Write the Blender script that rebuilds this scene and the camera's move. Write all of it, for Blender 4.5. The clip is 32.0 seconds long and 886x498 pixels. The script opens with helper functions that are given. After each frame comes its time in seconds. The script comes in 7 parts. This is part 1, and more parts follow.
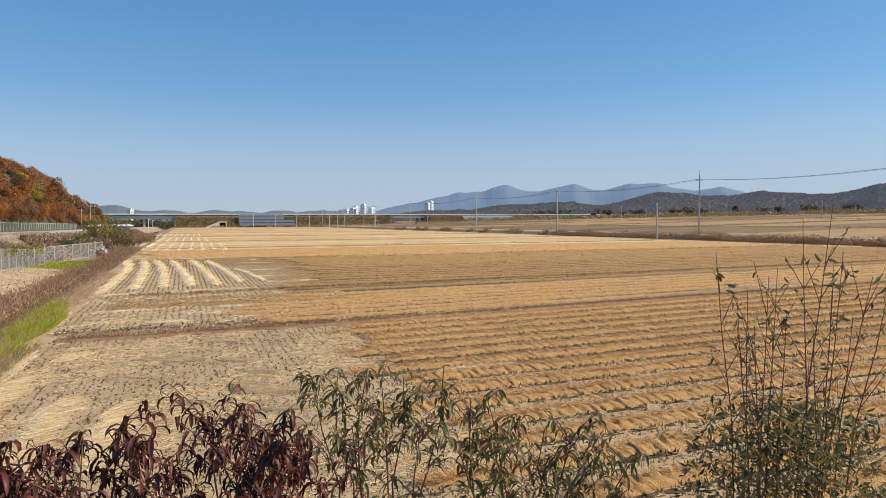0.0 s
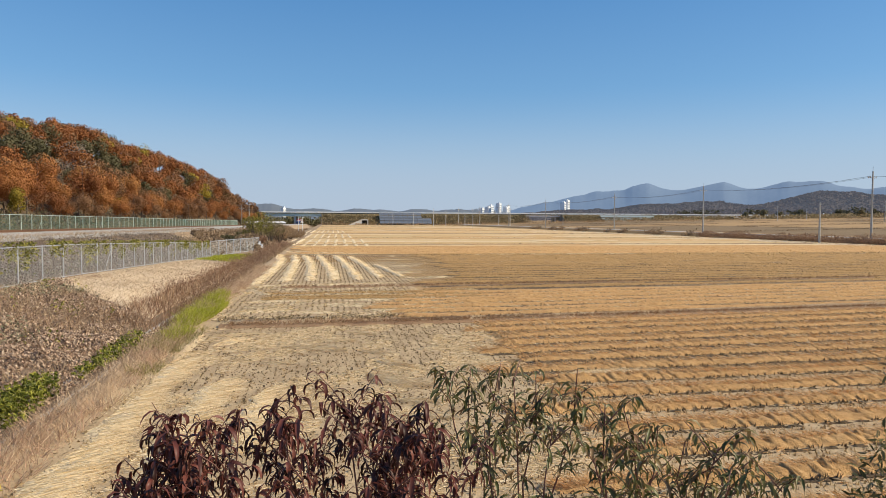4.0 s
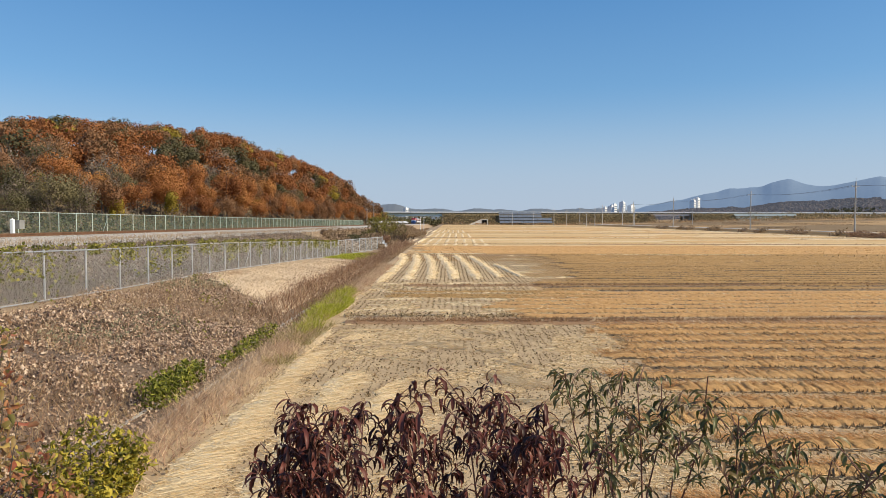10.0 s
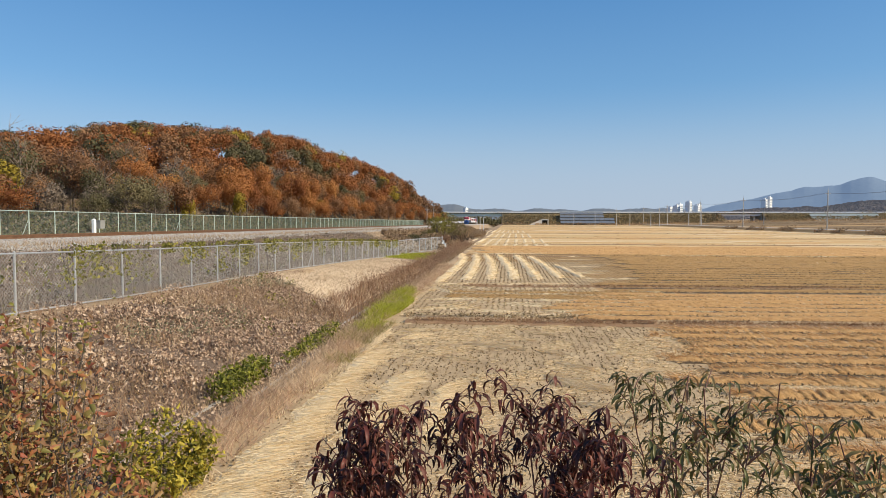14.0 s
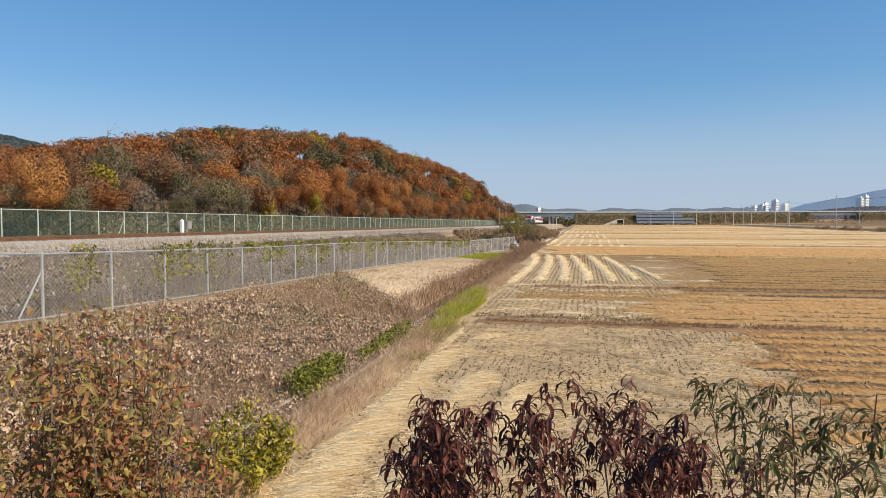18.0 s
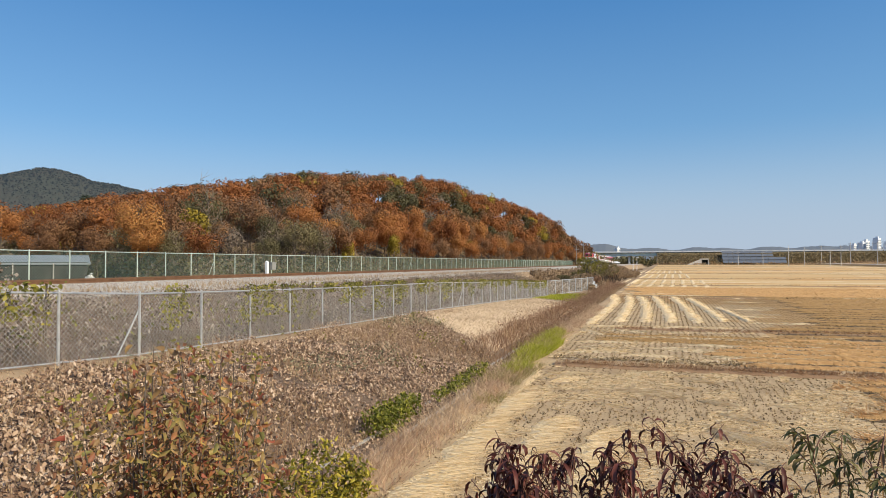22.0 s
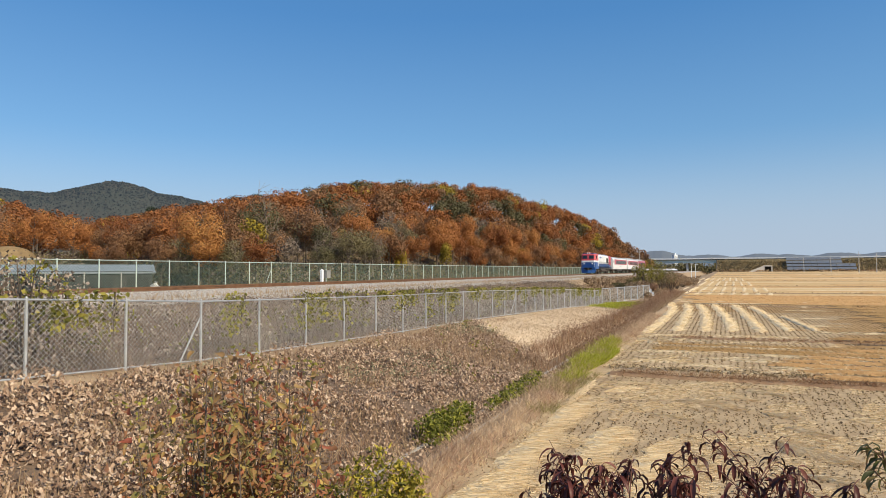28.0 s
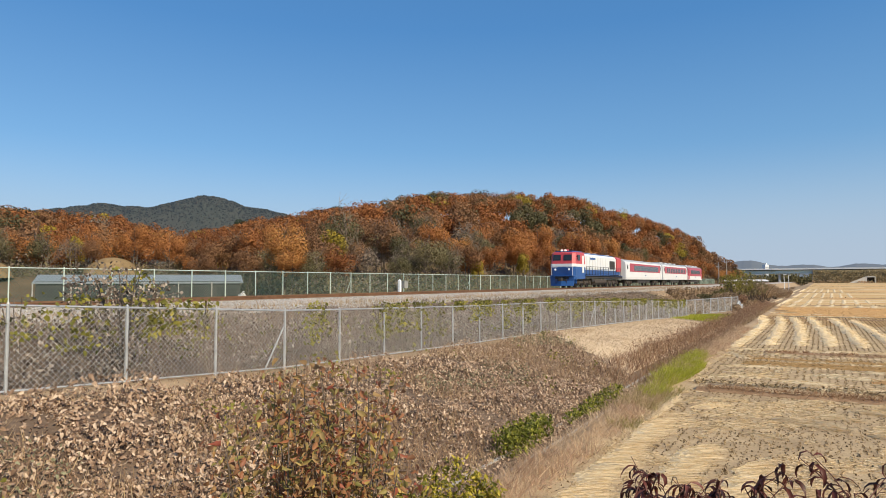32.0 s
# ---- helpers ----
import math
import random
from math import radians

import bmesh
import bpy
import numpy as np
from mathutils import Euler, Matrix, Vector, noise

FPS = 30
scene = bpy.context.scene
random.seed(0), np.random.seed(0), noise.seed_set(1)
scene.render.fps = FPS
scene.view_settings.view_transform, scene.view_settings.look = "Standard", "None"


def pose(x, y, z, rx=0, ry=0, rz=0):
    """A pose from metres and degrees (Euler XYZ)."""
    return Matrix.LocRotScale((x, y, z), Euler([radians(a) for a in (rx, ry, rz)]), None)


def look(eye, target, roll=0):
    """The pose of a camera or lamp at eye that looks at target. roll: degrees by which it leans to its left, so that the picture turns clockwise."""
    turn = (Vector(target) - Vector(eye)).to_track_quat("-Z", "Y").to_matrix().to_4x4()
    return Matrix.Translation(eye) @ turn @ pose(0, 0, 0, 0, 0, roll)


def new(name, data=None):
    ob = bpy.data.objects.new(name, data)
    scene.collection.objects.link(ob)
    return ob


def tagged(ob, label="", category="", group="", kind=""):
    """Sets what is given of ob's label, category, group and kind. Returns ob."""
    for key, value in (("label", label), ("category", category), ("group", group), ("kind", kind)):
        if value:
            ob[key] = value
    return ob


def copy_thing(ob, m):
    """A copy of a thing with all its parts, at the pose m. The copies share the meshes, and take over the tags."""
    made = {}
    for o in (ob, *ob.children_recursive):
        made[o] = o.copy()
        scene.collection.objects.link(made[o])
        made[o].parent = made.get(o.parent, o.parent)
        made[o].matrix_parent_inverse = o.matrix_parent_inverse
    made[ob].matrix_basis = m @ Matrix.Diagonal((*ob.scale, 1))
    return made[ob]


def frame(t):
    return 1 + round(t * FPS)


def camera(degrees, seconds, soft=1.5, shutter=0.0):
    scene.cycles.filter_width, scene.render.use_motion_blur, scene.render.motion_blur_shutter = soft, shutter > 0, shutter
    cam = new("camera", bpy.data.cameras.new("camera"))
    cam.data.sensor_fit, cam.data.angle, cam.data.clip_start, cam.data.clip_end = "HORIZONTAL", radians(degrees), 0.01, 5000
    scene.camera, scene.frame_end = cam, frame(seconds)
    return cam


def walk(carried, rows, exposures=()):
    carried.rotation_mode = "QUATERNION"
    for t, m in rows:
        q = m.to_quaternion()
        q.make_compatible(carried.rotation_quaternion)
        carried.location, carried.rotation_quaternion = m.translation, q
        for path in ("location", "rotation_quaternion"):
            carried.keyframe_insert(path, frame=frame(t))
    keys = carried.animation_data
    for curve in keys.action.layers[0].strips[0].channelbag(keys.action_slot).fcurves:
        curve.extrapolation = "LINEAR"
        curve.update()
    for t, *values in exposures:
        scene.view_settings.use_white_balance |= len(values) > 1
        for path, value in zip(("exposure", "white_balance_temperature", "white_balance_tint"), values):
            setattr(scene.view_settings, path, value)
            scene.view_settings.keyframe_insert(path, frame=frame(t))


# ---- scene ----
# World: +Y runs along the railway away from the camera, +X to its right, z = 0 on the near paddy.
EYE_Z = 4.4
cam = camera(69.1, 32.0, soft=0.8)
ROWS = [(0.0, 87.81, 0.29, -22.00), (0.5, 87.81, 0.23, -21.58), (1.0, 87.81, 0.19, -20.83), (1.5, 87.80, 0.11, -19.96), (2.0, 87.81, 0.10, -19.56), (2.5, 87.86, 0.03, -18.92), (3.0, 87.80, -0.08, -15.16), (3.5, 87.77, -0.23, -12.41), (4.0, 87.73, -0.23, -10.05), (4.5, 87.66, -0.24, -7.69), (6.5, 87.65, -0.19, -3.86), (7.0, 87.64, -0.15, -3.74), (7.5, 87.63, -0.12, -3.46), (8.0, 87.61, -0.16, -2.31), (8.5, 87.62, -0.17, -1.15), (9.0, 87.63, -0.17, -0.50), (9.5, 87.65, -0.14, 0.02), (10.0, 87.67, -0.10, 0.57), (10.5, 87.70, -0.08, 1.15), (11.0, 87.71, -0.09, 1.61), (11.5, 87.74, -0.09, 2.08), (12.0, 87.72, -0.13, 2.89), (12.5, 87.72, -0.07, 4.03), (13.0, 87.69, -0.09, 5.03), (13.5, 87.67, -0.10, 5.61), (14.0, 87.67, -0.11, 5.88), (14.5, 87.66, -0.10, 6.23), (16.5, 87.64, -0.06, 9.15), (17.0, 87.62, -0.06, 10.18), (17.5, 87.63, -0.03, 11.40), (18.0, 87.67, -0.07, 12.28), (18.5, 87.68, -0.08, 12.77), (19.0, 87.85, -0.05, 13.72), (19.5, 87.94, 0.03, 15.22), (20.0, 88.44, 0.03, 16.17), (20.5, 89.74, 0.08, 16.89), (21.0, 90.09, 0.11, 17.67), (21.5, 90.14, 0.11, 18.31), (22.0, 91.28, 0.14, 19.04), (22.5, 91.98, 0.16, 19.94), (23.0, 92.07, 0.21, 20.21), (23.5, 92.08, 0.25, 20.14), (24.0, 92.06, 0.21, 20.21), (24.5, 92.05, 0.23, 20.55), (25.0, 92.02, 0.21, 21.83), (25.5, 92.01, 0.23, 22.16), (27.5, 91.99, 0.33, 22.81), (28.0, 92.00, 0.32, 23.68), (28.5, 91.99, 0.38, 25.05), (29.0, 92.13, 0.34, 25.73), (29.5, 92.59, 0.35, 25.95), (30.0, 92.84, 0.38, 26.59), (30.5, 92.89, 0.33, 27.33), (31.0, 92.89, 0.33, 28.06), (31.5, 92.85, 0.31, 28.90), (32.0, 92.96, 0.21, 30.49)]
walk(cam, [(t, pose(0, 0, EYE_Z, a, b, c)) for t, a, b, c in ROWS])

# ------------------------------------------------------------------ light
SUN_ELEV, SUN_AZ = radians(36), radians(-107)  # azimuth: left-handed turn from +Y, negative is to the right
sun_dir = Vector((-math.sin(SUN_AZ) * math.cos(SUN_ELEV), math.cos(SUN_AZ) * math.cos(SUN_ELEV), math.sin(SUN_ELEV)))
sun = new("sun", bpy.data.lights.new("sun", "SUN"))
sun.data.energy, sun.data.angle, sun.data.color = 4.8, radians(0.53), (1.0, 0.865, 0.635)
sun.matrix_world = look(sun_dir * 100, (0, 0, 0))
world = bpy.data.worlds.new("sky")
scene.world = world
world.use_nodes = True
sky = world.node_tree.nodes.new("ShaderNodeTexSky")
sky.sky_type, sky.sun_disc = "NISHITA", False
sky.sun_elevation, sky.sun_rotation = SUN_ELEV, -SUN_AZ
sky.air_density, sky.dust_density, sky.ozone_density, sky.altitude = 1.0, 0.35, 3.2, 0
back = world.node_tree.nodes["Background"]
back.inputs["Strength"].default_value = 0.112
tint = world.node_tree.nodes.new("ShaderNodeVectorMath")
tint.operation = "MULTIPLY"
tint.inputs[1].default_value = (0.79, 0.985, 1.11)
world.node_tree.links.new(sky.outputs[0], tint.inputs[0])
# pale haze that thickens evenly towards the horizon all round
wn, wl = world.node_tree.nodes, world.node_tree.links
up_axis = wn.new("ShaderNodeSeparateXYZ")
wl.new(wn.new("ShaderNodeTexCoord").outputs["Generated"], up_axis.inputs[0])
thin = wn.new("ShaderNodeMapRange")
thin.interpolation_type = "SMOOTHERSTEP"
thin.inputs["From Min"].default_value, thin.inputs["From Max"].default_value = 0.0, 0.22
thin.inputs["To Min"].default_value, thin.inputs["To Max"].default_value = 0.8, 0.0
wl.new(up_axis.outputs["Z"], thin.inputs["Value"])
haze = wn.new("ShaderNodeMix")
haze.data_type = "RGBA"
haze.inputs["B"].default_value = (3.65, 4.4, 5.55, 1)
wl.new(thin.outputs["Result"], haze.inputs["Factor"])
# clear dry air: the blue deepens with height, much the same all round
height_blue = wn.new("ShaderNodeValToRGB")
steps_up = height_blue.color_ramp.elements
while len(steps_up) < 5:
    steps_up.new(0.5)
for el_, (at, c) in zip(steps_up, ((0.0, (0.37, 0.445, 0.55)), (0.1, (0.24, 0.39, 0.55)), (0.2, (0.14, 0.315, 0.54)), (0.37, (0.055, 0.215, 0.49)), (1.0, (0.04, 0.12, 0.32)))):
    el_.position, el_.color = at, (*c, 1)
wl.new(up_axis.outputs["Z"], height_blue.inputs["Fac"])
scale_up = wn.new("ShaderNodeVectorMath")
scale_up.operation = "SCALE"
scale_up.inputs["Scale"].default_value = 10.0
wl.new(height_blue.outputs["Color"], scale_up.inputs[0])
even = wn.new("ShaderNodeMix")
even.data_type = "RGBA"
even.inputs["Factor"].default_value = 0.6
wl.new(tint.outputs[0], even.inputs["A"])
wl.new(scale_up.outputs[0], even.inputs["B"])
wl.new(even.outputs["Result"], haze.inputs["A"])
wl.new(haze.outputs["Result"], back.inputs["Color"])
scene.view_settings.exposure = 0.12

rng = np.random.default_rng(7)


# ------------------------------------------------------------------ materials
def material(name, stops, scale=4.0, rough=0.85, bump=0.0, bump_scale=None, metal=0.0, vary="", spread=0.25, stretch=(1, 1, 1), fine=14.0, alpha_glow=None, back_light=0.0, spec=0.3):
    """Procedural surface: a colour ramp over two scales of noise; vary mixes in a random tint by 'island' or 'object'."""
    m = bpy.data.materials.new(name)
    m.use_nodes = True
    nt = m.node_tree
    n, l = nt.nodes, nt.links
    bsdf = n["Principled BSDF"]
    bsdf.inputs["Roughness"].default_value, bsdf.inputs["Metallic"].default_value = rough, metal
    bsdf.inputs["Specular IOR Level"].default_value = spec
    co = n.new("ShaderNodeTexCoord")
    mp = n.new("ShaderNodeMapping")
    mp.inputs["Scale"].default_value = stretch
    l.new(co.outputs["Object"], mp.inputs["Vector"])
    big = n.new("ShaderNodeTexNoise")
    big.inputs["Scale"].default_value, big.inputs["Detail"].default_value = scale, 5
    small = n.new("ShaderNodeTexNoise")
    small.inputs["Scale"].default_value, small.inputs["Detail"].default_value = scale * fine, 4
    for t in (big, small):
        l.new(mp.outputs[0], t.inputs["Vector"])
    mix = n.new("ShaderNodeMath")
    mix.operation = "MULTIPLY_ADD"
    mix.inputs[1].default_value = 0.45
    l.new(small.outputs["Fac"], mix.inputs[0])
    half = n.new("ShaderNodeMath")
    half.operation = "MULTIPLY"
    half.inputs[1].default_value = 0.55
    l.new(big.outputs["Fac"], half.inputs[0])
    l.new(half.outputs[0], mix.inputs[2])
    fac = mix.outputs[0]
    ramp = n.new("ShaderNodeValToRGB")
    els = ramp.color_ramp.elements
    while len(els) < len(stops):
        els.new(0.5)
    for i, c in enumerate(stops):
        els[i].position = 0.3 + 0.4 * i / max(1, len(stops) - 1) if not vary else i / max(1, len(stops) - 1)
        els[i].color = (*c, 1)
    if vary:
        if vary == "island":
            src = n.new("ShaderNodeNewGeometry").outputs["Random Per Island"]
        elif vary == "crown":
            one, two = n.new("ShaderNodeMath"), n.new("ShaderNodeMath")
            one.operation = two.operation = "MULTIPLY_ADD"
            one.inputs[1].default_value, one.inputs[2].default_value = 0.62, 0.02
            two.inputs[1].default_value = 0.36
            l.new(n.new("ShaderNodeObjectInfo").outputs["Random"], one.inputs[0])
            l.new(n.new("ShaderNodeNewGeometry").outputs["Random Per Island"], two.inputs[0])
            l.new(one.outputs[0], two.inputs[2])
            src = two.outputs[0]
        else:
            src = n.new("ShaderNodeObjectInfo").outputs["Random"]
        a = n.new("ShaderNodeMath")
        a.operation = "MULTIPLY_ADD"
        a.inputs[1].default_value = spread * 3.0
        sub = n.new("ShaderNodeMath")
        sub.operation = "SUBTRACT"
        sub.inputs[1].default_value = 0.5
        l.new(fac, sub.inputs[0])
        l.new(sub.outputs[0], a.inputs[0])
        l.new(src, a.inputs[2])
        fac = a.outputs[0]
    l.new(fac, ramp.inputs["Fac"])
    l.new(ramp.outputs["Color"], bsdf.inputs["Base Color"])
    if bump:
        bt = n.new("ShaderNodeTexNoise")
        bt.inputs["Scale"].default_value, bt.inputs["Detail"].default_value = bump_scale or scale * 8, 6
        l.new(mp.outputs[0], bt.inputs["Vector"])
        bn = n.new("ShaderNodeBump")
        bn.inputs["Strength"].default_value, bn.inputs["Distance"].default_value = min(1.0, bump), 0.05
        l.new(bt.outputs["Fac"], bn.inputs["Height"])
        l.new(bn.outputs[0], bsdf.inputs["Normal"])
    if back_light:
        tr = n.new("ShaderNodeBsdfTranslucent")
        ms = n.new("ShaderNodeMixShader")
        ms.inputs[0].default_value = back_light
        l.new(ramp.outputs["Color"], tr.inputs["Color"])
        l.new(bsdf.outputs[0], ms.inputs[1])
        l.new(tr.outputs[0], ms.inputs[2])
        l.new(ms.outputs[0], n["Material Output"].inputs["Surface"])
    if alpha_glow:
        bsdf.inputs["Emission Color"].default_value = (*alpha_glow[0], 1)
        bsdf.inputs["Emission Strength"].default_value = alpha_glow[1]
    return m


M = {}
M["soil"] = material("paddy_soil", [(0.3, 0.21, 0.12), (0.42, 0.3, 0.172), (0.52, 0.38, 0.222), (0.62, 0.465, 0.28)], 0.9, 0.95, 0.7, 9, fine=22)
M["far_paddy"] = material("far_paddy_straw", [(0.31, 0.185, 0.08), (0.43, 0.27, 0.12), (0.53, 0.35, 0.165)], 0.03, 0.95, stretch=(0.5, 4, 1), fine=30)
M["pale_paddy"] = material("pale_cut_paddy", [(0.5, 0.325, 0.145), (0.65, 0.445, 0.21), (0.76, 0.56, 0.3)], 0.03, 0.95, stretch=(0.5, 6, 1), fine=30)
M["straw"] = material("rice_straw", [(0.54, 0.38, 0.19), (0.76, 0.58, 0.34), (0.86, 0.7, 0.46), (0.9, 0.78, 0.56)], 2.0, 0.75, vary="island", back_light=0.2)
M["gold"] = material("standing_straw", [(0.52, 0.277, 0.105), (0.72, 0.423, 0.178), (0.87, 0.58, 0.295)], 2.0, 0.75, vary="island", back_light=0.2)
M["pale_bed"] = material("pale_straw_mat", [(0.6, 0.45, 0.26), (0.82, 0.66, 0.42), (0.91, 0.78, 0.55)], 4.0, 0.85, 1.0, 30, stretch=(1, 3, 1))
M["mat_straw"] = material("straw_mat", [(0.47, 0.255, 0.1), (0.65, 0.375, 0.15), (0.8, 0.51, 0.23)], 3.0, 0.85, 1.0, 30, stretch=(1, 3, 1))
M["stubble"] = material("rice_stubble", [(0.24, 0.165, 0.08), (0.4, 0.28, 0.135), (0.54, 0.395, 0.195)], 2.0, 0.85, vary="island", back_light=0.3)
M["bank"] = material("bank_dry_soil", [(0.24, 0.165, 0.1), (0.38, 0.27, 0.165), (0.48, 0.36, 0.23)], 1.1, 0.95, 0.9, 7, fine=18)
M["tan"] = material("bare_tan_slope", [(0.45, 0.335, 0.215), (0.6, 0.465, 0.315), (0.71, 0.575, 0.415)], 1.6, 0.95, 0.8, 9, fine=14)
M["ballast"] = material("ballast_bed", [(0.26, 0.235, 0.21), (0.42, 0.385, 0.345), (0.56, 0.52, 0.47)], 5, 0.9, 1.0, 14)
M["stone"] = material("ballast_stone", [(0.34, 0.31, 0.275), (0.48, 0.445, 0.4), (0.62, 0.58, 0.525)], 6, 0.85, vary="island")
M["dry_grass"] = material("dry_grass", [(0.28, 0.18, 0.1), (0.45, 0.31, 0.18), (0.6, 0.45, 0.28)], 2.0, 0.85, vary="island", back_light=0.4)
# brown paddy soil, its colour deepened to include shade between straw rows
M["brown_paddy"] = material("brown_soil_with_gap_shade", [(0.16, 0.105, 0.053), (0.25, 0.168, 0.085), (0.36, 0.245, 0.125)], 0.5, 0.95, 0.7, 9, stretch=(0.5, 2, 1), fine=26)
M["pale_grass"] = material("pale_dry_grass", [(0.42, 0.29, 0.155), (0.6, 0.43, 0.25), (0.74, 0.57, 0.36)], 2.0, 0.85, vary="island", back_light=0.4)
# bank soil coloured dark, as the shade in gaps between the creeper leaves
M["gap_shade_bank"] = material("leaf_gap_shade_soil", [(0.09, 0.061, 0.042), (0.15, 0.103, 0.071), (0.23, 0.162, 0.112)], 1.1, 0.95, 0.9, 7, fine=18)
M["grey_leaf"] = material("grey_withered_leaves", [(0.09, 0.068, 0.052), (0.2, 0.155, 0.122), (0.34, 0.272, 0.216), (0.52, 0.44, 0.365)], 2.0, 0.85, vary="island", back_light=0.12)
M["herb"] = material("grey_green_herbs", [(0.16, 0.16, 0.09), (0.27, 0.265, 0.16), (0.38, 0.36, 0.23)], 2.0, 0.8, vary="island", back_light=0.15)
M["verge_dry"] = material("tangled_verge_grass", [(0.4, 0.27, 0.165), (0.6, 0.43, 0.275), (0.76, 0.59, 0.41)], 2.0, 0.85, vary="island", back_light=0.25)
M["verge_red"] = material("pinkish_withered_weeds", [(0.34, 0.2, 0.13), (0.5, 0.32, 0.215), (0.64, 0.45, 0.32)], 2.0, 0.85, vary="island", back_light=0.25)
M["mown"] = material("mown_dry_grass", [(0.48, 0.36, 0.235), (0.66, 0.515, 0.355), (0.8, 0.66, 0.48)], 2.0, 0.85, vary="island", back_light=0.2)
M["verge_olive"] = material("dull_olive_weeds", [(0.2, 0.18, 0.05), (0.34, 0.29, 0.1), (0.46, 0.38, 0.16)], 2.0, 0.8, vary="island", back_light=0.3)
M["red_weed"] = material("red_brown_weeds", [(0.22, 0.125, 0.08), (0.37, 0.22, 0.135), (0.5, 0.34, 0.215)], 2.0, 0.85, vary="island", back_light=0.4)
M["green_weed"] = material("fresh_green_weeds", [(0.28, 0.31, 0.025), (0.46, 0.47, 0.045), (0.6, 0.57, 0.1)], 2.0, 0.7, vary="island", back_light=0.45)
M["dead_leaf"] = material("dead_vine_leaves", [(0.19, 0.118, 0.078), (0.39, 0.26, 0.175), (0.55, 0.4, 0.28), (0.7, 0.545, 0.405)], 2.0, 0.8, vary="island", back_light=0.12)
M["ivy"] = material("green_creeper_leaves", [(0.06, 0.07, 0.01), (0.18, 0.19, 0.025), (0.42, 0.4, 0.06)], 2.0, 0.55, vary="island", back_light=0.25)
M["vine"] = material("yellow_green_vine_leaves", [(0.12, 0.12, 0.025), (0.28, 0.26, 0.05), (0.48, 0.41, 0.09)], 2.0, 0.6, vary="island", back_light=0.35)
M["galv"] = material("galvanised_steel", [(0.36, 0.37, 0.38), (0.5, 0.51, 0.52), (0.62, 0.63, 0.63)], 3, 0.45, metal=0.55)
M["wire"] = material("galvanised_wire", [(0.4, 0.405, 0.41), (0.55, 0.555, 0.56)], 9, 0.5, metal=0.3)
M["green_wire"] = material("green_coated_wire", [(0.06, 0.12, 0.095), (0.12, 0.2, 0.16)], 9, 0.55)
M["pale_post"] = material("pale_green_posts", [(0.42, 0.5, 0.44), (0.6, 0.67, 0.6)], 3, 0.5)
M["rail"] = material("rusty_rail", [(0.1, 0.05, 0.028), (0.19, 0.1, 0.055), (0.26, 0.15, 0.09)], 4, 0.7, metal=0.3)
M["concrete"] = material("weathered_concrete", [(0.3, 0.285, 0.26), (0.42, 0.4, 0.365), (0.52, 0.5, 0.46)], 1.5, 0.9, 0.4)
M["pale_concrete"] = material("pale_concrete", [(0.52, 0.5, 0.47), (0.66, 0.64, 0.6)], 0.3, 0.85)
M["bark"] = material("grey_brown_bark", [(0.07, 0.055, 0.042), (0.14, 0.11, 0.085), (0.21, 0.17, 0.135)], 3, 0.95, 0.6, stretch=(1, 1, 0.3))
M["oak"] = material("orange_oak_leaves", [(0.175, 0.062, 0.024), (0.32, 0.124, 0.042), (0.44, 0.185, 0.058), (0.52, 0.275, 0.082)], 0.25, 0.8, vary="crown", spread=0.3, back_light=0.25)
M["rust"] = material("rust_brown_leaves", [(0.14, 0.075, 0.04), (0.26, 0.135, 0.066), (0.37, 0.205, 0.1)], 0.25, 0.8, vary="crown", spread=0.3, back_light=0.25)
M["olive"] = material("olive_grey_leaves", [(0.085, 0.078, 0.038), (0.165, 0.145, 0.07), (0.27, 0.22, 0.11)], 0.25, 0.8, vary="crown", spread=0.3, back_light=0.25)
M["amber"] = material("amber_leaves", [(0.18, 0.13, 0.02), (0.36, 0.27, 0.035), (0.5, 0.4, 0.06)], 0.25, 0.8, vary="crown", spread=0.3, back_light=0.25)
M["needle"] = material("dark_pine_needles", [(0.012, 0.022, 0.01), (0.03, 0.045, 0.02), (0.055, 0.07, 0.03)], 0.4, 0.8, vary="island", back_light=0.1)
M["twig"] = material("bare_grey_twigs", [(0.11, 0.085, 0.065), (0.19, 0.15, 0.115), (0.28, 0.22, 0.17)], 0.6, 0.9, vary="island")
M["forest_floor"] = material("leaf_littered_ground", [(0.08, 0.055, 0.03), (0.15, 0.1, 0.055), (0.22, 0.15, 0.085)], 0.2, 0.95)


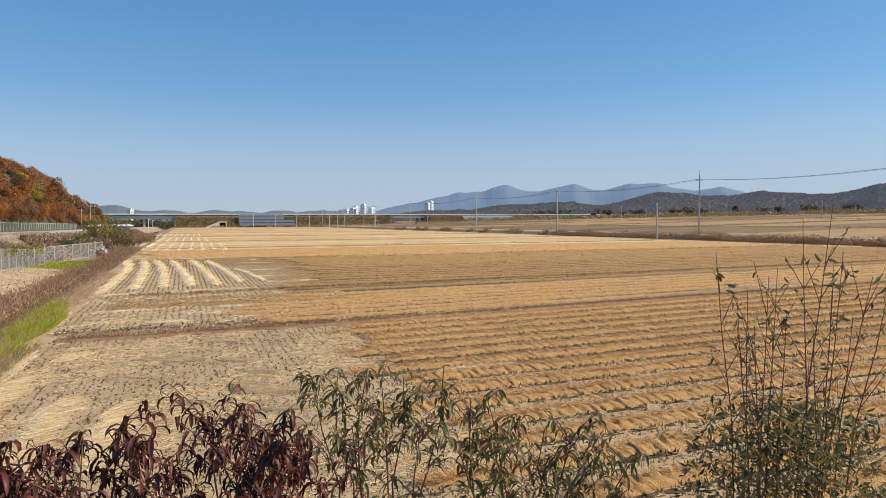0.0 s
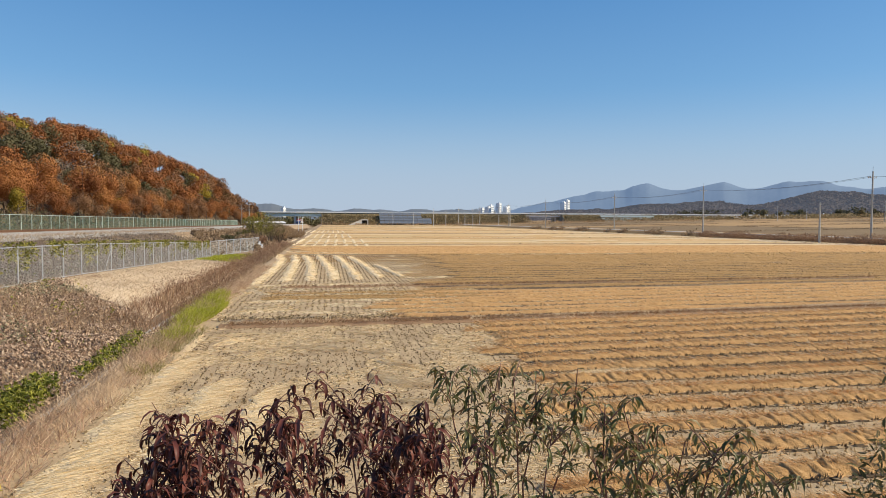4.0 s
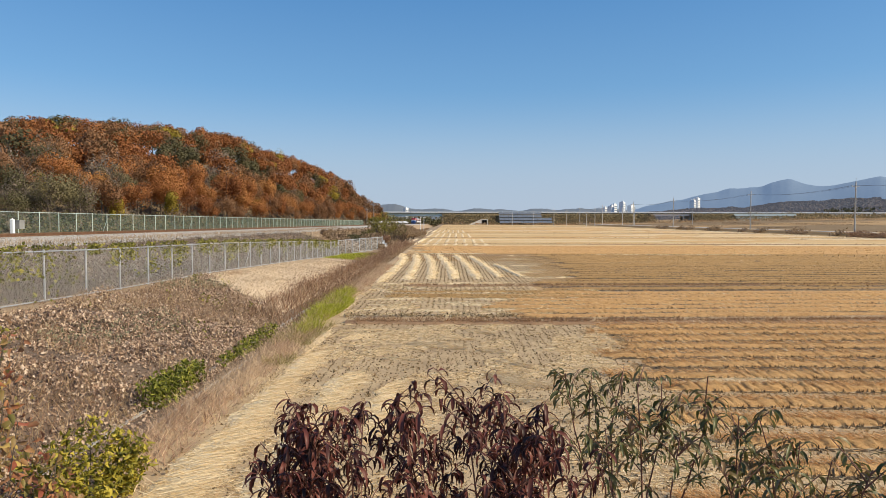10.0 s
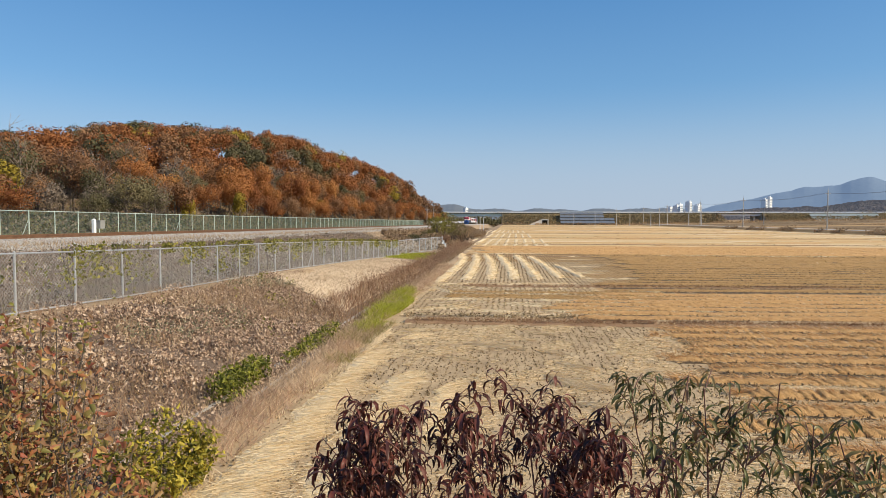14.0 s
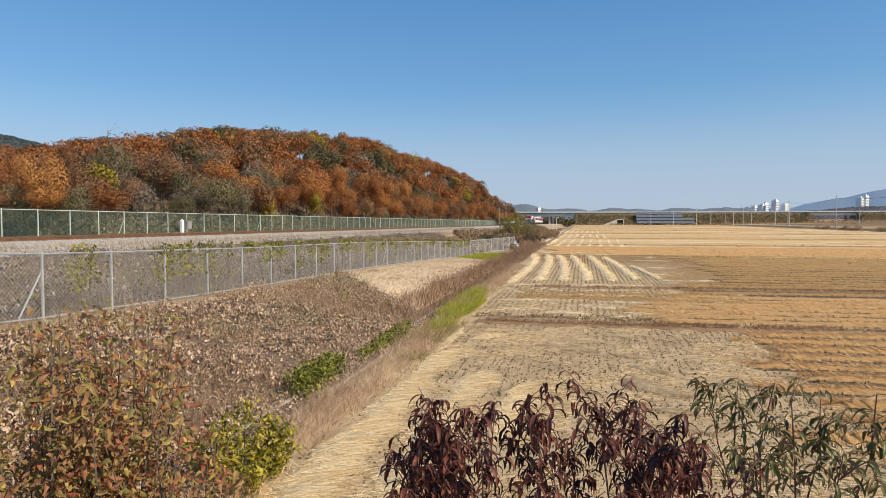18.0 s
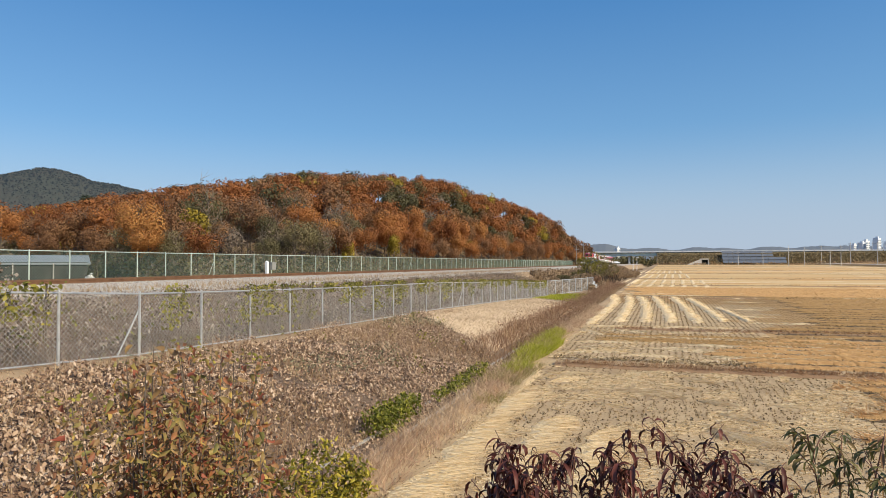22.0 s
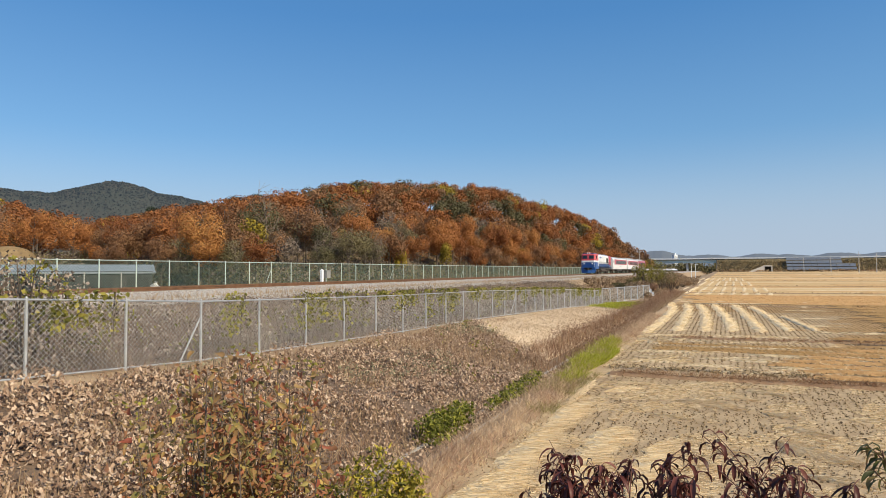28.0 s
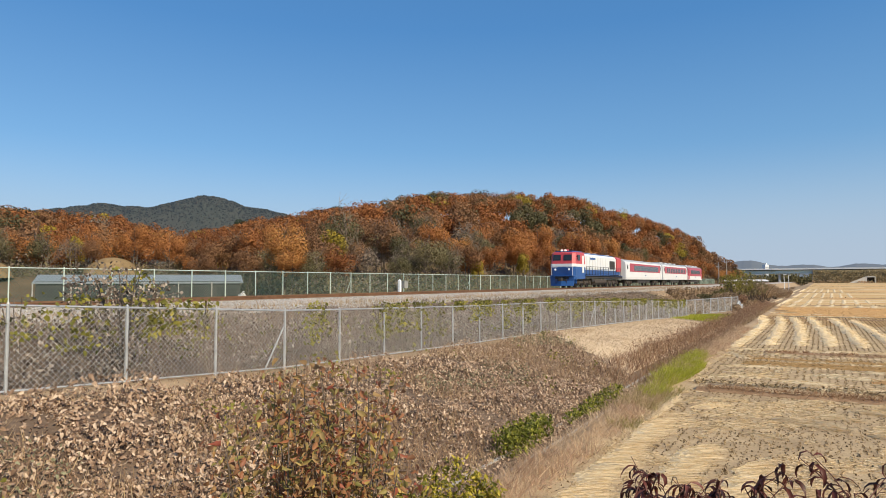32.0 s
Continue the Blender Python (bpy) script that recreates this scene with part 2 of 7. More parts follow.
# ------------------------------------------------------------------ builders
class Mesh:
    """Collects vertices and faces of one part."""

    def __init__(self):
        self.v, self.f = [], []

    def add(self, verts, faces):
        k = len(self.v)
        self.v.extend(verts)
        self.f.extend([tuple(i + k for i in q) for q in faces])
        return self

    def box(self, c, size, bevel=0.0, rz=0.0, tilt=None):
        """A box, its upright edges cut back by bevel."""
        x, y, z = (a / 2 for a in size)
        b = min(bevel, x * 0.9, y * 0.9)
        ring = [(-x + b, -y), (x - b, -y), (x, -y + b), (x, y - b), (x - b, y), (-x + b, y), (-x, y - b), (-x, -y + b)] if b > 0 else [(-x, -y), (x, -y), (x, y), (-x, y)]
        k = len(ring)
        m = tilt if tilt is not None else Matrix.Rotation(rz, 3, "Z")
        vs = [tuple(Vector(c) + m @ Vector((a, d, h))) for h in (-z, z) for a, d in ring]
        fs = [tuple(range(k - 1, -1, -1)), tuple(range(k, 2 * k))] + [(i, (i + 1) % k, k + (i + 1) % k, k + i) for i in range(k)]
        return self.add(vs, fs)

    def tube(self, a, b, r0, r1=None, n=8, cap=True):
        a, b = Vector(a), Vector(b)
        r1 = r0 if r1 is None else r1
        d = (b - a).normalized()
        u = d.orthogonal().normalized()
        w = d.cross(u)
        vs = []
        for p, r in ((a, r0), (b, r1)):
            vs += [tuple(p + (u * math.cos(2 * math.pi * i / n) + w * math.sin(2 * math.pi * i / n)) * r) for i in range(n)]
        fs = [(i, (i + 1) % n, n + (i + 1) % n, n + i) for i in range(n)]
        if cap:
            fs += [tuple(range(n - 1, -1, -1)), tuple(range(n, 2 * n))]
        return self.add(vs, fs)

    def prism(self, outline, y0, y1):
        """An outline in x and z, drawn out along y."""
        k = len(outline)
        vs = [(x, y, z) for y in (y0, y1) for x, z in outline]
        fs = [tuple(range(k)), tuple(range(2 * k - 1, k - 1, -1))] + [(i, k + i, k + (i + 1) % k, (i + 1) % k) for i in range(k)]
        return self.add(vs, fs)

    def path(self, pts, r0, r1, n=5):
        """A bent round stem through the points, thinning from r0 to r1."""
        pts = [Vector(p) for p in pts]
        k = len(pts)
        u = (pts[1] - pts[0]).normalized().orthogonal().normalized()
        vs, fs = [], []
        for i, p in enumerate(pts):
            d = (pts[min(i + 1, k - 1)] - pts[max(i - 1, 0)]).normalized()
            u = (u - d * u.dot(d)).normalized()
            w = d.cross(u)
            r = r0 + (r1 - r0) * i / (k - 1)
            vs += [tuple(p + (u * math.cos(2 * math.pi * j / n) + w * math.sin(2 * math.pi * j / n)) * r) for j in range(n)]
        for i in range(k - 1):
            fs += [(i * n + j, i * n + (j + 1) % n, (i + 1) * n + (j + 1) % n, (i + 1) * n + j) for j in range(n)]
        return self.add(vs, fs + [tuple(range(n - 1, -1, -1)), tuple(range((k - 1) * n, k * n))])

    def data(self, name):
        me = bpy.data.meshes.new(name)
        me.from_pydata(self.v, [], self.f)
        return me


def raw(name, verts, faces):
    me = bpy.data.meshes.new(name)
    me.from_pydata([tuple(p) for p in verts], [], faces)
    return me


def part(name, mesh, mat, parent=None, label="", smooth=False, kind=""):
    me = mesh.data(name) if isinstance(mesh, Mesh) else mesh
    if not me.materials:
        me.materials.append(mat)
    if smooth:
        me.polygons.foreach_set("use_smooth", [True] * len(me.polygons))
    ob = new(name, me)
    if parent is not None:
        ob.parent = parent
    if label or kind:
        tagged(ob, label=label, kind=kind)
    return ob


def thing(name, m, label, category, group=""):
    ob = new(name)
    ob.matrix_basis = m
    ob.empty_display_size = 0.2
    return tagged(ob, label=label, category=category, group=group)


def unit(v):
    return v / np.maximum(np.linalg.norm(v, axis=-1, keepdims=True), 1e-9)


def leaves(pos, along, size, width=0.5, fold=0.25, droop=0.0):
    """One folded four-sided leaf at each place: pos and along are n x 3, size is n. Returns a mesh's vertices and faces."""
    n = len(pos)
    along = unit(along)
    side = unit(np.cross(along, rng.normal(size=(n, 3))))
    up = np.cross(side, along)
    s = np.asarray(size)[:, None]
    mid = pos + along * s * 0.45 + up * s * droop * 0.5
    v = np.empty((n, 4, 3))
    v[:, 0] = pos
    v[:, 1] = mid + side * s * width * 0.5 + up * s * fold * width
    v[:, 2] = pos + along * s - up * s * droop
    v[:, 3] = mid - side * s * width * 0.5 + up * s * fold * width
    k = np.arange(n)[:, None] * 4
    f = np.concatenate([k + np.array([[0, 1, 2]]), k + np.array([[0, 2, 3]])])
    return v.reshape(-1, 3), f


def ovate(pos, along, size, width=0.6, fold=0.25, curl=0.2):
    """One pointed oval leaf at each place, creased along its midrib and curling at the tip."""
    n = len(pos)
    along = unit(along)
    side = unit(np.cross(along, rng.normal(size=(n, 3))))
    up = np.cross(side, along)
    s = np.asarray(size)[:, None]
    c = s * curl * rng.uniform(0.2, 1.4, (n, 1))
    w = s * width * 0.5
    v = np.stack([pos, pos + along * s * 0.3 + side * w * 0.9 + up * w * fold, pos + along * s * 0.3 - side * w * 0.9 + up * w * fold, pos + along * s * 0.45 - up * c * 0.1,
                  pos + along * s * 0.66 + side * w * 0.75 + up * (w * fold - c * 0.35), pos + along * s * 0.66 - side * w * 0.75 + up * (w * fold - c * 0.35), pos + along * s * 0.97 - up * c], 1)
    k = np.arange(n)[:, None] * 7
    return v.reshape(-1, 3), np.concatenate([k + np.array([q]) for q in ((0, 1, 3), (0, 3, 2), (1, 4, 3), (2, 3, 5), (3, 4, 6), (3, 6, 5))])


def blades(pos, tip, width):
    """One thin upright triangle at each place, from pos to tip."""
    n = len(pos)
    d = tip - pos
    side = unit(np.cross(d, rng.normal(size=(n, 3)))) * np.asarray(width)[:, None] * 0.5
    v = np.stack([pos - side, pos + side, tip], 1)
    return v.reshape(-1, 3), np.arange(3 * n).reshape(-1, 3)


def soup(name, v, f, mat, label, category, kind="stuff", parent=None):
    me = bpy.data.meshes.new(name)
    me.vertices.add(len(v))
    me.vertices.foreach_set("co", np.ascontiguousarray(v, dtype=np.float32).ravel())
    f = np.asarray(f)
    k = f.shape[1]
    me.loops.add(f.size)
    me.loops.foreach_set("vertex_index", np.ascontiguousarray(f, dtype=np.int32).ravel())
    me.polygons.add(len(f))
    me.polygons.foreach_set("loop_start", np.arange(0, f.size, k, dtype=np.int32))
    me.update(calc_edges=True)
    me.materials.append(mat)
    ob = new(name, me)
    if parent is not None:
        ob.parent = parent
    return tagged(ob, label=label, category=category, kind=kind)


def step(x, a, b):
    """0 below a, 1 above b, smooth between."""
    t = np.clip((np.asarray(x, float) - a) / (b - a), 0, 1)
    return t * t * (3 - 2 * t)


_WAVES = [(rng.uniform(0.6, 1.4), rng.uniform(0, 6.28), rng.uniform(0, 6.28)) for _ in range(10)]


def rough(x, y, scale):
    """Smooth unevenness between about -1 and 1, features of about that many metres."""
    t = 0
    for i, (k, a, b) in enumerate(_WAVES):
        q = (1 + 0.35 * i) * k / scale * 2.2
        t = t + np.sin(q * (x * math.cos(a) + y * math.sin(a)) + b) / (1 + 0.3 * i)
    return t / 3.2


# ------------------------------------------------------------------ the lie of the land
RAIL_X, RAIL_Z = -24.4, 3.75
FENCE_X, FENCE2_X = -13.4, -31.0
FIELD_L, ROAD_X, BUND_Y = -5.4, 107.0, 27.2


def skew(x, y):
    """The plots round the near bund run slightly askew to the right."""
    return 0.062 * np.maximum(0, np.asarray(x, float) - 4) * np.interp(y, [15, 27, 40, 50], [0, 1, 1, 0]) * (np.asarray(x) < 104)


def paddy(x, y):
    """The paddies: level near the camera, rising slowly away from it and in terraces beyond the farm road."""
    z = 0.005 * np.clip(y, 0, 640) + 0.10 * step(y - skew(x, y), 27.0, 27.6) + 0.0 * x
    return z + 0.022 * np.clip(x - 118, 0, 420) + 1.0 * step(x, 104, 106.5)


def fence_z(y):
    return np.interp(y, [-20, 0, 6, 14, 25, 37, 60, 72, 80, 95, 140], [2.9, 2.6, 2.32, 1.9, 1.66, 1.52, 0.95, 0.5, 0.42, 0.5, 0.75])


SIL = [(5, 1.7), (6.2, 1.95), (8.3, 2.7), (9.9, 4.0), (12.4, 5.1), (15.4, 6.1), (18.9, 7.5), (22, 7.95), (26, 8.1), (30, 8.25), (33.4, 7.9), (36.6, 7.3), (41, 6.9), (44.6, 6.8), (48, 6.1), (50, 5.4), (52.3, 4.8), (55, 5.4), (58.3, 6.2), (60.4, 6.1), (66, 6.2), (75, 6.2), (95, 6.0)]


def hill_front(a):
    return np.interp(a, [5, 8, 11, 18, 30, 40, 45, 50, 60, 95], [400, 330, 232, 142, 88, 74, 84, 104, 108, 112])


def hill(x, y):
    """Height of the wooded hill beyond the railway; a is the bearing to the left of the track."""
    a, d = np.degrees(np.arctan2(-x, y)), np.hypot(x, y)
    d0 = hill_front(a)
    d1 = d0 + 105
    top = d1 * np.tan(np.radians(np.interp(a, [q[0] for q in SIL], [q[1] for q in SIL]))) + EYE_Z - np.interp(a, [8, 14, 22, 34, 40, 46, 55, 60, 70], [7.6, 7.4, 8.8, 9.4, 11.0, 13.0, 12.6, 10.8, 10.4])
    rise = step(d, d0 - 6, d1 + 12) * np.clip(top - 3.2, 0, 60)
    return rise * step(a, 5.5, 9.0) * (1 - 0.35 * step(d, d1 + 40, d1 + 300))


def ground_z(x, y):
    x, y = np.asarray(x, float), np.asarray(y, float)
    z = paddy(x, y)
    # ditch and bank below the railway fence
    zf = fence_z(y)
    foot = np.interp(y, [0, 60, 85, 100], [-7.2, -7.6, -8.6, -8.6])
    t = np.clip((foot - x) / (foot - FENCE_X), 0, 1)
    bank = z + (zf - z) * np.sin(t * math.pi / 2) ** 1.0 * (0.25 * t + 0.75)
    bank = bank + 0.12 * rough(x, y, 2.5) * np.sin(math.pi * t)
    z = np.where(x < foot, bank, z - 0.30 * step(x, -8.0, -7.0) * (1 - step(x, -6.4, -6.1)) * step(-y, -85, -70))
    z = z + np.where((x > -6.4) & (x < FIELD_L), 0.12 * np.sin((x + 6.4) * math.pi), 0)
    # railway bank
    rail_bed = RAIL_Z - 0.42
    z = np.where(x < FENCE_X - 0.4, zf + (rail_bed - zf) * (1 - step(x, -20.4, FENCE_X - 0.4)), z)
    z = np.where(x < -29.0, rail_bed - 0.25 * step(-x, 29.0, 30.0), z)
    z = np.where(x < -33, rail_bed - 0.25 - 0.6 * step(-x, 33, 40) + hill(x, y), z)
    a, d = np.degrees(np.arctan2(-x, y)), np.hypot(x, y)
    z = z + 2.9 * np.exp(-(((d - 108) / 9) ** 2)) * step(a, 51, 55)
    # the mound under the camera
    m = 2.75 * (1 - step(np.hypot(x * 0.55, np.maximum(y, 0) - 0.0), 1.5, 7.8))
    return np.maximum(z, m + 0.05 * rough(x, y, 1.2)) if np.ndim(z) else max(float(z), float(m))


def grid(name, xs, ys, mat_of, mats, zoff=0.0, label="", category="ground", fn=None, smooth=True):
    X, Y = np.meshgrid(xs, ys)
    Z = (fn or ground_z)(X, Y) + zoff
    nx, ny = len(xs), len(ys)
    v = np.stack([X.ravel(), Y.ravel(), Z.ravel()], 1)
    i, j = np.meshgrid(np.arange(nx - 1), np.arange(ny - 1))
    k = (j * nx + i).ravel()
    f = np.stack([k, k + 1, k + nx + 1, k + nx], 1)
    ob = soup(name, v, f, mats[0], label, category, "structure")
    for m in mats[1:]:
        ob.data.materials.append(m)
    cx, cy = (X[:-1, :-1] + X[1:, 1:]).ravel() / 2, (Y[:-1, :-1] + Y[1:, 1:]).ravel() / 2
    ob.data.polygons.foreach_set("material_index", mat_of(cx, cy).astype(np.int32))
    ob.data.polygons.foreach_set("use_smooth", [smooth] * len(f))
    return ob


def surface_of(x, y):
    """Which material lies where: 0 near paddy, 1 far paddy, 2 bank, 3 bare slope, 4 ballast, 5 forest floor."""
    k = np.where((y > 66.5) | (x > 100) | ((y > 28.2 + skew(x, y)) & (x > 4 + 0.12 * (y - 28) + 2.5 * rough(x, y, 2.5))), 1, 0)
    k = np.where((x > 11) & (x < 100) & (y > 38.6) & (y < 80), 7, k)
    k = np.where((x > 4.3 + 0.08 * y + 0.9 * rough(x, y, 1.6)) & (x < 100) & (y > 17) & (y < 27 + skew(x, y)), 7, k)
    k = np.where((y > 97) & (x < 102), 8, k)
    plot = np.sin(np.floor((x - 112) / 75) * 12.99 + np.floor((y + 0.15 * x) / 46) * 78.23) * 43758.5
    plot = plot - np.floor(plot)
    k = np.where((x > 118) & (y > 20), np.where(plot < 0.4, 7, 1), k)
    k = np.where(x < FIELD_L, 2, k)
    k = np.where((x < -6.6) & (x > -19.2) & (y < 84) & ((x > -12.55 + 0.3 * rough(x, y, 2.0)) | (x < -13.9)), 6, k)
    k = np.where((x > -13.2) & (x < -7.6) & (y > 33.5 + 0.8 * (x + 13) * -1) & (y < 64), 3, k)
    k = np.where((x < -19.2) & (x > -30), 4, k)
    k = np.where((x < -33), 5, k)
    k = np.where((y < 7.5) & (x > -6.4) & (x < 14), 2, k)
    return k


def steps_between(*spans):
    out = []
    for a, b, d in spans:
        out += list(np.arange(a, b, d))
    return np.array(out + [spans[-1][1]])


gx = steps_between((-4600, -1200, 400), (-1200, -300, 60), (-300, -60, 6), (-60, -30, 2), (-30, -20, 0.6), (-20, -13, 0.35), (-13, -5.4, 0.25), (-5.4, 12, 0.6), (12, 60, 2), (60, 100, 4), (100, 108, 0.5), (108, 150, 4), (150, 600, 30), (600, 4600, 400))
gy = steps_between((-600, -60, 60), (-60, -4, 4), (-4, 26.4, 0.4), (26.4, 28.0, 0.2), (28.0, 70, 0.6), (70, 110, 1.5), (110, 360, 6), (360, 680, 20), (680, 1200, 60), (1200, 4700, 350))
ground = grid("ground", gx, gy, surface_of, [M["soil"], M["far_paddy"], M["bank"], M["tan"], M["ballast"], M["forest_floor"], M["gap_shade_bank"], M["brown_paddy"], M["pale_paddy"]], label="harvested paddy land with dry banks and a railway bed")


# ------------------------------------------------------------------ railway
def build_track():
    y0, y1 = -60.0, 620.0
    track = thing("railway_track", pose(RAIL_X, 0, RAIL_Z), "single railway track with rusty rails on pale ballast", "railway track")
    head = [(-0.035, 0), (-0.035, -0.04), (-0.01, -0.05), (-0.01, -0.13), (-0.07, -0.15), (-0.07, -0.165), (0.07, -0.165), (0.07, -0.15), (0.01, -0.13), (0.01, -0.05), (0.035, -0.04), (0.035, 0)]
    for side in (-0.7525, 0.7525):
        part("rail", Mesh().prism([(x + side, z) for x, z in head], y0, y1), M["rail"], track, "rusty steel rail")
    sl = Mesh()
    for i in range(420):
        sl.box((0, -20 + i * 0.62, -0.25), (2.5, 0.25, 0.18), 0.02)
    part("sleepers", sl, M["concrete"], track, "row of concrete sleepers", kind="stuff")
    # crown of ballast
    prof = [(-2.9, -0.62), (-1.75, -0.2), (-0.9, -0.19), (0.9, -0.19), (1.75, -0.2), (2.9, -0.62)]
    ys = np.arange(y0, y1 + 1, 4.0)
    v, f = [], []
    for y in ys:
        v += [(x, y, z + 0.02 * rough(x * 9, y, 2)) for x, z in prof]
    k = len(prof)
    for j in range(len(ys) - 1):
        f += [(j * k + i, j * k + i + 1, (j + 1) * k + i + 1, (j + 1) * k + i) for i in range(k - 1)]
    part("ballast_bed", raw("ballast_bed", v, f), M["ballast"], track, "bed of pale crushed stone", smooth=True)
    # loose stones on the shoulder that faces the field
    n = 38000
    y = 8 + 130 * rng.random(n) ** 1.5
    x = rng.uniform(-1.6, 5.2, n)
    z = np.interp(x, [q[0] for q in prof], [q[1] for q in prof])
    gz = ground_z(x + RAIL_X, y) - RAIL_Z
    z = np.maximum(z, gz)
    r = rng.uniform(0.022, 0.055, n)
    octa = np.array([(1, 0, 0), (0, 1, 0), (-1, 0, 0), (0, -1, 0), (0, 0, 0.7), (0, 0, -0.7)])
    tri = np.array([(0, 1, 4), (1, 2, 4), (2, 3, 4), (3, 0, 4), (1, 0, 5), (2, 1, 5), (3, 2, 5), (0, 3, 5)])
    turn = rng.uniform(0, 6.28, n)
    o = octa[None] * rng.uniform(0.65, 1.3, (n, 6, 1)) * r[:, None, None]
    c, s = np.cos(turn)[:, None], np.sin(turn)[:, None]
    vx = o[..., 0] * c - o[..., 1] * s + x[:, None]
    vy = o[..., 0] * s + o[..., 1] * c + y[:, None]
    vz = o[..., 2] + z[:, None] + r[:, None] * 0.3
    v = np.stack([vx, vy, vz], -1).reshape(-1, 3)
    f = (np.arange(n)[:, None, None] * 6 + tri[None]).reshape(-1, 3)
    soup("ballast_gravel", v, f, M["stone"], "loose pale ballast stones", "", "stuff", track)


build_track()


def mesh_wires(a, b, h0, h1, pitch, r):
    """Chain-link wires between two posts: a and b are the feet, h0 and h1 the heights of the lower and upper rail above them."""
    a, b = Vector(a), Vector(b)
    d = b - a
    flat = Vector((d.x, d.y, 0))
    length, rise = flat.length, h1 - h0
    n = flat.cross(Vector((0, 0, 1))).normalized() * r
    m = Mesh()
    k = int((length + rise) / pitch)
    for way in (1, -1):
        for i in range(k + 1):
            u0 = i * pitch - rise
            lo, hi = max(0.0, u0), min(length, u0 + rise)
            if hi - lo < 0.02:
                continue
            z0, z1 = lo - u0, hi - u0
            if way < 0:
                lo, hi = length - lo, length - hi
            p = a + d * (lo / length) + Vector((0, 0, h0 + z0))
            q = a + d * (hi / length) + Vector((0, 0, h0 + z1))
            w = (q - p).normalized().cross(n.normalized()) * r
            vs = [p - w, p + n, p + w, q - w, q + n, q + w]
            m.add([tuple(x) for x in vs], [(0, 1, 4, 3), (1, 2, 5, 4), (2, 0, 3, 5)])
    return m


def build_fence(feet, height, name, label, post_mat, wire_mat, pitch, r_wire, r_post, brace_every=0, bottom=True, group=""):
    fence = thing(name, pose(0, 0, 0), label, "fence", group)
    for i, p in enumerate(feet):
        p = Vector(p)
        m = Mesh().tube(p - Vector((0, 0, 0.25)), p + Vector((0, 0, height)), r_post, n=8)
        m.tube(p + Vector((0, 0, height)), p + Vector((0, 0, height + r_post * 1.2)), r_post * 1.15, r_post * 0.4, n=8)
        part("post", m, post_mat, fence)
        if brace_every and i % brace_every == brace_every - 2 and i > 0:
            q = Vector(feet[i - 1])
            e = p + (q - p) * 0.24
            part("brace", Mesh().tube(p + Vector((-0.03, 0, height * 0.72)), e + Vector((-0.25, 0, -0.1)), r_post * 0.7, n=6), post_mat, fence)
    for p, q in zip(feet[:-1], feet[1:]):
        p, q = Vector(p), Vector(q)
        part("top_rail", Mesh().tube(p + Vector((0, 0, height - 0.03)), q + Vector((0, 0, height - 0.03)), r_post * 0.72, n=6), post_mat, fence)
        if bottom:
            part("bottom_rail", Mesh().tube(p + Vector((0, 0, 0.08)), q + Vector((0, 0, 0.08)), r_post * 0.66, n=6), post_mat, fence)
        if pitch:
            part("mesh_panel", mesh_wires(p, q, 0.1, height - 0.05, pitch, r_wire), wire_mat, fence, "diagonal wire mesh panel")
    return fence


near_feet = [(FENCE_X, y, float(fence_z(y)) - 0.02) for y in np.arange(-10.75, 78, 2.45)]
build_fence(near_feet, 1.74, "railway_fence", "galvanised chain-link fence on the bank below the railway", M["galv"], M["wire"], 0.12, 0.0031, 0.034, brace_every=12)
bend = near_feet[-1]
turn_feet = [(bend[0] + (i / 7) * 3.6, bend[1] + (i / 7) * 17, 0.42 + 0.08 * i / 7) for i in range(8)]
build_fence(turn_feet, 1.85, "corner_fence", "chain-link fence turning towards the paddy", M["galv"], M["wire"], 0.14, 0.0045, 0.045)
far_feet = [(FENCE2_X, y, RAIL_Z - 0.68) for y in np.arange(-14.0, 232, 2.4)]
build_fence(far_feet[:68], 2.08, "trackside_fence", "pale green mesh fence along the far side of the track", M["pale_post"], M["green_wire"], 0.16, 0.0065, 0.032, brace_every=8, bottom=False)
build_fence(far_feet[67:], 2.08, "trackside_fence", "pale green mesh fence along the far side of the track", M["pale_post"], M["green_wire"], 0.3, 0.012, 0.04, bottom=False)


# ------------------------------------------------------------------ wooded hill
def crown_points(n, rx, rz, lumps):
    """Places in a lumpy crown with gaps: most near the skin of several smaller lobes."""
    lobes = []
    for _ in range(lumps):
        a, h = rng.uniform(0, 6.28), rng.uniform(-0.5, 0.75)
        q = 0.62 * math.sqrt(max(0, 1 - h * h)) * rng.uniform(0.6, 1.0)
        lobes.append((q * math.cos(a) * rx, q * math.sin(a) * rx, h * rz * 0.75, rng.uniform(0.3, 0.52)))
    L = np.array(lobes)
    pick = rng.integers(0, len(L), n)
    d = unit(rng.normal(size=(n, 3)))
    rad = 0.8 + 0.22 * rng.random(n)
    p = L[pick, :3] + d * (L[pick, 3] * rad)[:, None] * np.array([rx, rx, rz])
    return p, d


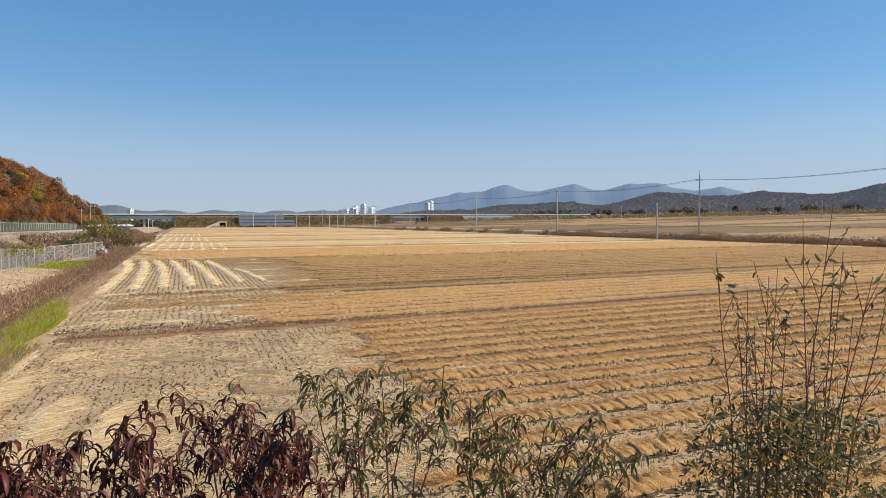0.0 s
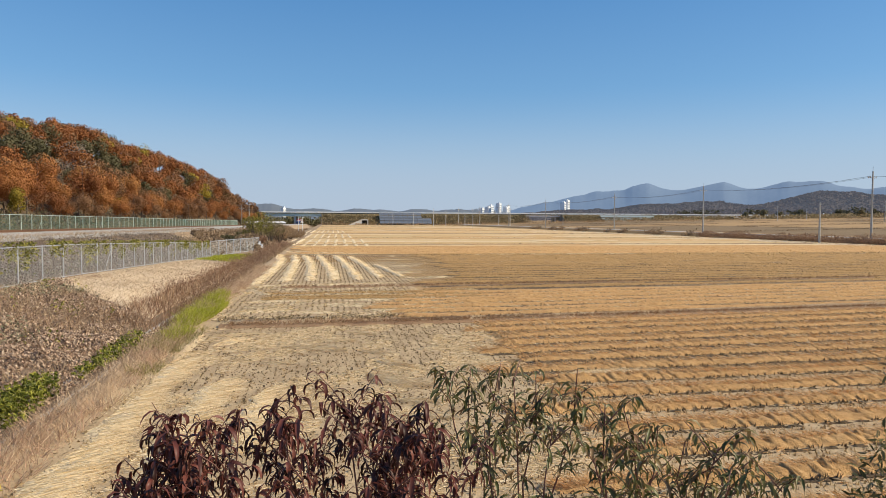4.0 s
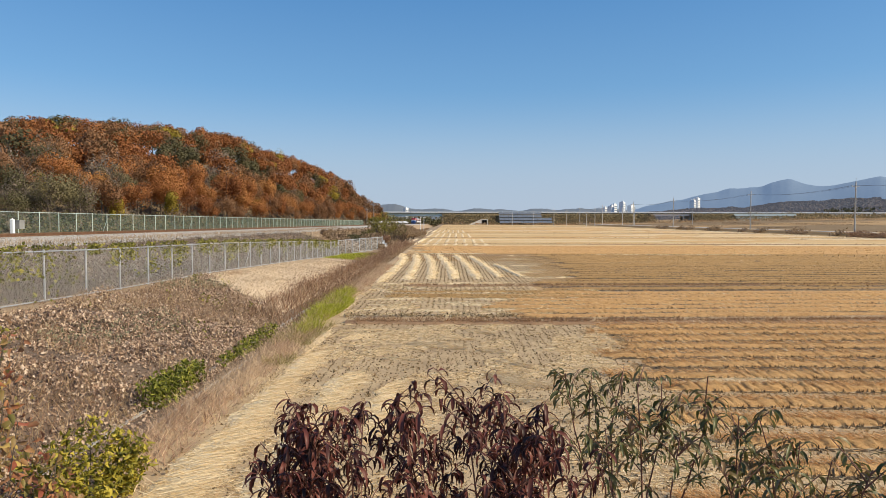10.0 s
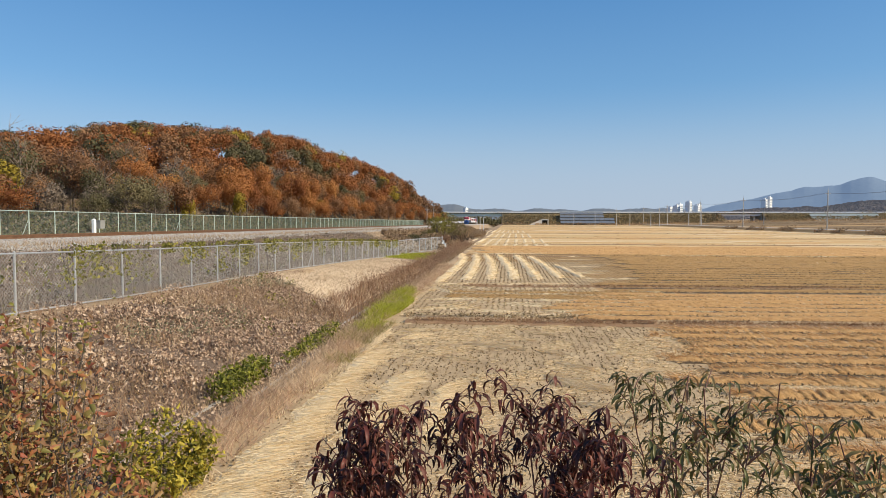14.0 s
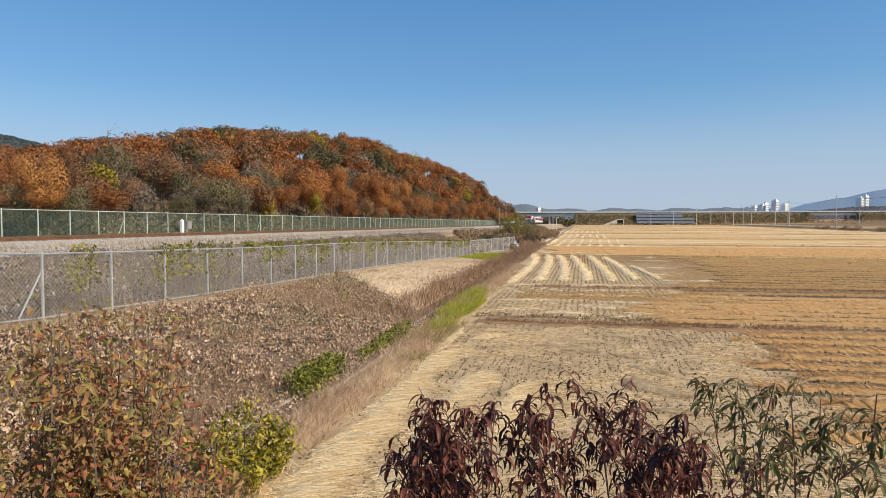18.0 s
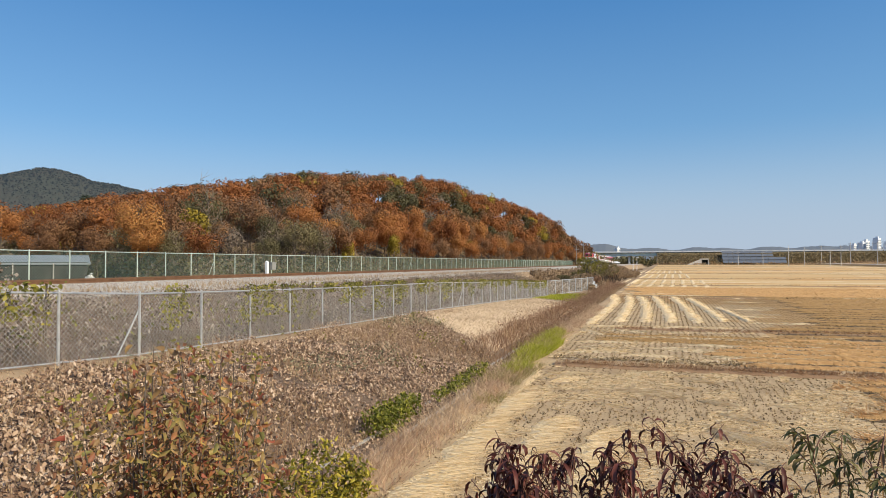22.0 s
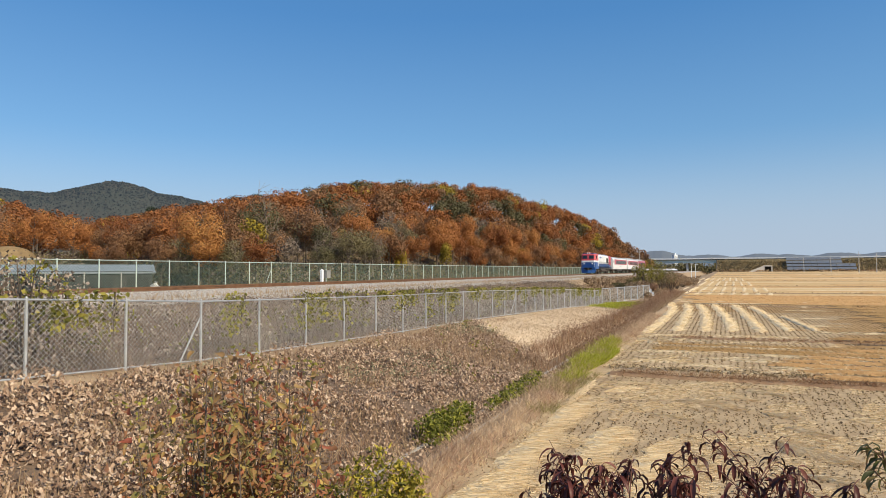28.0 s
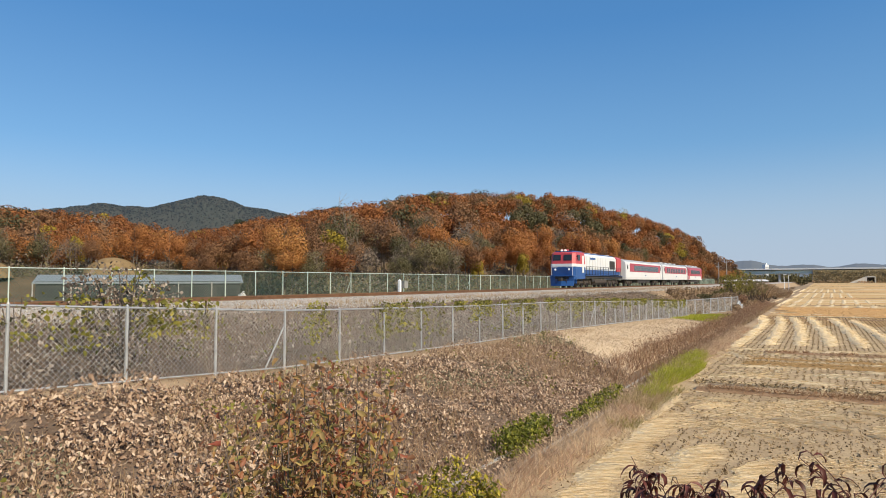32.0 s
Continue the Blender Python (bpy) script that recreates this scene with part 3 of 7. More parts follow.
def skin_leaves(p, d, size):
    """Leaf sprays that lie along the outside of the crown, a little ruffled."""
    n = len(p)
    along = unit(np.cross(d, rng.normal(size=(n, 3))))
    side = unit(np.cross(along, d)) + 0.18 * rng.normal(size=(n, 3))
    out = unit(d + 0.3 * rng.normal(size=(n, 3)))
    s_ = np.asarray(size)[:, None]
    along = unit(along + 0.22 * rng.normal(size=(n, 3)))
    p0 = p - along * s_ * 0.5
    v = np.stack([p0, p + side * s_ * 0.42 + out * s_ * 0.12, p + along * s_ * 0.5 - out * s_ * 0.1, p - side * s_ * 0.42 + out * s_ * 0.12], 1)
    k = np.arange(n)[:, None] * 4
    return v.reshape(-1, 3), np.concatenate([k + np.array([[0, 1, 2]]), k + np.array([[0, 2, 3]])])


def tree_mesh(h, spread, mat, n, leaf, bare=False, trunk_h=0.35):
    """Trunk with limbs, and a crown of small folded leaf clumps."""
    wood = Mesh()
    pts = [(0, 0, -0.4), (rng.normal() * 0.1, rng.normal() * 0.1, h * 0.3), (rng.normal() * 0.25, rng.normal() * 0.25, h * 0.62), (rng.normal() * 0.3, rng.normal() * 0.3, h * 0.9)]
    wood.path(pts, 0.17, 0.03, 6)
    for _ in range(26 if bare else 9):
        z = h * rng.uniform(0.28, 0.85)
        a, up = rng.uniform(0, 6.28), rng.uniform(0.5, 1.2)
        l = spread * rng.uniform(0.5, 0.95) * (1.1 - z / h * 0.6)
        base = Vector((0, 0, z))
        mid = base + Vector((math.cos(a), math.sin(a), up)) * l * 0.5
        tip = mid + Vector((math.cos(a + 0.4), math.sin(a + 0.4), up * 1.1)) * l * 0.5
        wood.path([base, mid, tip], 0.06, 0.012, 4)
        if bare:
            for _ in range(5):
                b = base.lerp(tip, rng.uniform(0.35, 1))
                e = b + Vector((rng.normal() * 0.5, rng.normal() * 0.5, abs(rng.normal()) * 0.9 + 0.2))
                wood.path([b, b.lerp(e, 0.5) + Vector((0.05, 0.03, 0)), e], 0.022, 0.006, 3)
    p, d = crown_points(n, spread, h * (1 - trunk_h) * 0.52, 11)
    p[:, 2] += h * (trunk_h + (1 - trunk_h) * 0.5)
    v, f = skin_leaves(p, d, leaf * rng.uniform(0.6, 1.3, n))
    return wood, (v, f)


KINDS = []


def tree_kind(name, mats, label, h, spread, n, leaf, bare=False, trunk_h=0.3, count=2):
    for i in range(count):
        m = mats[i % len(mats)]
        wood, (v, f) = tree_mesh(h, spread, m, n, leaf, bare, trunk_h)
        t = thing(name, pose(0, 0, -500), label, "tree", "trees of the wooded hill")
        part("trunk", wood, M["twig"] if bare else M["bark"], t)
        soup("crown", v, f, m, "", "", "", t)
        KINDS.append((name, t))


tree_kind("oak_tree", [M["oak"]], "oak tree in orange-brown autumn leaf on the hill", 10.5, 4.0, 3100, 0.27, count=3)
tree_kind("rust_oak_tree", [M["rust"]], "oak tree with rust-brown withered leaves", 10.0, 3.9, 2900, 0.26, count=2)
tree_kind("grey_tree", [M["olive"]], "thinly leaved olive-grey tree on the hill", 9.5, 3.7, 2100, 0.23, bare=True, count=2)
tree_kind("bare_tree", [M["twig"]], "bare grey deciduous tree", 9.0, 3.2, 800, 0.3, bare=True, count=1)
tree_kind("amber_tree", [M["amber"]], "slender tree with yellow autumn leaves", 8.5, 2.1, 1700, 0.3, count=1)
tree_kind("pine_tree", [M["needle"]], "dark green pine tree on the hill", 11.0, 3.0, 1300, 0.42, trunk_h=0.45, count=1)
PICK = {"oak": [0, 1, 2], "rust": [3, 4], "grey": [5, 6], "bare": [7], "amber": [8], "pine": [9]}


def plant_hill():
    spots = []
    for a in np.arange(6.5, 93, 0.55):
        d0 = float(hill_front(a))
        d = d0
        while d < d0 + 112:
            gap = 6.6 + 3.0 * (d - d0) / 112
            if rng.random() < min(1, math.radians(0.55) * d / gap * (1.75 if d - d0 < 60 else 2.5)):
                spots.append((a + rng.uniform(-0.3, 0.3), d + rng.uniform(-2, 2), d - d0))
            d += gap * 0.9
    spots.sort(key=lambda q: q[2] + 0.12 * q[1])
    keep = 300
    for i, (a, d, depth) in enumerate(spots):
        x, y = -d * math.sin(radians(a)), d * math.cos(radians(a))
        z = float(ground_z(np.array([x]), np.array([y]))[0])
        tone = float(rough(np.array(x), np.array(y), 34.0)) + rng.normal() * 0.35 + (0.45 if a > 36 else 0.25 if a < 20 else 0.0) + (0.35 if depth > 70 else 0.0)
        if a > 40 and rng.random() < 0.08 and depth > 80:
            kind = "pine"
        elif tone > 0.1:
            kind = "oak" if rng.random() < 0.7 else "rust"
        elif tone > -0.42:
            kind = rng.choice(["rust", "grey", "oak", "rust", "grey"])
        else:
            kind = rng.choice(["grey", "bare", "olive"]) if depth < 70 else "grey"
            kind = "grey" if kind == "olive" else kind
        if rng.random() < 0.05:
            kind = "amber"
        t = KINDS[rng.choice(PICK[kind])][1]
        s = rng.uniform(0.72, 1.12) * (0.8 if depth < 10 else 1.0) if depth < 80 else rng.uniform(0.85, 1.03)
        if i < keep:
            m = pose(x, y, z, 0, 0, rng.uniform(0, 360)) @ Matrix.Diagonal((s, s, s * rng.uniform(0.88, 1.1), 1))
            copy_thing(t, m)
        else:
            FAR.setdefault(kind, []).append((x, y, z, s))


FAR = {}
plant_hill()
for kind, a, over in (("pine", 41.4, 100), ("pine", 39.7, 102), ("pine", 47.8, 96), ("rust", 24.75, 90), ("oak", 13.7, 88)):
    d = float(hill_front(a)) + over
    x, y = -d * math.sin(radians(a)), d * math.cos(radians(a))
    copy_thing(KINDS[PICK[kind][0]][1], pose(x, y, float(ground_z(np.array([x]), np.array([y]))[0]), 0, 0, a * 7))
TONE = {"oak": "oak", "rust": "rust", "grey": "olive", "bare": "twig", "amber": "amber", "pine": "needle"}
for kind, spots in FAR.items():
    vs, fs, k = [], [], 0
    for x, y, z, s in spots:
        n = 850 if kind != "bare" else 420
        p, d = crown_points(n, 4.2 * s, 3.9 * s, 9)
        upper = p[:, 2] > -0.8 * 3.9 * s
        p, d = p[upper], d[upper]
        n = len(p)
        p += np.array([x, y, z + 6.6 * s])
        v, f = skin_leaves(p, d, 0.48 * rng.uniform(0.6, 1.3, n))
        vs.append(v), fs.append(f + k)
        k += len(v)
    soup("hill_woodland", np.concatenate(vs), np.concatenate(fs), M[TONE[kind]], "crowns of the autumn wood higher up the hill", "woodland")


def undergrowth():
    n = 52000
    a = rng.uniform(7, 92, n)
    d = hill_front(a) + rng.uniform(-9, 60, n) * rng.random(n)
    x, y = -d * np.sin(np.radians(a)), d * np.cos(np.radians(a))
    z = ground_z(x, y)
    h = np.abs(rng.normal(size=n)) * 1.1 + 0.1
    p = np.stack([x, y, z + h], 1)
    v, f = leaves(p, rng.normal(size=(n, 3)) + np.array([0, 0, 0.4]), rng.uniform(0.2, 0.45, n), 0.7)
    half = n // 2
    soup("undergrowth", v[: half * 4], np.concatenate([f[:half], f[n : n + half]]), M["twig"], "withered grey brush at the foot of the wood", "undergrowth")
    soup("undergrowth", v[half * 4 :], np.concatenate([f[half:n], f[n + half :]]) - half * 4, M["olive"], "olive brush at the foot of the wood", "undergrowth")


undergrowth()
for name, t in KINDS:
    for o in list(t.children_recursive) + [t]:
        bpy.data.objects.remove(o)


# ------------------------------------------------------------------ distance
# aerial haze is put in as bluish emission, plus blue base colour farthest out
M["wood_far"] = material("hazed_distant_woods", [(0.1, 0.08, 0.06), (0.13, 0.1, 0.072), (0.165, 0.115, 0.08)], 0.01, 0.95, fine=9, vary="island", spread=0.5, back_light=0.2, alpha_glow=((0.42, 0.52, 0.74), 0.125))
M["dark_far"] = material("hazed_green_mountain", [(0.05, 0.06, 0.042), (0.075, 0.08, 0.055), (0.12, 0.1, 0.07)], 0.01, 0.95, fine=9, vary="island", spread=0.3, back_light=0.45, alpha_glow=((0.4, 0.55, 0.8), 0.115))
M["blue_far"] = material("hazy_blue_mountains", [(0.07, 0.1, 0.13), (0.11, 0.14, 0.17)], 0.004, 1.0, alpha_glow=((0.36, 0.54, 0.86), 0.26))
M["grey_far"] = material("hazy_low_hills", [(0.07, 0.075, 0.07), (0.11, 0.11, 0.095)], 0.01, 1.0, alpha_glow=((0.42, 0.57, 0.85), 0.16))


def ridge(name, dist, a0, a1, peaks, base_el, mat, label, rough_m, da=0.12, depth=0.16, tree_m=0.0, line=()):
    """A range of hills round the camera: peaks are (bearing to the left of the track, elevation, half width), line its outline in bearing and elevation, in degrees."""
    az = np.arange(a0, a1 + da, da)
    el = np.full(len(az), base_el, float)
    for a, e, w in peaks:
        el = np.maximum(el, base_el + (e - base_el) * np.exp(-np.abs((az - a) / w) ** 1.35))
    if line:
        pts = sorted(line)
        el = np.interp(az, [p[0] for p in pts], [p[1] for p in pts])
    el = np.convolve(np.pad(el, 2, mode="edge"), np.ones(5) / 5, "valid")
    el = el + min(0.08, base_el * 0.09) * (rough(az, az * 0 + dist, 1.6) + 0.5 * rough(az, az * 0 + 7.0, 0.45))
    rows = [(1 + depth * (q ** 0.8), math.sin(q * math.pi / 2)) for q in np.linspace(0, 1, 9)] + [(1 + depth * 1.5, 0.8), (1 + depth * 2.4, -0.05)]
    v = []
    for k, h in rows:
        r = dist * k
        x, y = -r * np.sin(np.radians(az)), r * np.cos(np.radians(az))
        top = dist * (1 + depth) * np.tan(np.radians(el)) + EYE_Z
        z = top * h + rough_m * rough(x, y, dist * 0.05) * min(1, max(0, h))
        v.append(np.stack([x, y, z], 1))
    v = np.concatenate(v)
    n = len(az)
    i, j = np.meshgrid(np.arange(n - 1), np.arange(len(rows) - 1))
    k = (j * n + i).ravel()
    ob = soup(name, v, np.stack([k, k + n, k + n + 1, k + 1], 1), mat, label, "mountain", "structure")
    if tree_m:
        # a cover of tree crowns on the slope that faces the plain
        n_tree = int(tree_m)
        b, q = rng.uniform(a0, a1, n_tree), rng.random(n_tree) ** 0.8
        r = dist * (1 + depth * q ** 0.8)
        x, y = -r * np.sin(np.radians(b)), r * np.cos(np.radians(b))
        h = np.sin(q * math.pi / 2)
        top = dist * (1 + depth) * np.tan(np.radians(np.interp(b, az, el))) + EYE_Z
        z = top * h + rough_m * rough(x, y, dist * 0.05) * h
        v, f = leaves(np.stack([x, y, z - 1.0], 1), rng.normal(size=(n_tree, 3)) * np.array([1.0, 1.0, 0.5]) + np.array([0, 0, 0.45]), dist * 0.003 * rng.uniform(0.6, 1.2, n_tree), 1.2, 0.25)
        soup("distant_trees", v, f, mat, "tree cover of the distant hills", "woodland")
    return ob


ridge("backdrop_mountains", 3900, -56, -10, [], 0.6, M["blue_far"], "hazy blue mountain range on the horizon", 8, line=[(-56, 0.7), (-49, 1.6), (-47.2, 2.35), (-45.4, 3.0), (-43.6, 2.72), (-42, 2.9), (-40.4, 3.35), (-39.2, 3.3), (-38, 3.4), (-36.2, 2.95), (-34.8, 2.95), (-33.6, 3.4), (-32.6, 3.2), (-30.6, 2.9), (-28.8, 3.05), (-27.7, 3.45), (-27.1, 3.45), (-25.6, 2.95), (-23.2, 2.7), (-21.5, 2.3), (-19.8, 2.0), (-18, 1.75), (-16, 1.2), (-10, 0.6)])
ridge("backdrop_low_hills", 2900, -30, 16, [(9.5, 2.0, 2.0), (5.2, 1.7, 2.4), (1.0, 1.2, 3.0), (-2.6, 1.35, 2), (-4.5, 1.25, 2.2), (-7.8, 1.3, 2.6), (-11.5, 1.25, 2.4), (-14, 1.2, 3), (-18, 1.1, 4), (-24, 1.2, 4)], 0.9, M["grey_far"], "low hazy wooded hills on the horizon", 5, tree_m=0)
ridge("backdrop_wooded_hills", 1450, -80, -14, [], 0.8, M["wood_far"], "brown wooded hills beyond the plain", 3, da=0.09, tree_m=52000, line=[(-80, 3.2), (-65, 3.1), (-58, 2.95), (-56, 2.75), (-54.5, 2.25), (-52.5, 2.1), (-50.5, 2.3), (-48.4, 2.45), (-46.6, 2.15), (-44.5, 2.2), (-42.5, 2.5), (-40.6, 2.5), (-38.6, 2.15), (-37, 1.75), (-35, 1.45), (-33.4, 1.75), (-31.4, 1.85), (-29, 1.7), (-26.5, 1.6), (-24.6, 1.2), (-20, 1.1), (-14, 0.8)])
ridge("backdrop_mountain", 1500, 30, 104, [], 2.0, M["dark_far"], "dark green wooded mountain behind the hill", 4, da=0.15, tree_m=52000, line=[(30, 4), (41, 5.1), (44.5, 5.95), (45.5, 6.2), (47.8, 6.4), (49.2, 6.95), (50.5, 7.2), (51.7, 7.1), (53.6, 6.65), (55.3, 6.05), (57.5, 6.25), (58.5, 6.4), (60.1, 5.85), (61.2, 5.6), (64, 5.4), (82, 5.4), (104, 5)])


# ------------------------------------------------------------------ highway, poles and buildings across the plain
M["verge"] = material("highway_embankment", [(0.11, 0.095, 0.055), (0.18, 0.145, 0.08), (0.27, 0.2, 0.11)], 0.06, 0.95, 0.6, 0.8)
M["parapet"] = material("white_parapet", [(0.7, 0.72, 0.73), (0.84, 0.85, 0.86)], 0.1, 0.7)
M["girder"] = material("pale_green_girder", [(0.5, 0.64, 0.62), (0.64, 0.76, 0.74)], 0.2, 0.5)
M["asphalt"] = material("asphalt", [(0.04, 0.04, 0.04), (0.06, 0.06, 0.058)], 0.5, 0.9)
# panel glass made paler than its own tone, to hold reflected sky
M["panel"] = material("sky_toned_panel_glass", [(0.13, 0.145, 0.17), (0.18, 0.2, 0.225)], 0.3, 0.35, spec=0.6)
M["pale_panel"] = material("pale_panel_glass", [(0.24, 0.28, 0.27), (0.33, 0.37, 0.36)], 0.3, 0.4, spec=0.6)
M["block_wall"] = material("apartment_wall", [(0.78, 0.79, 0.8), (0.87, 0.88, 0.88)], 0.02, 0.8)
M["block_window"] = material("apartment_glass", [(0.12, 0.16, 0.21), (0.2, 0.25, 0.31)], 0.1, 0.3)
M["metal_roof"] = material("blue_grey_metal_roof", [(0.2, 0.23, 0.25), (0.3, 0.33, 0.35)], 0.6, 0.5, stretch=(6, 1, 1))
M["white_roof"] = material("white_sheet_roof", [(0.66, 0.68, 0.7), (0.8, 0.81, 0.82)], 0.3, 0.6)
M["wall_grey"] = material("grey_block_wall", [(0.2, 0.2, 0.19), (0.32, 0.31, 0.29)], 0.8, 0.9)
M["shed_dark"] = material("dark_shed_boards", [(0.05, 0.05, 0.05), (0.09, 0.088, 0.08)], 0.8, 0.9)
M["brush"] = material("brown_brush", [(0.22, 0.15, 0.09), (0.36, 0.25, 0.155), (0.48, 0.36, 0.23)], 1.0, 0.9, vary="island", back_light=0.3)
M["slope_scrub"] = material("olive_brown_scrub", [(0.2, 0.16, 0.085), (0.31, 0.24, 0.13), (0.42, 0.32, 0.185)], 1.0, 0.9, vary="island", back_light=0.3)
M["far_green"] = material("far_green_trees", [(0.06, 0.06, 0.035), (0.1, 0.095, 0.055), (0.15, 0.13, 0.08)], 0.3, 0.95, vary="island", back_light=0.3)
HY, DECK = 575.0, 13.3


def build_highway():
    road = thing("highway", pose(0, HY, 0), "highway on a grassy embankment with pale bridges across the plain", "highway")

    def mound(x0, x1):
        xs = np.arange(x0, x1 + 0.1, min(6, (x1 - x0) / 2))
        v, f = [], []
        prof = [(-26, -3.0), (-22, 0), (-10, 0.62), (-7.5, 0.93), (7.5, 0.93), (22, 0)]
        for x in xs:
            g = float(paddy(np.array(x), np.array(HY)))
            for y, h in prof:
                z = g + (DECK - g) * h if h >= 0 else g - 2
                v.append((x, y + 1.2 * rough(np.array(x), np.array(y), 14.0) * (0 <= h < 0.9), z))
        k = len(prof)
        for j in range(len(xs) - 1):
            f += [(j * k + i, (j + 1) * k + i, (j + 1) * k + i + 1, j * k + i + 1) for i in range(k - 1)]
        f += [tuple(range(k)), tuple(range(len(v) - 1, len(v) - k - 1, -1))]
        part("embankment", raw("embankment", v, f), M["verge"], road, "embankment of dry grass and brush")

    for a, b in ((-6, 178), (212, 330), (520, 980)):
        mound(a, b)
    deck = Mesh().box((430, 0, DECK - 0.35), (1160, 14.5, 0.5), 0.0)
    part("roadway", deck, M["asphalt"], road)
    for y in (-7.3, 7.3):
        part("parapet", Mesh().box((430, y, DECK + 0.35), (1160, 0.35, 0.7)).box((430, y, DECK + 0.98), (1160, 0.14, 0.14)), M["parapet"], road, "pale parapet rail")
    for i in range(46):
        part("parapet_post", Mesh().box((-130 + i * 24, -7.5, DECK + 0.6), (0.3, 0.3, 1.7)), M["pale_concrete"], road)
    for a, b, mat, deep in ((-60, -5, M["girder"], 2.4), (176, 214, M["parapet"], 2.0), (328, 522, M["parapet"], 2.0)):
        g = part("bridge_girder", Mesh().box(((a + b) / 2, -5.5, DECK - 0.6 - deep / 2), (b - a, 0.7, deep), 0).box(((a + b) / 2, 5.5, DECK - 0.6 - deep / 2), (b - a, 0.7, deep), 0), mat, road, "pale bridge girder")
        for k in range(int((b - a) / 28) + 1):
            x = a + 3 + k * 28
            gz = float(paddy(np.array(x), np.array(HY))) - 0.5
            part("pier", Mesh().tube((x, -3.5, gz), (x, -3.5, DECK - 2.5), 0.9, n=10).tube((x, 3.5, gz), (x, 3.5, DECK - 2.5), 0.9, n=10).box((x, 0, DECK - 2.4), (2.0, 11, 1.0), 0.2), M["pale_concrete"], road)
    for x in (-6.0, 178, 212, 330, 520):
        part("abutment", Mesh().box((x, 0, 7.5), (1.6, 14, 12.0), 0.1), M["concrete"], road)
    # box culvert under the embankment
    c = part("culvert", Mesh().box((27.2, -23.5, 5.0), (0.7, 4.0, 5.0)).box((32.6, -23.5, 5.0), (0.7, 4.0, 5.0)).box((29.9, -23.5, 7.3), (6.1, 4.0, 0.9)), M["pale_concrete"], road, "concrete culvert portal")
    # black sheet set inside the portal as the darkness of the passage
    part("culvert_dark", Mesh().box((29.9, -21.0, 4.6), (4.8, 0.3, 5.0)), M["asphalt"], c)
    part("wing_wall", Mesh().add([(27.0, -25.4, 2.3), (27.0, -25.4, 7.5), (17, -26.5, 2.6), (17, -26.5, 3.2), (27.0, -24.8, 2.3), (27.0, -24.8, 7.5), (17, -25.9, 2.6), (17, -25.9, 3.2)], [(0, 1, 3, 2), (4, 6, 7, 5), (1, 5, 7, 3), (0, 4, 5, 1), (2, 3, 7, 6)]), M["pale_concrete"], c)
    # solar panels on the slope
    array = thing("solar_array", pose(43, HY - 25, 0), "dark solar panels in rows on the embankment", "solar panels")
    tilt = Matrix.Rotation(radians(33), 3, "X")
    for r in range(4):
        for k in range(11):
            if r > 1 and k > 8:
                continue
            part("solar_panel", Mesh().box((2 + k * 4.1, 1.2 + r * 3.7, 5.2 + r * 2.5), (3.9, 3.6, 0.12), 0, tilt=tilt), M["panel"], array)
    for k in range(12):
        part("panel_stand", Mesh().tube((k * 4.1, 8, 2.0), (k * 4.1, 8.5, 9.5), 0.12, n=6), M["galv"], array)
    far_array = thing("solar_array", pose(246, HY - 25, 0), "pale grey-green panels in rows on the embankment", "solar panels")
    for r in range(3):
        for k in range(13):
            part("solar_panel", Mesh().box((2 + k * 4.1, 1.2 + r * 3.7, 6.6 + r * 2.5), (3.9, 3.6, 0.12), 0, tilt=tilt), M["pale_panel"], far_array)
    for k in range(14):
        part("panel_stand", Mesh().tube((k * 4.1, 8, 2.0), (k * 4.1, 8.5, 10.0), 0.12, n=6), M["galv"], far_array)


build_highway()


def electric_pole(x, y, h, z=None, arms=1, lean=0.0, bare=False):
    z = float(ground_z(np.array([x]), np.array([y]))[0]) if z is None else z
    p = thing("utility_pole", pose(x, y, z, 0, lean, 0), "grey concrete utility pole standing in the plain" if not bare else "short bare concrete post beside the farm road", "utility pole", "poles across the plain")
    part("shaft", Mesh().tube((0, 0, -0.6), (0, 0, h), 0.24, 0.13, 10), M["concrete"] if y < 400 else M["pale_concrete"], p)
    if bare:
        part("stay_collar", Mesh().tube((0, 0, h - 0.5), (0, 0, h - 0.3), 0.2, n=10), M["galv"], p)
        return p
    for k in range(arms):
        zz = h - 1.3 - 0.9 * k
        arm = part("crossarm", Mesh().box((0, 0.12, zz), (2.0, 0.1, 0.12)).tube((0.0, 0.12, zz - 0.6), (0.6, 0.12, zz), 0.03, n=5), M["galv"], p)
        for xx in (-0.9, 0.0 if k else -0.45, 0.9):
            part("insulator", Mesh().tube((xx, 0.12, zz), (xx, 0.12, zz + 0.16), 0.09, 0.06, 8).tube((xx, 0.12, zz + 0.16), (xx, 0.12, zz + 0.3), 0.1, 0.05, 8), M["pale_concrete"], arm)
    part("pole_top", Mesh().tube((0, 0, h), (0, 0, h + 0.8), 0.045, 0.03, 6).tube((0, 0, h + 0.7), (0, 0, h + 0.95), 0.07, 0.05, 6), M["galv"], p)
    return p


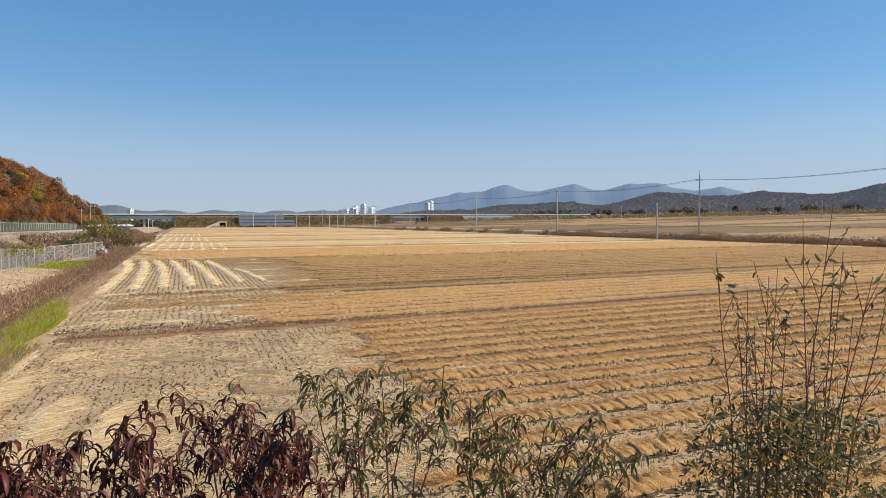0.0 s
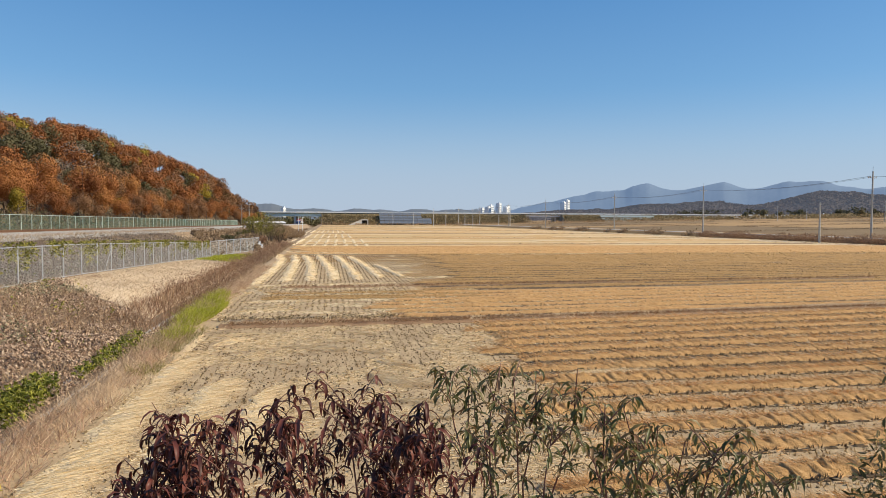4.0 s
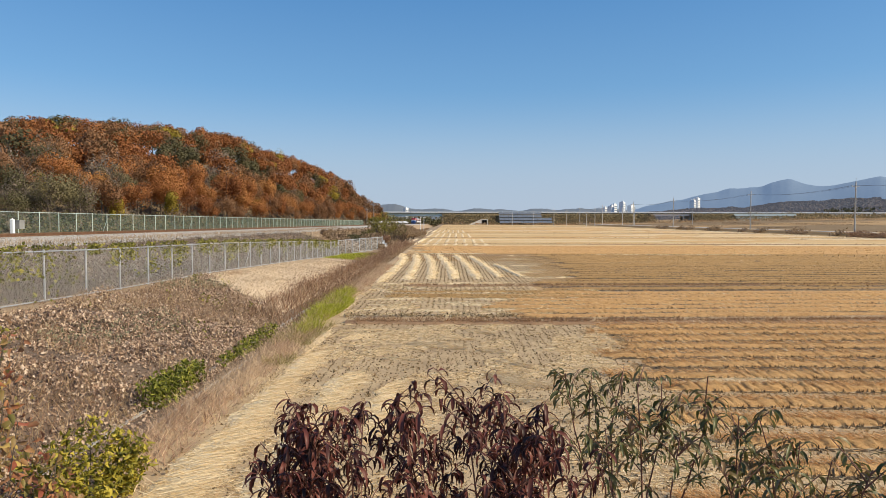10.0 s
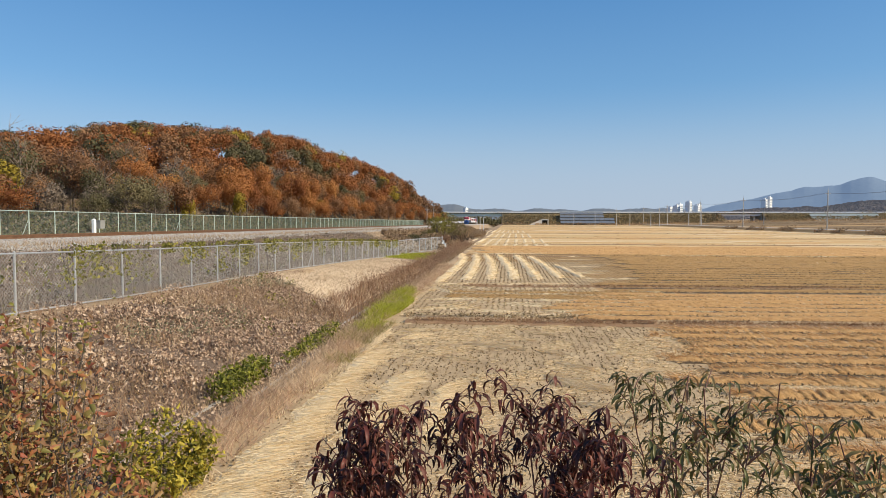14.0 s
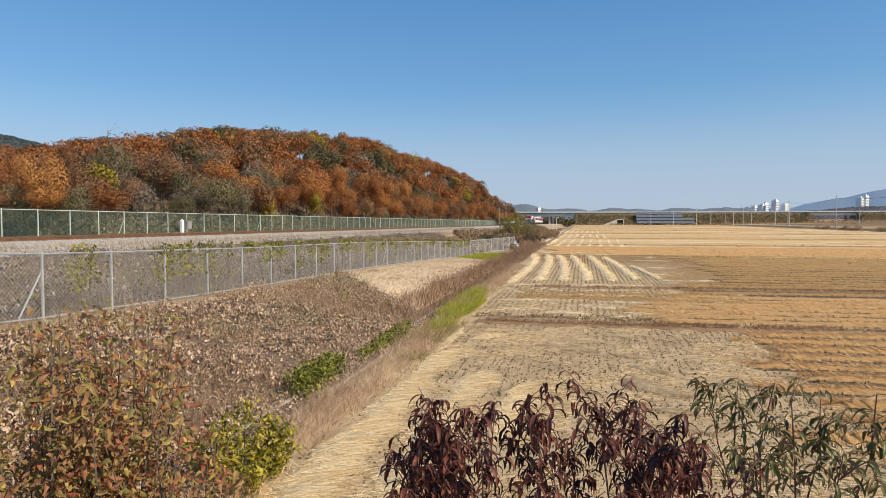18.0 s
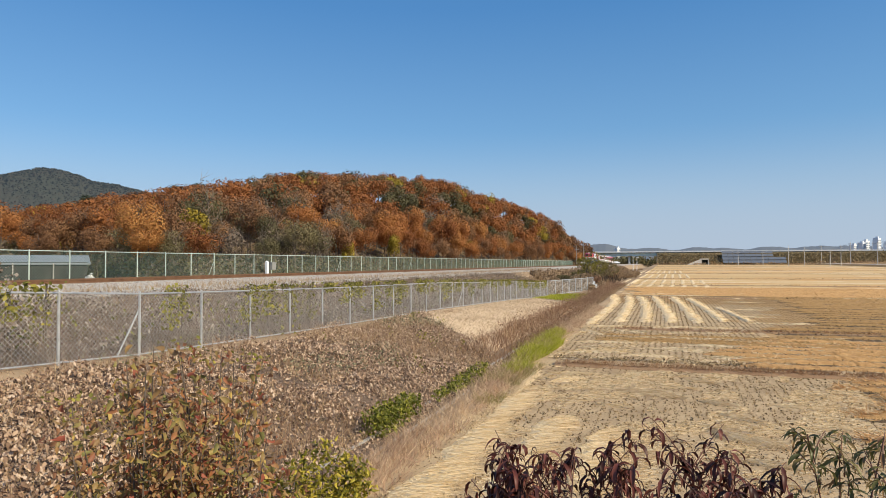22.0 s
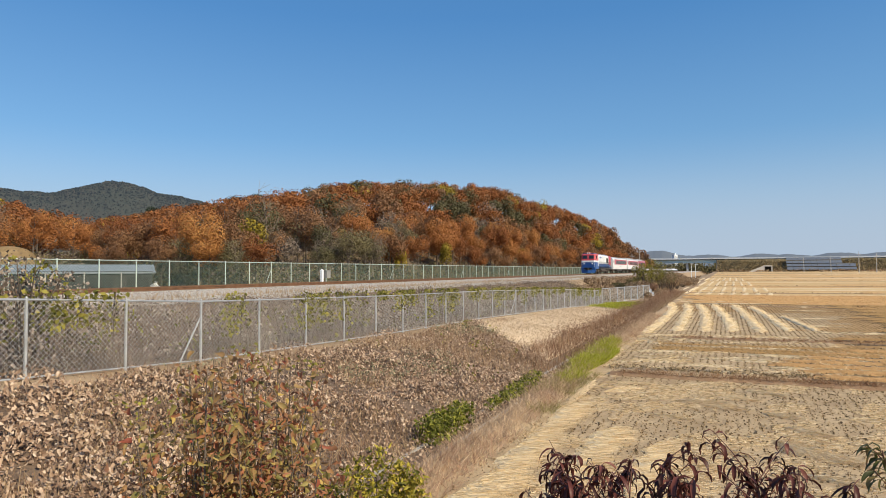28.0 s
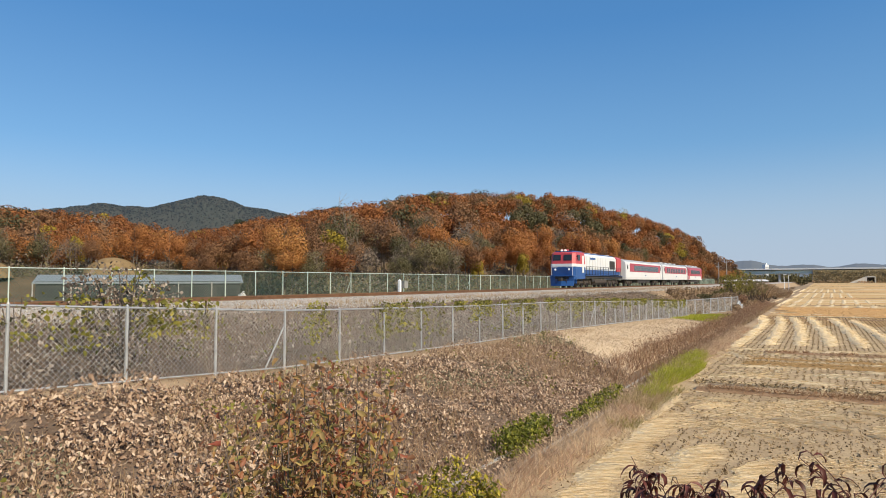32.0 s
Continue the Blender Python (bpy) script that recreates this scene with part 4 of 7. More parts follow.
LINE_Y = [58, 112, 171, 230, 309, 376, 452, 530]
line_z = []
for y in LINE_Y:
    electric_pole(ROAD_X, y, 13.5)
    line_z.append(float(ground_z(np.array([ROAD_X]), np.array([y]))[0]))
electric_pole(99.5, 117, 8.4, bare=True)
cable = thing("power_line", pose(0, 0, 0), "three thin sagging cables between the utility poles", "cable")
M["cable"] = material("black_cable", [(0.05, 0.05, 0.055), (0.07, 0.07, 0.075)], 1.0, 0.6)
for i in range(len(LINE_Y) - 1):
    for x in (-0.9, -0.45, 0.9):
        a, b = Vector((ROAD_X + x, LINE_Y[i], line_z[i] + 12.5)), Vector((ROAD_X + x, LINE_Y[i + 1], line_z[i + 1] + 12.5))
        pts = [a.lerp(b, t) - Vector((0, 0, 1.1 * 4 * t * (1 - t))) for t in np.linspace(0, 1, 9)]
        part("wire", Mesh().path(pts, 0.022, 0.022, 4), M["cable"], cable)
for a, d, h in ((-9.2, 455, 12), (-10.3, 470, 11.5), (-12.0, 440, 9.5), (-12.7, 455, 12.5), (-15.0, 450, 12.5), (-16.0, 430, 12), (-7.4, 480, 10), (-5.6, 500, 10), (-20.6, 420, 9), (-37.5, 520, 11), (-39.5, 560, 9), (-44.5, 420, 10), (-52.5, 480, 10), (7.3, 330, 10), (6.7, 345, 12.5)):
    electric_pole(-d * math.sin(radians(a)), d * math.cos(radians(a)), h)
for dx, h in ((-10.2, 5.4), (-9.0, 5.0)):
    p = thing("white_post", pose(dx, 236 + dx, float(ground_z(np.array([dx]), np.array([236.0]))[0])), "slim white lamp post at the paddy's edge", "post", "pair of white posts")
    part("shaft", Mesh().tube((0, 0, -0.3), (0, 0, h), 0.11, 0.08, 8), M["parapet"], p)
    part("lamp_head", Mesh().box((0.25, 0, h), (0.9, 0.2, 0.16), 0.05), M["parapet"], p)


def apartment(x, y, z0, w, d, h, floors, cols, rz):
    b = thing("apartment_tower", pose(x, y, z0, 0, 0, rz), "tall white apartment tower far across the plain", "apartment building", "apartment towers")
    part("wall", Mesh().box((0, 0, h / 2), (w, d, h), 0.3), M["block_wall"], b)
    part("roof", Mesh().box((0, 0, h + 0.6), (w * 0.96, d * 0.96, 1.2), 0.3).box((0.1 * w, 0, h + 2.8), (w * 0.3, d * 0.5, 3.6), 0.3), M["block_wall"], b)
    for i in range(cols):
        for k in range(floors):
            part("window", Mesh().box((-w / 2 + w * (i + 0.5) / cols, -d / 2 - 0.05, 3 + (h - 5) * (k + 0.5) / floors), (w / cols * 0.55, 0.2, (h - 5) / floors * 0.55)), M["block_window"], b)
    return b


for x, y, w, h, rz in ((440, 1760, 15, 50, 48), (455, 1790, 14, 55, 38), (468, 1750, 14, 60, 52), (481, 1800, 16, 54, 40), (494, 1770, 14, 50, 55), (505, 1795, 13, 53, 44), (430, 1790, 14, 46, 40)):
    apartment(x, y, 0, w, 12, h, 9, 3, rz)
apartment(665, 1770, 0, 14, 13, 66, 10, 3, 50)
apartment(682, 1785, 0, 14, 13, 72, 10, 3, 42)
apartment(-115, 1700, 0, 10, 10, 42, 6, 2, 45)


def long_shed(name, x, y, w, d, h, rz, roof, wall, label, n=6):
    z = float(ground_z(np.array([x]), np.array([y]))[0])
    s = thing(name, pose(x, y, z, 0, 0, rz), label, "shed")
    part("wall", Mesh().box((0, 0, h * 0.36), (w * 0.97, d * 0.94, h * 0.76), 0.05), wall, s)
    for sg in (-1, 1):
        part("roof", Mesh().add([(-w / 2, sg * d / 2, h * 0.7), (w / 2, sg * d / 2, h * 0.7), (w / 2, 0, h), (-w / 2, 0, h), (-w / 2, sg * d / 2, h * 0.7 - 0.15), (w / 2, sg * d / 2, h * 0.7 - 0.15), (w / 2, 0, h - 0.15), (-w / 2, 0, h - 0.15)], [(0, 1, 2, 3), (4, 7, 6, 5), (0, 4, 5, 1), (1, 5, 6, 2), (0, 3, 7, 4)]), roof, s, "sheet roof")
    for i in range(n):
        # no bay is cut: a black panel on the wall gives its inner shade
        part("opening", Mesh().box((-w / 2 + w * (i + 0.5) / n, -d * 0.47 - 0.02, h * 0.33), (w / n * 0.62, 0.06, h * 0.36)), M["asphalt"], s, "dark panel for the shade of an open bay")
        part("post", Mesh().box((-w / 2 + w * i / n + 0.1, -d * 0.5, h * 0.35), (0.12, 0.12, h * 0.7)), M["concrete"], s)
    return s


long_shed("farm_shed", -66.5, 46.0, 21.0, 6.0, 2.9, 52, M["metal_roof"], M["shed_dark"], "low farm shed with a blue-grey metal roof")
long_shed("warehouse", -40, 420, 26, 8, 2.9, 30, M["white_roof"], M["wall_grey"], "long white-roofed warehouse beside the railway")
long_shed("greenhouse", 655, 590, 34, 10, 5, -40, M["white_roof"], M["white_roof"], "long white greenhouse below the wooded hills")
long_shed("greenhouse", 560, 640, 22, 10, 4.5, -40, M["white_roof"], M["white_roof"], "long white greenhouse below the wooded hills")
long_shed("farmhouse", 470, 660, 12, 9, 6, -25, M["metal_roof"], M["white_roof"], "small pale farmhouse among trees", 3)
long_shed("farmhouse", 425, 690, 11, 9, 6, -15, M["metal_roof"], M["white_roof"], "small pale farmhouse among trees", 3)


def farm_road():
    ys = np.arange(20, 620, 8.0)
    v, f = [], []
    for y in ys:
        z = float(ground_z(np.array([109.5]), np.array([y]))[0]) + 0.1
        v += [(108.2, y, z - 0.3), (108.2, y, z), (112.0, y, z), (112.0, y, z - 0.3)]
    for j in range(len(ys) - 1):
        f += [(j * 4 + i, (j + 1) * 4 + i, (j + 1) * 4 + i + 1, j * 4 + i + 1) for i in range(3)]
    part("farm_road", raw("farm_road", v, f), M["pale_concrete"], None, "pale concrete farm road on a low bank", kind="structure")["category"] = "road"


farm_road()


def brush_strip(xs, ys, n, h, size, mat, label, gap=-2.0, cat="brush"):
    x, y = rng.uniform(*xs, n), rng.uniform(*ys, n)
    k = rough(x * 0.2, y, 7.0) > gap
    x, y = x[k], y[k]
    n = len(x)
    z = ground_z(x, y) + h * rng.random(n) * (0.55 + 0.45 * rough(x, y, 5.0))
    v, f = leaves(np.stack([x, y, z], 1), rng.normal(size=(n, 3)) + np.array([0, 0, 0.9]), size * rng.uniform(0.6, 1.5, n), 0.45)
    return soup("brush", v, f, mat, label, cat)


brush_strip((102.6, 105.8), (58, 168), 24000, 1.5, 0.3, M["red_weed"], "red-brown brush along the bank of the farm road", -1.2)
brush_strip((103.0, 106.0), (172, 330), 5000, 1.5, 0.6, M["brush"], "brown brush along the bank of the farm road", 0.1)
for y0, x1 in ((180, 560), (250, 640), (330, 700), (420, 760), (500, 800)):
    brush_strip((118, x1), (y0 - 1.2, y0 + 1.2), int((x1 - 118) * 11), 0.35, 0.45, M["brush"], "dry brush on the terrace edges", -0.5)
for x0 in (170, 290, 430):
    brush_strip((x0 - 1, x0 + 1), (40, 560), 4000, 0.3, 0.45, M["brush"], "dry brush on the terrace edges", -0.3)
brush_strip((-20, 330), (548, 556), 3000, 2.0, 1.3, M["brush"], "scrub at the foot of the embankment", 0.1)
brush_strip((-95, -4), (592, 640), 5000, 9.0, 2.2, M["olive"], "dark scrub seen below the highway bridge", -2.0)
brush_strip((-6, 176), (556, 567), 5000, 4.0, 1.6, M["brush"], "scrub on the embankment", -0.3)
for x0, x1, n in ((-6, 178, 9000), (212, 330, 5000), (520, 980, 6000)):
    x, q = rng.uniform(x0, x1, n), rng.random(n)
    g = paddy(x, x * 0 + HY)
    y = HY - 22.4 + 13.4 * q
    z = g + (DECK - g) * np.interp(q, [0, 0.9, 1], [0.0, 0.62, 0.8]) + rng.random(n) * (1.2 + 1.0 * rough(x, y, 9.0))
    v, f = leaves(np.stack([x, y, z], 1), rng.normal(size=(n, 3)) + np.array([0, -0.3, 0.8]), 1.3 * rng.uniform(0.5, 1.3, n), 0.6)
    soup("embankment_scrub", v, f, M["slope_scrub"], "olive-brown scrub growing on the highway embankment", "brush")
brush_strip((20, 320), (520, 530), 2600, 1.2, 1.2, M["dry_grass"], "withered grass before the embankment", -0.2)
n = 14000
a, d = rng.uniform(-62, -24, n), rng.uniform(600, 780, n)
x, y = -d * np.sin(np.radians(a)), d * np.cos(np.radians(a))
k = rough(x, y, 60.0) > -0.2
x, y = x[k], y[k]
v, f = leaves(np.stack([x, y, ground_z(x, y) + 2.6 * rng.random(len(x))], 1), rng.normal(size=(len(x), 3)) + np.array([0, 0, 0.9]), 2.0 * rng.uniform(0.5, 1.4, len(x)), 0.6)
soup("far_scrub", v, f, M["slope_scrub"], "dark brown scrub and hedges below the far hills", "brush")
# low rust-brown wood where the railway runs out of sight, and tree belts before the far hills
for a, d, s in ((5.9, 400, 0.85), (6.3, 385, 1.15), (6.7, 392, 1.4), (7.1, 380, 1.45), (7.5, 396, 1.5), (7.9, 384, 1.4), (8.3, 372, 1.35), (8.7, 366, 1.4), (9.2, 360, 1.5), (6.5, 420, 1.2)):
    x, y = -d * math.sin(radians(a)), d * math.cos(radians(a))
    z = float(ground_z(np.array([x]), np.array([y]))[0])
    t = thing("far_oak_tree", pose(x, y, z), "rust-brown tree of the low wood by the railway", "tree", "trees of the low wood")
    wood, (v, f) = tree_mesh(10 * s, 4.0 * s, M["rust"], 700, 0.8, False, 0.25)
    part("trunk", wood, M["bark"], t)
    soup("crown", v, f, M["rust"], "", "", "", t)
for mat, label, count in ((M["wood_far"], "brown trees in belts before the far hills", 90), (M["far_green"], "dark green trees in belts before the far hills", 60)):
    vs, fs, k = [], [], 0
    for _ in range(count):
        a, d = rng.uniform(-60, -27), rng.uniform(720, 1150)
        x, y = -d * math.sin(radians(a)), d * math.cos(radians(a))
        z = float(ground_z(np.array([x]), np.array([y]))[0])
        r = rng.uniform(5, 9)
        p, q = crown_points(130, r * 1.5, r * 0.7, 7)
        v, f = leaves(p + np.array([x, y, z + r * 0.6]), q + rng.normal(size=p.shape) * 0.6, rng.uniform(1.6, 3.2, 130), 0.9, 0.2)
        vs.append(v), fs.append(f + k)
        k += len(v)
    soup("tree_belt", np.concatenate(vs), np.concatenate(fs), mat, label, "woodland")
for a, d, s in ((-36.5, 640, 1.0), (-37.6, 650, 0.8), (-35.2, 640, 0.7), (-43, 620, 0.8), (-49.5, 640, 0.9), (-46.5, 700, 1.1)):
    x, y = -d * math.sin(radians(a)), d * math.cos(radians(a))
    z = float(ground_z(np.array([x]), np.array([y]))[0])
    t = thing("roadside_tree", pose(x, y, z), "dark rounded tree by the far farmhouses", "tree", "trees by the far farmhouses")
    wood, (v, f) = tree_mesh(9 * s, 4.2 * s, M["needle"], 500, 1.0, False, 0.2)
    part("trunk", wood, M["bark"], t)
    soup("crown", v, f, M["olive"], "", "", "", t)


# ------------------------------------------------------------------ harvested paddy
M["wet"] = material("dark_wet_soil", [(0.17, 0.135, 0.095), (0.25, 0.2, 0.14), (0.34, 0.27, 0.19)], 2.5, 0.9, 0.8)
M["crumb"] = material("soil_crumbs", [(0.18, 0.125, 0.068), (0.32, 0.23, 0.125), (0.47, 0.35, 0.2)], 2.0, 0.95, vary="island")
M["bund"] = material("bund_soil", [(0.22, 0.13, 0.075), (0.32, 0.2, 0.115), (0.4, 0.27, 0.16)], 1.5, 0.95, 0.8, 9)
M["bund_weed"] = material("bund_weeds", [(0.28, 0.15, 0.08), (0.42, 0.24, 0.13), (0.54, 0.34, 0.195)], 2.0, 0.85, vary="island", back_light=0.3)
# stubble tufts whose dark colour carries the shadow dots between clumps
M["dark_stub"] = material("shade_dark_stubble_feet", [(0.1, 0.068, 0.038), (0.18, 0.122, 0.068), (0.28, 0.195, 0.11)], 2.0, 0.9, vary="island", back_light=0.1)
# near-black strips laid before each straw row, painting the shade of the gap
M["gap_shade"] = material("row_gap_shade", [(0.06, 0.04, 0.022), (0.11, 0.074, 0.04), (0.18, 0.12, 0.065)], 4.0, 0.95, 0.9, 20)
M["brown_bed"] = material("brown_straw_mat", [(0.33, 0.19, 0.07), (0.47, 0.28, 0.11), (0.6, 0.38, 0.16)], 3.0, 0.9, 1.0, 30, stretch=(1, 3, 1))
M["brown_straw"] = material("brown_weathered_straw", [(0.36, 0.22, 0.085), (0.52, 0.335, 0.14), (0.68, 0.47, 0.22)], 2.0, 0.85, vary="island", back_light=0.15)
STRAW, GOLD, PALE_BEDS, GOLD_BEDS, DRY, RED, DARK = [], [], [], [], [], [], []


def join(name, pieces, mat, label, category):
    k, vs, fs = 0, [], []
    for v, f in pieces:
        v = v.copy()
        v[:, 1] += skew(v[:, 0], v[:, 1])
        vs.append(v), fs.append(np.asarray(f) + k)
        k += len(v)
    return soup(name, np.concatenate(vs), np.concatenate(fs), mat, label, category)


def tufts(store, xs, ys, jx, jy, per, h, thick, fringe=None):
    """Cut stubble on a planting grid."""
    X, Y = np.meshgrid(xs, ys)
    X, Y = X.ravel(), Y.ravel()
    k = rng.random(len(X)) < 0.88
    if fringe is not None:
        k &= fringe(X, Y)
    X, Y = X[k] + rng.normal(size=k.sum()) * jx, Y[k] + rng.normal(size=k.sum()) * jy
    X, Y = np.repeat(X, per), np.repeat(Y, per)
    n = len(X)
    X, Y = X + rng.normal(size=n) * min(0.03, 0.3 * h), Y + rng.normal(size=n) * min(0.03, 0.3 * h)
    p = np.stack([X, Y, ground_z(X, Y) - 0.01], 1)
    q = p + np.stack([rng.normal(size=n) * min(0.06, 0.3 * h), rng.normal(size=n) * min(0.06, 0.3 * h), h * rng.uniform(0.5, 1.2, n)], 1)
    store.append(blades(p, q, thick * rng.uniform(0.7, 1.4, n)))


def seen_to(y):
    return min(100.0, 9 + 1.75 * y)


def headland(y):
    """Where the rows across the field begin."""
    return 4.2 + 0.08 * y + 0.8 * math.sin(y * 1.7)


def swath(a, b, width, height, bow=0.0, per_m2=130, length=0.5, thick=0.014, store=None, to=None, loose=0.16, ends=0.9, lean=(0.0, 0.0), via=None):
    """A smooth mounded swath of straw, all lying one way, thinning to frayed ends; via bends it through further places."""
    beds, height = PALE_BEDS if store is None else store, height * 0.52
    a, b = np.array(a, float), np.array(b, float)
    d = b - a
    l = np.hypot(*d)
    u, w = d / l, np.array([-d[1], d[0]]) / l
    k = max(6, int(l / 0.16 if l < 8 else l / 0.3))
    t = np.linspace(0, 1, k)
    tp = np.clip(np.minimum(t, 1 - t) * l / ends, 0.0, 1) ** 0.6 * (0.85 + 0.3 * rough(t * l, t * 0 + a[0] * 7 + a[1], 1.1))
    X, Y = a[0] + d[0] * t, a[1] + d[1] * t
    if via:
        way = [tuple(a), *via, tuple(b)]
        at = np.linspace(0, 1, len(way))
        X, Y = (np.convolve(np.pad(np.interp(t, at, [q[i] for q in way]), k // 8, mode="edge"), np.ones(2 * (k // 8) + 1) / (2 * (k // 8) + 1), "valid") for i in (0, 1))
    o = bow * np.sin(t * math.pi) + 0.1 * width * rough(X * 2, Y * 2, 1.4)
    cols = []
    for s, e in ((-0.5, -0.1), (-0.36, 0.4), (-0.2, 0.78), (0.0, 1.0), (0.2, 0.78), (0.36, 0.4), (0.5, -0.1)):
        off = o + s * width * tp * (1 + 0.22 * rough(X + s * 5, Y + s, 0.6))
        x, y = X + w[0] * off, Y + w[1] * off
        cols.append(np.stack([x, y, ground_z(x, y) + height * e * tp * (0.85 + 0.4 * rough(x * 1.5, y * 1.5, 0.5))], 1))
    g = np.stack(cols, 1)
    i, j = np.meshgrid(np.arange(6), np.arange(k - 1))
    q0 = (j * 7 + i).ravel()
    beds.append((g.reshape(-1, 3), np.concatenate([np.stack([q0, q0 + 8, q0 + 1], 1), np.stack([q0, q0 + 7, q0 + 8], 1)])))
    n = int(l * width * per_m2)
    jj, ii = rng.uniform(0, k - 1.001, n), rng.uniform(0, 5.999, n)
    j0, i0 = jj.astype(int), ii.astype(int)
    fj, fi = (jj - j0)[:, None], (ii - i0)[:, None]
    p = (g[j0, i0] * (1 - fi) + g[j0, i0 + 1] * fi) * (1 - fj) + (g[j0 + 1, i0] * (1 - fi) + g[j0 + 1, i0 + 1] * fi) * fj
    p[:, 2] += 0.012
    across = (ii / 3 - 1)
    flat = np.stack([u[0] + w[0] * (lean[0] + 0.25 * across), u[1] + w[1] * (lean[0] + 0.25 * across), np.full(n, 0.03 + lean[1])], 1)
    q = unit(flat + rng.normal(size=(n, 3)) * np.array([loose, loose, 0.09]))
    (STRAW if to is None else to).append(blades(p, p + q * (length * rng.uniform(0.5, 1.2, n))[:, None], thick * rng.uniform(0.7, 1.3, n)))


STUB, DARK_STUB, BROWN, BROWN_BEDS, GAP_SHADE = [], [], [], [], []


def ridge_bed(beds, y, x0, x1, width, height, clump, seg, wander=0.05, jag=0.08, whole=1.0, gapped=0.2):
    """The body of a straw row: a ridge of heads, each leaning over the next; whole is the share of it that is there."""
    x = np.arange(x0, x1, seg)
    k = len(x)
    if k < 4:
        return
    off = wander * rough(x, x * 0 + y, 4.0)
    head = 1 - gapped + gapped * np.abs(np.sin(math.pi * (x + 0.3 * rough(x, x * 0 + y * 5, 1.7)) / clump)) ** 0.8
    head = head * (0.85 + 0.35 * rough(x, x * 0 + y * 2, 3.5)) * np.clip(np.minimum(x - x0, x1 - x) / 0.8, 0.1, 1)
    cols = []
    for q, e in ((-0.5, -0.15), (-0.3, 0.72), (-0.02, 1.0), (0.28, 0.6), (0.55, -0.1)):
        yy = y + off + q * width * (0.75 + 0.35 * head) + rng.normal(size=k) * 0.02
        xx = x - 0.8 * clump * max(e, 0) * head + rng.normal(size=k) * seg * 0.12
        cols.append(np.stack([xx, yy, ground_z(xx, yy) + height * e * head * (1 + jag * rng.normal(size=k))], 1))
    v = np.stack(cols, 1).reshape(-1, 3)
    i, j = np.meshgrid(np.arange(4), np.arange(k - 1))
    there = (rough(x * 3, x * 0 + y * 7, 1.6) + rng.normal(size=k) * 0.5)[: k - 1]
    q0 = (j * 5 + i)[there <= np.quantile(there, whole)].ravel()
    beds.append((v, np.concatenate([np.stack([q0, q0 + 6, q0 + 1], 1), np.stack([q0, q0 + 5, q0 + 6], 1)])))


def fur(store, y, x0, x1, per_m, length, thick, spread, lift=0.3, base=0.12, lean=-0.7):
    """Single straws combed over one way along a row."""
    n = int((x1 - x0) * per_m)
    x, oy = rng.uniform(x0, x1, n), np.clip(np.abs(rng.normal(size=n)) * 0.6 - 0.35, -1, 1) * spread
    yy = y + 0.06 * rough(x, x * 0 + y, 4.0)
    p = np.stack([x, yy + oy, ground_z(x, yy) + base * (1 - (oy / spread) ** 2) * rng.random(n)], 1)
    q = unit(np.stack([lean + rng.normal(size=n) * 0.35, 0.3 + rng.normal(size=n) * 0.2, lift + rng.normal(size=n) * 0.18], 1))
    store.append(blades(p, p + q * (length * rng.uniform(0.5, 1.15, n))[:, None], thick * rng.uniform(0.7, 1.3, n)))


# rows across the near paddy: combed golden straw in ridges, shade-dark cut stubble before each
for i, y in enumerate(np.arange(7.2, 26.8, 1.36)):
    x0 = headland(y) + rng.uniform(-0.4, 0.6)
    near = y < 17
    ridge_bed(GOLD_BEDS, y, x0 - 0.3, seen_to(y), 0.6, 0.17 if near else 0.14, 0.3, 0.06 if near else 0.08, jag=0.14, gapped=0.3)
    ridge_bed(GAP_SHADE, y - (0.4 if near else 0.48), x0 - 0.3, seen_to(y), 0.16 if near else 0.34, 0.02, 0.24, 0.08, whole=0.6 if near else 0.72)
    fur(GOLD, y, x0 - 0.4, seen_to(y), 300 if near else 90, 0.27, 0.011 if near else 0.018, 0.3, base=0.17)
    fur(STRAW, y + 0.05, x0 - 0.4, seen_to(y), 30 if near else 14, 0.28, 0.012 if near else 0.02, 0.24, base=0.2)
    if not near:
        fur(GOLD, y + 0.55, x0 - 0.2, seen_to(y), 16, 0.25, 0.022, 0.4, lift=0.1, base=0.03)
    tufts(DARK_STUB, np.arange(x0 - 0.6, seen_to(y), 0.24), np.array([y - 0.36]), 0.04, 0.02, 6, 0.1, 0.035)
    for k in (0.46, 0.72) if near else ():
        tufts(STUB, np.arange(x0 - 0.6, seen_to(y), 0.22), np.array([y + k]), 0.03, 0.025, 5, 0.1, 0.026)
    if i % 3 == 1 and y > 9:
        x = rng.uniform(6.0, 9.0)
        swath((x, y + 0.1), (x + rng.uniform(1.5, 3), y + 0.2), 0.35, 0.14)
# headland: dotted stubble lines along the field's edge, bare grey soil between
for store, cut in ((STUB, 0.6), (DARK_STUB, 0.75)):
    tufts(store, np.arange(-4.7, 6.6, 0.29), np.arange(6.5, 27, 0.16), 0.022, 0.04, 4, 0.05, 0.024, lambda x, y: (x < 4.3 + 0.08 * y) & (np.hypot(x * 0.55, y) > 7) & (rng.random(len(x)) < cut))
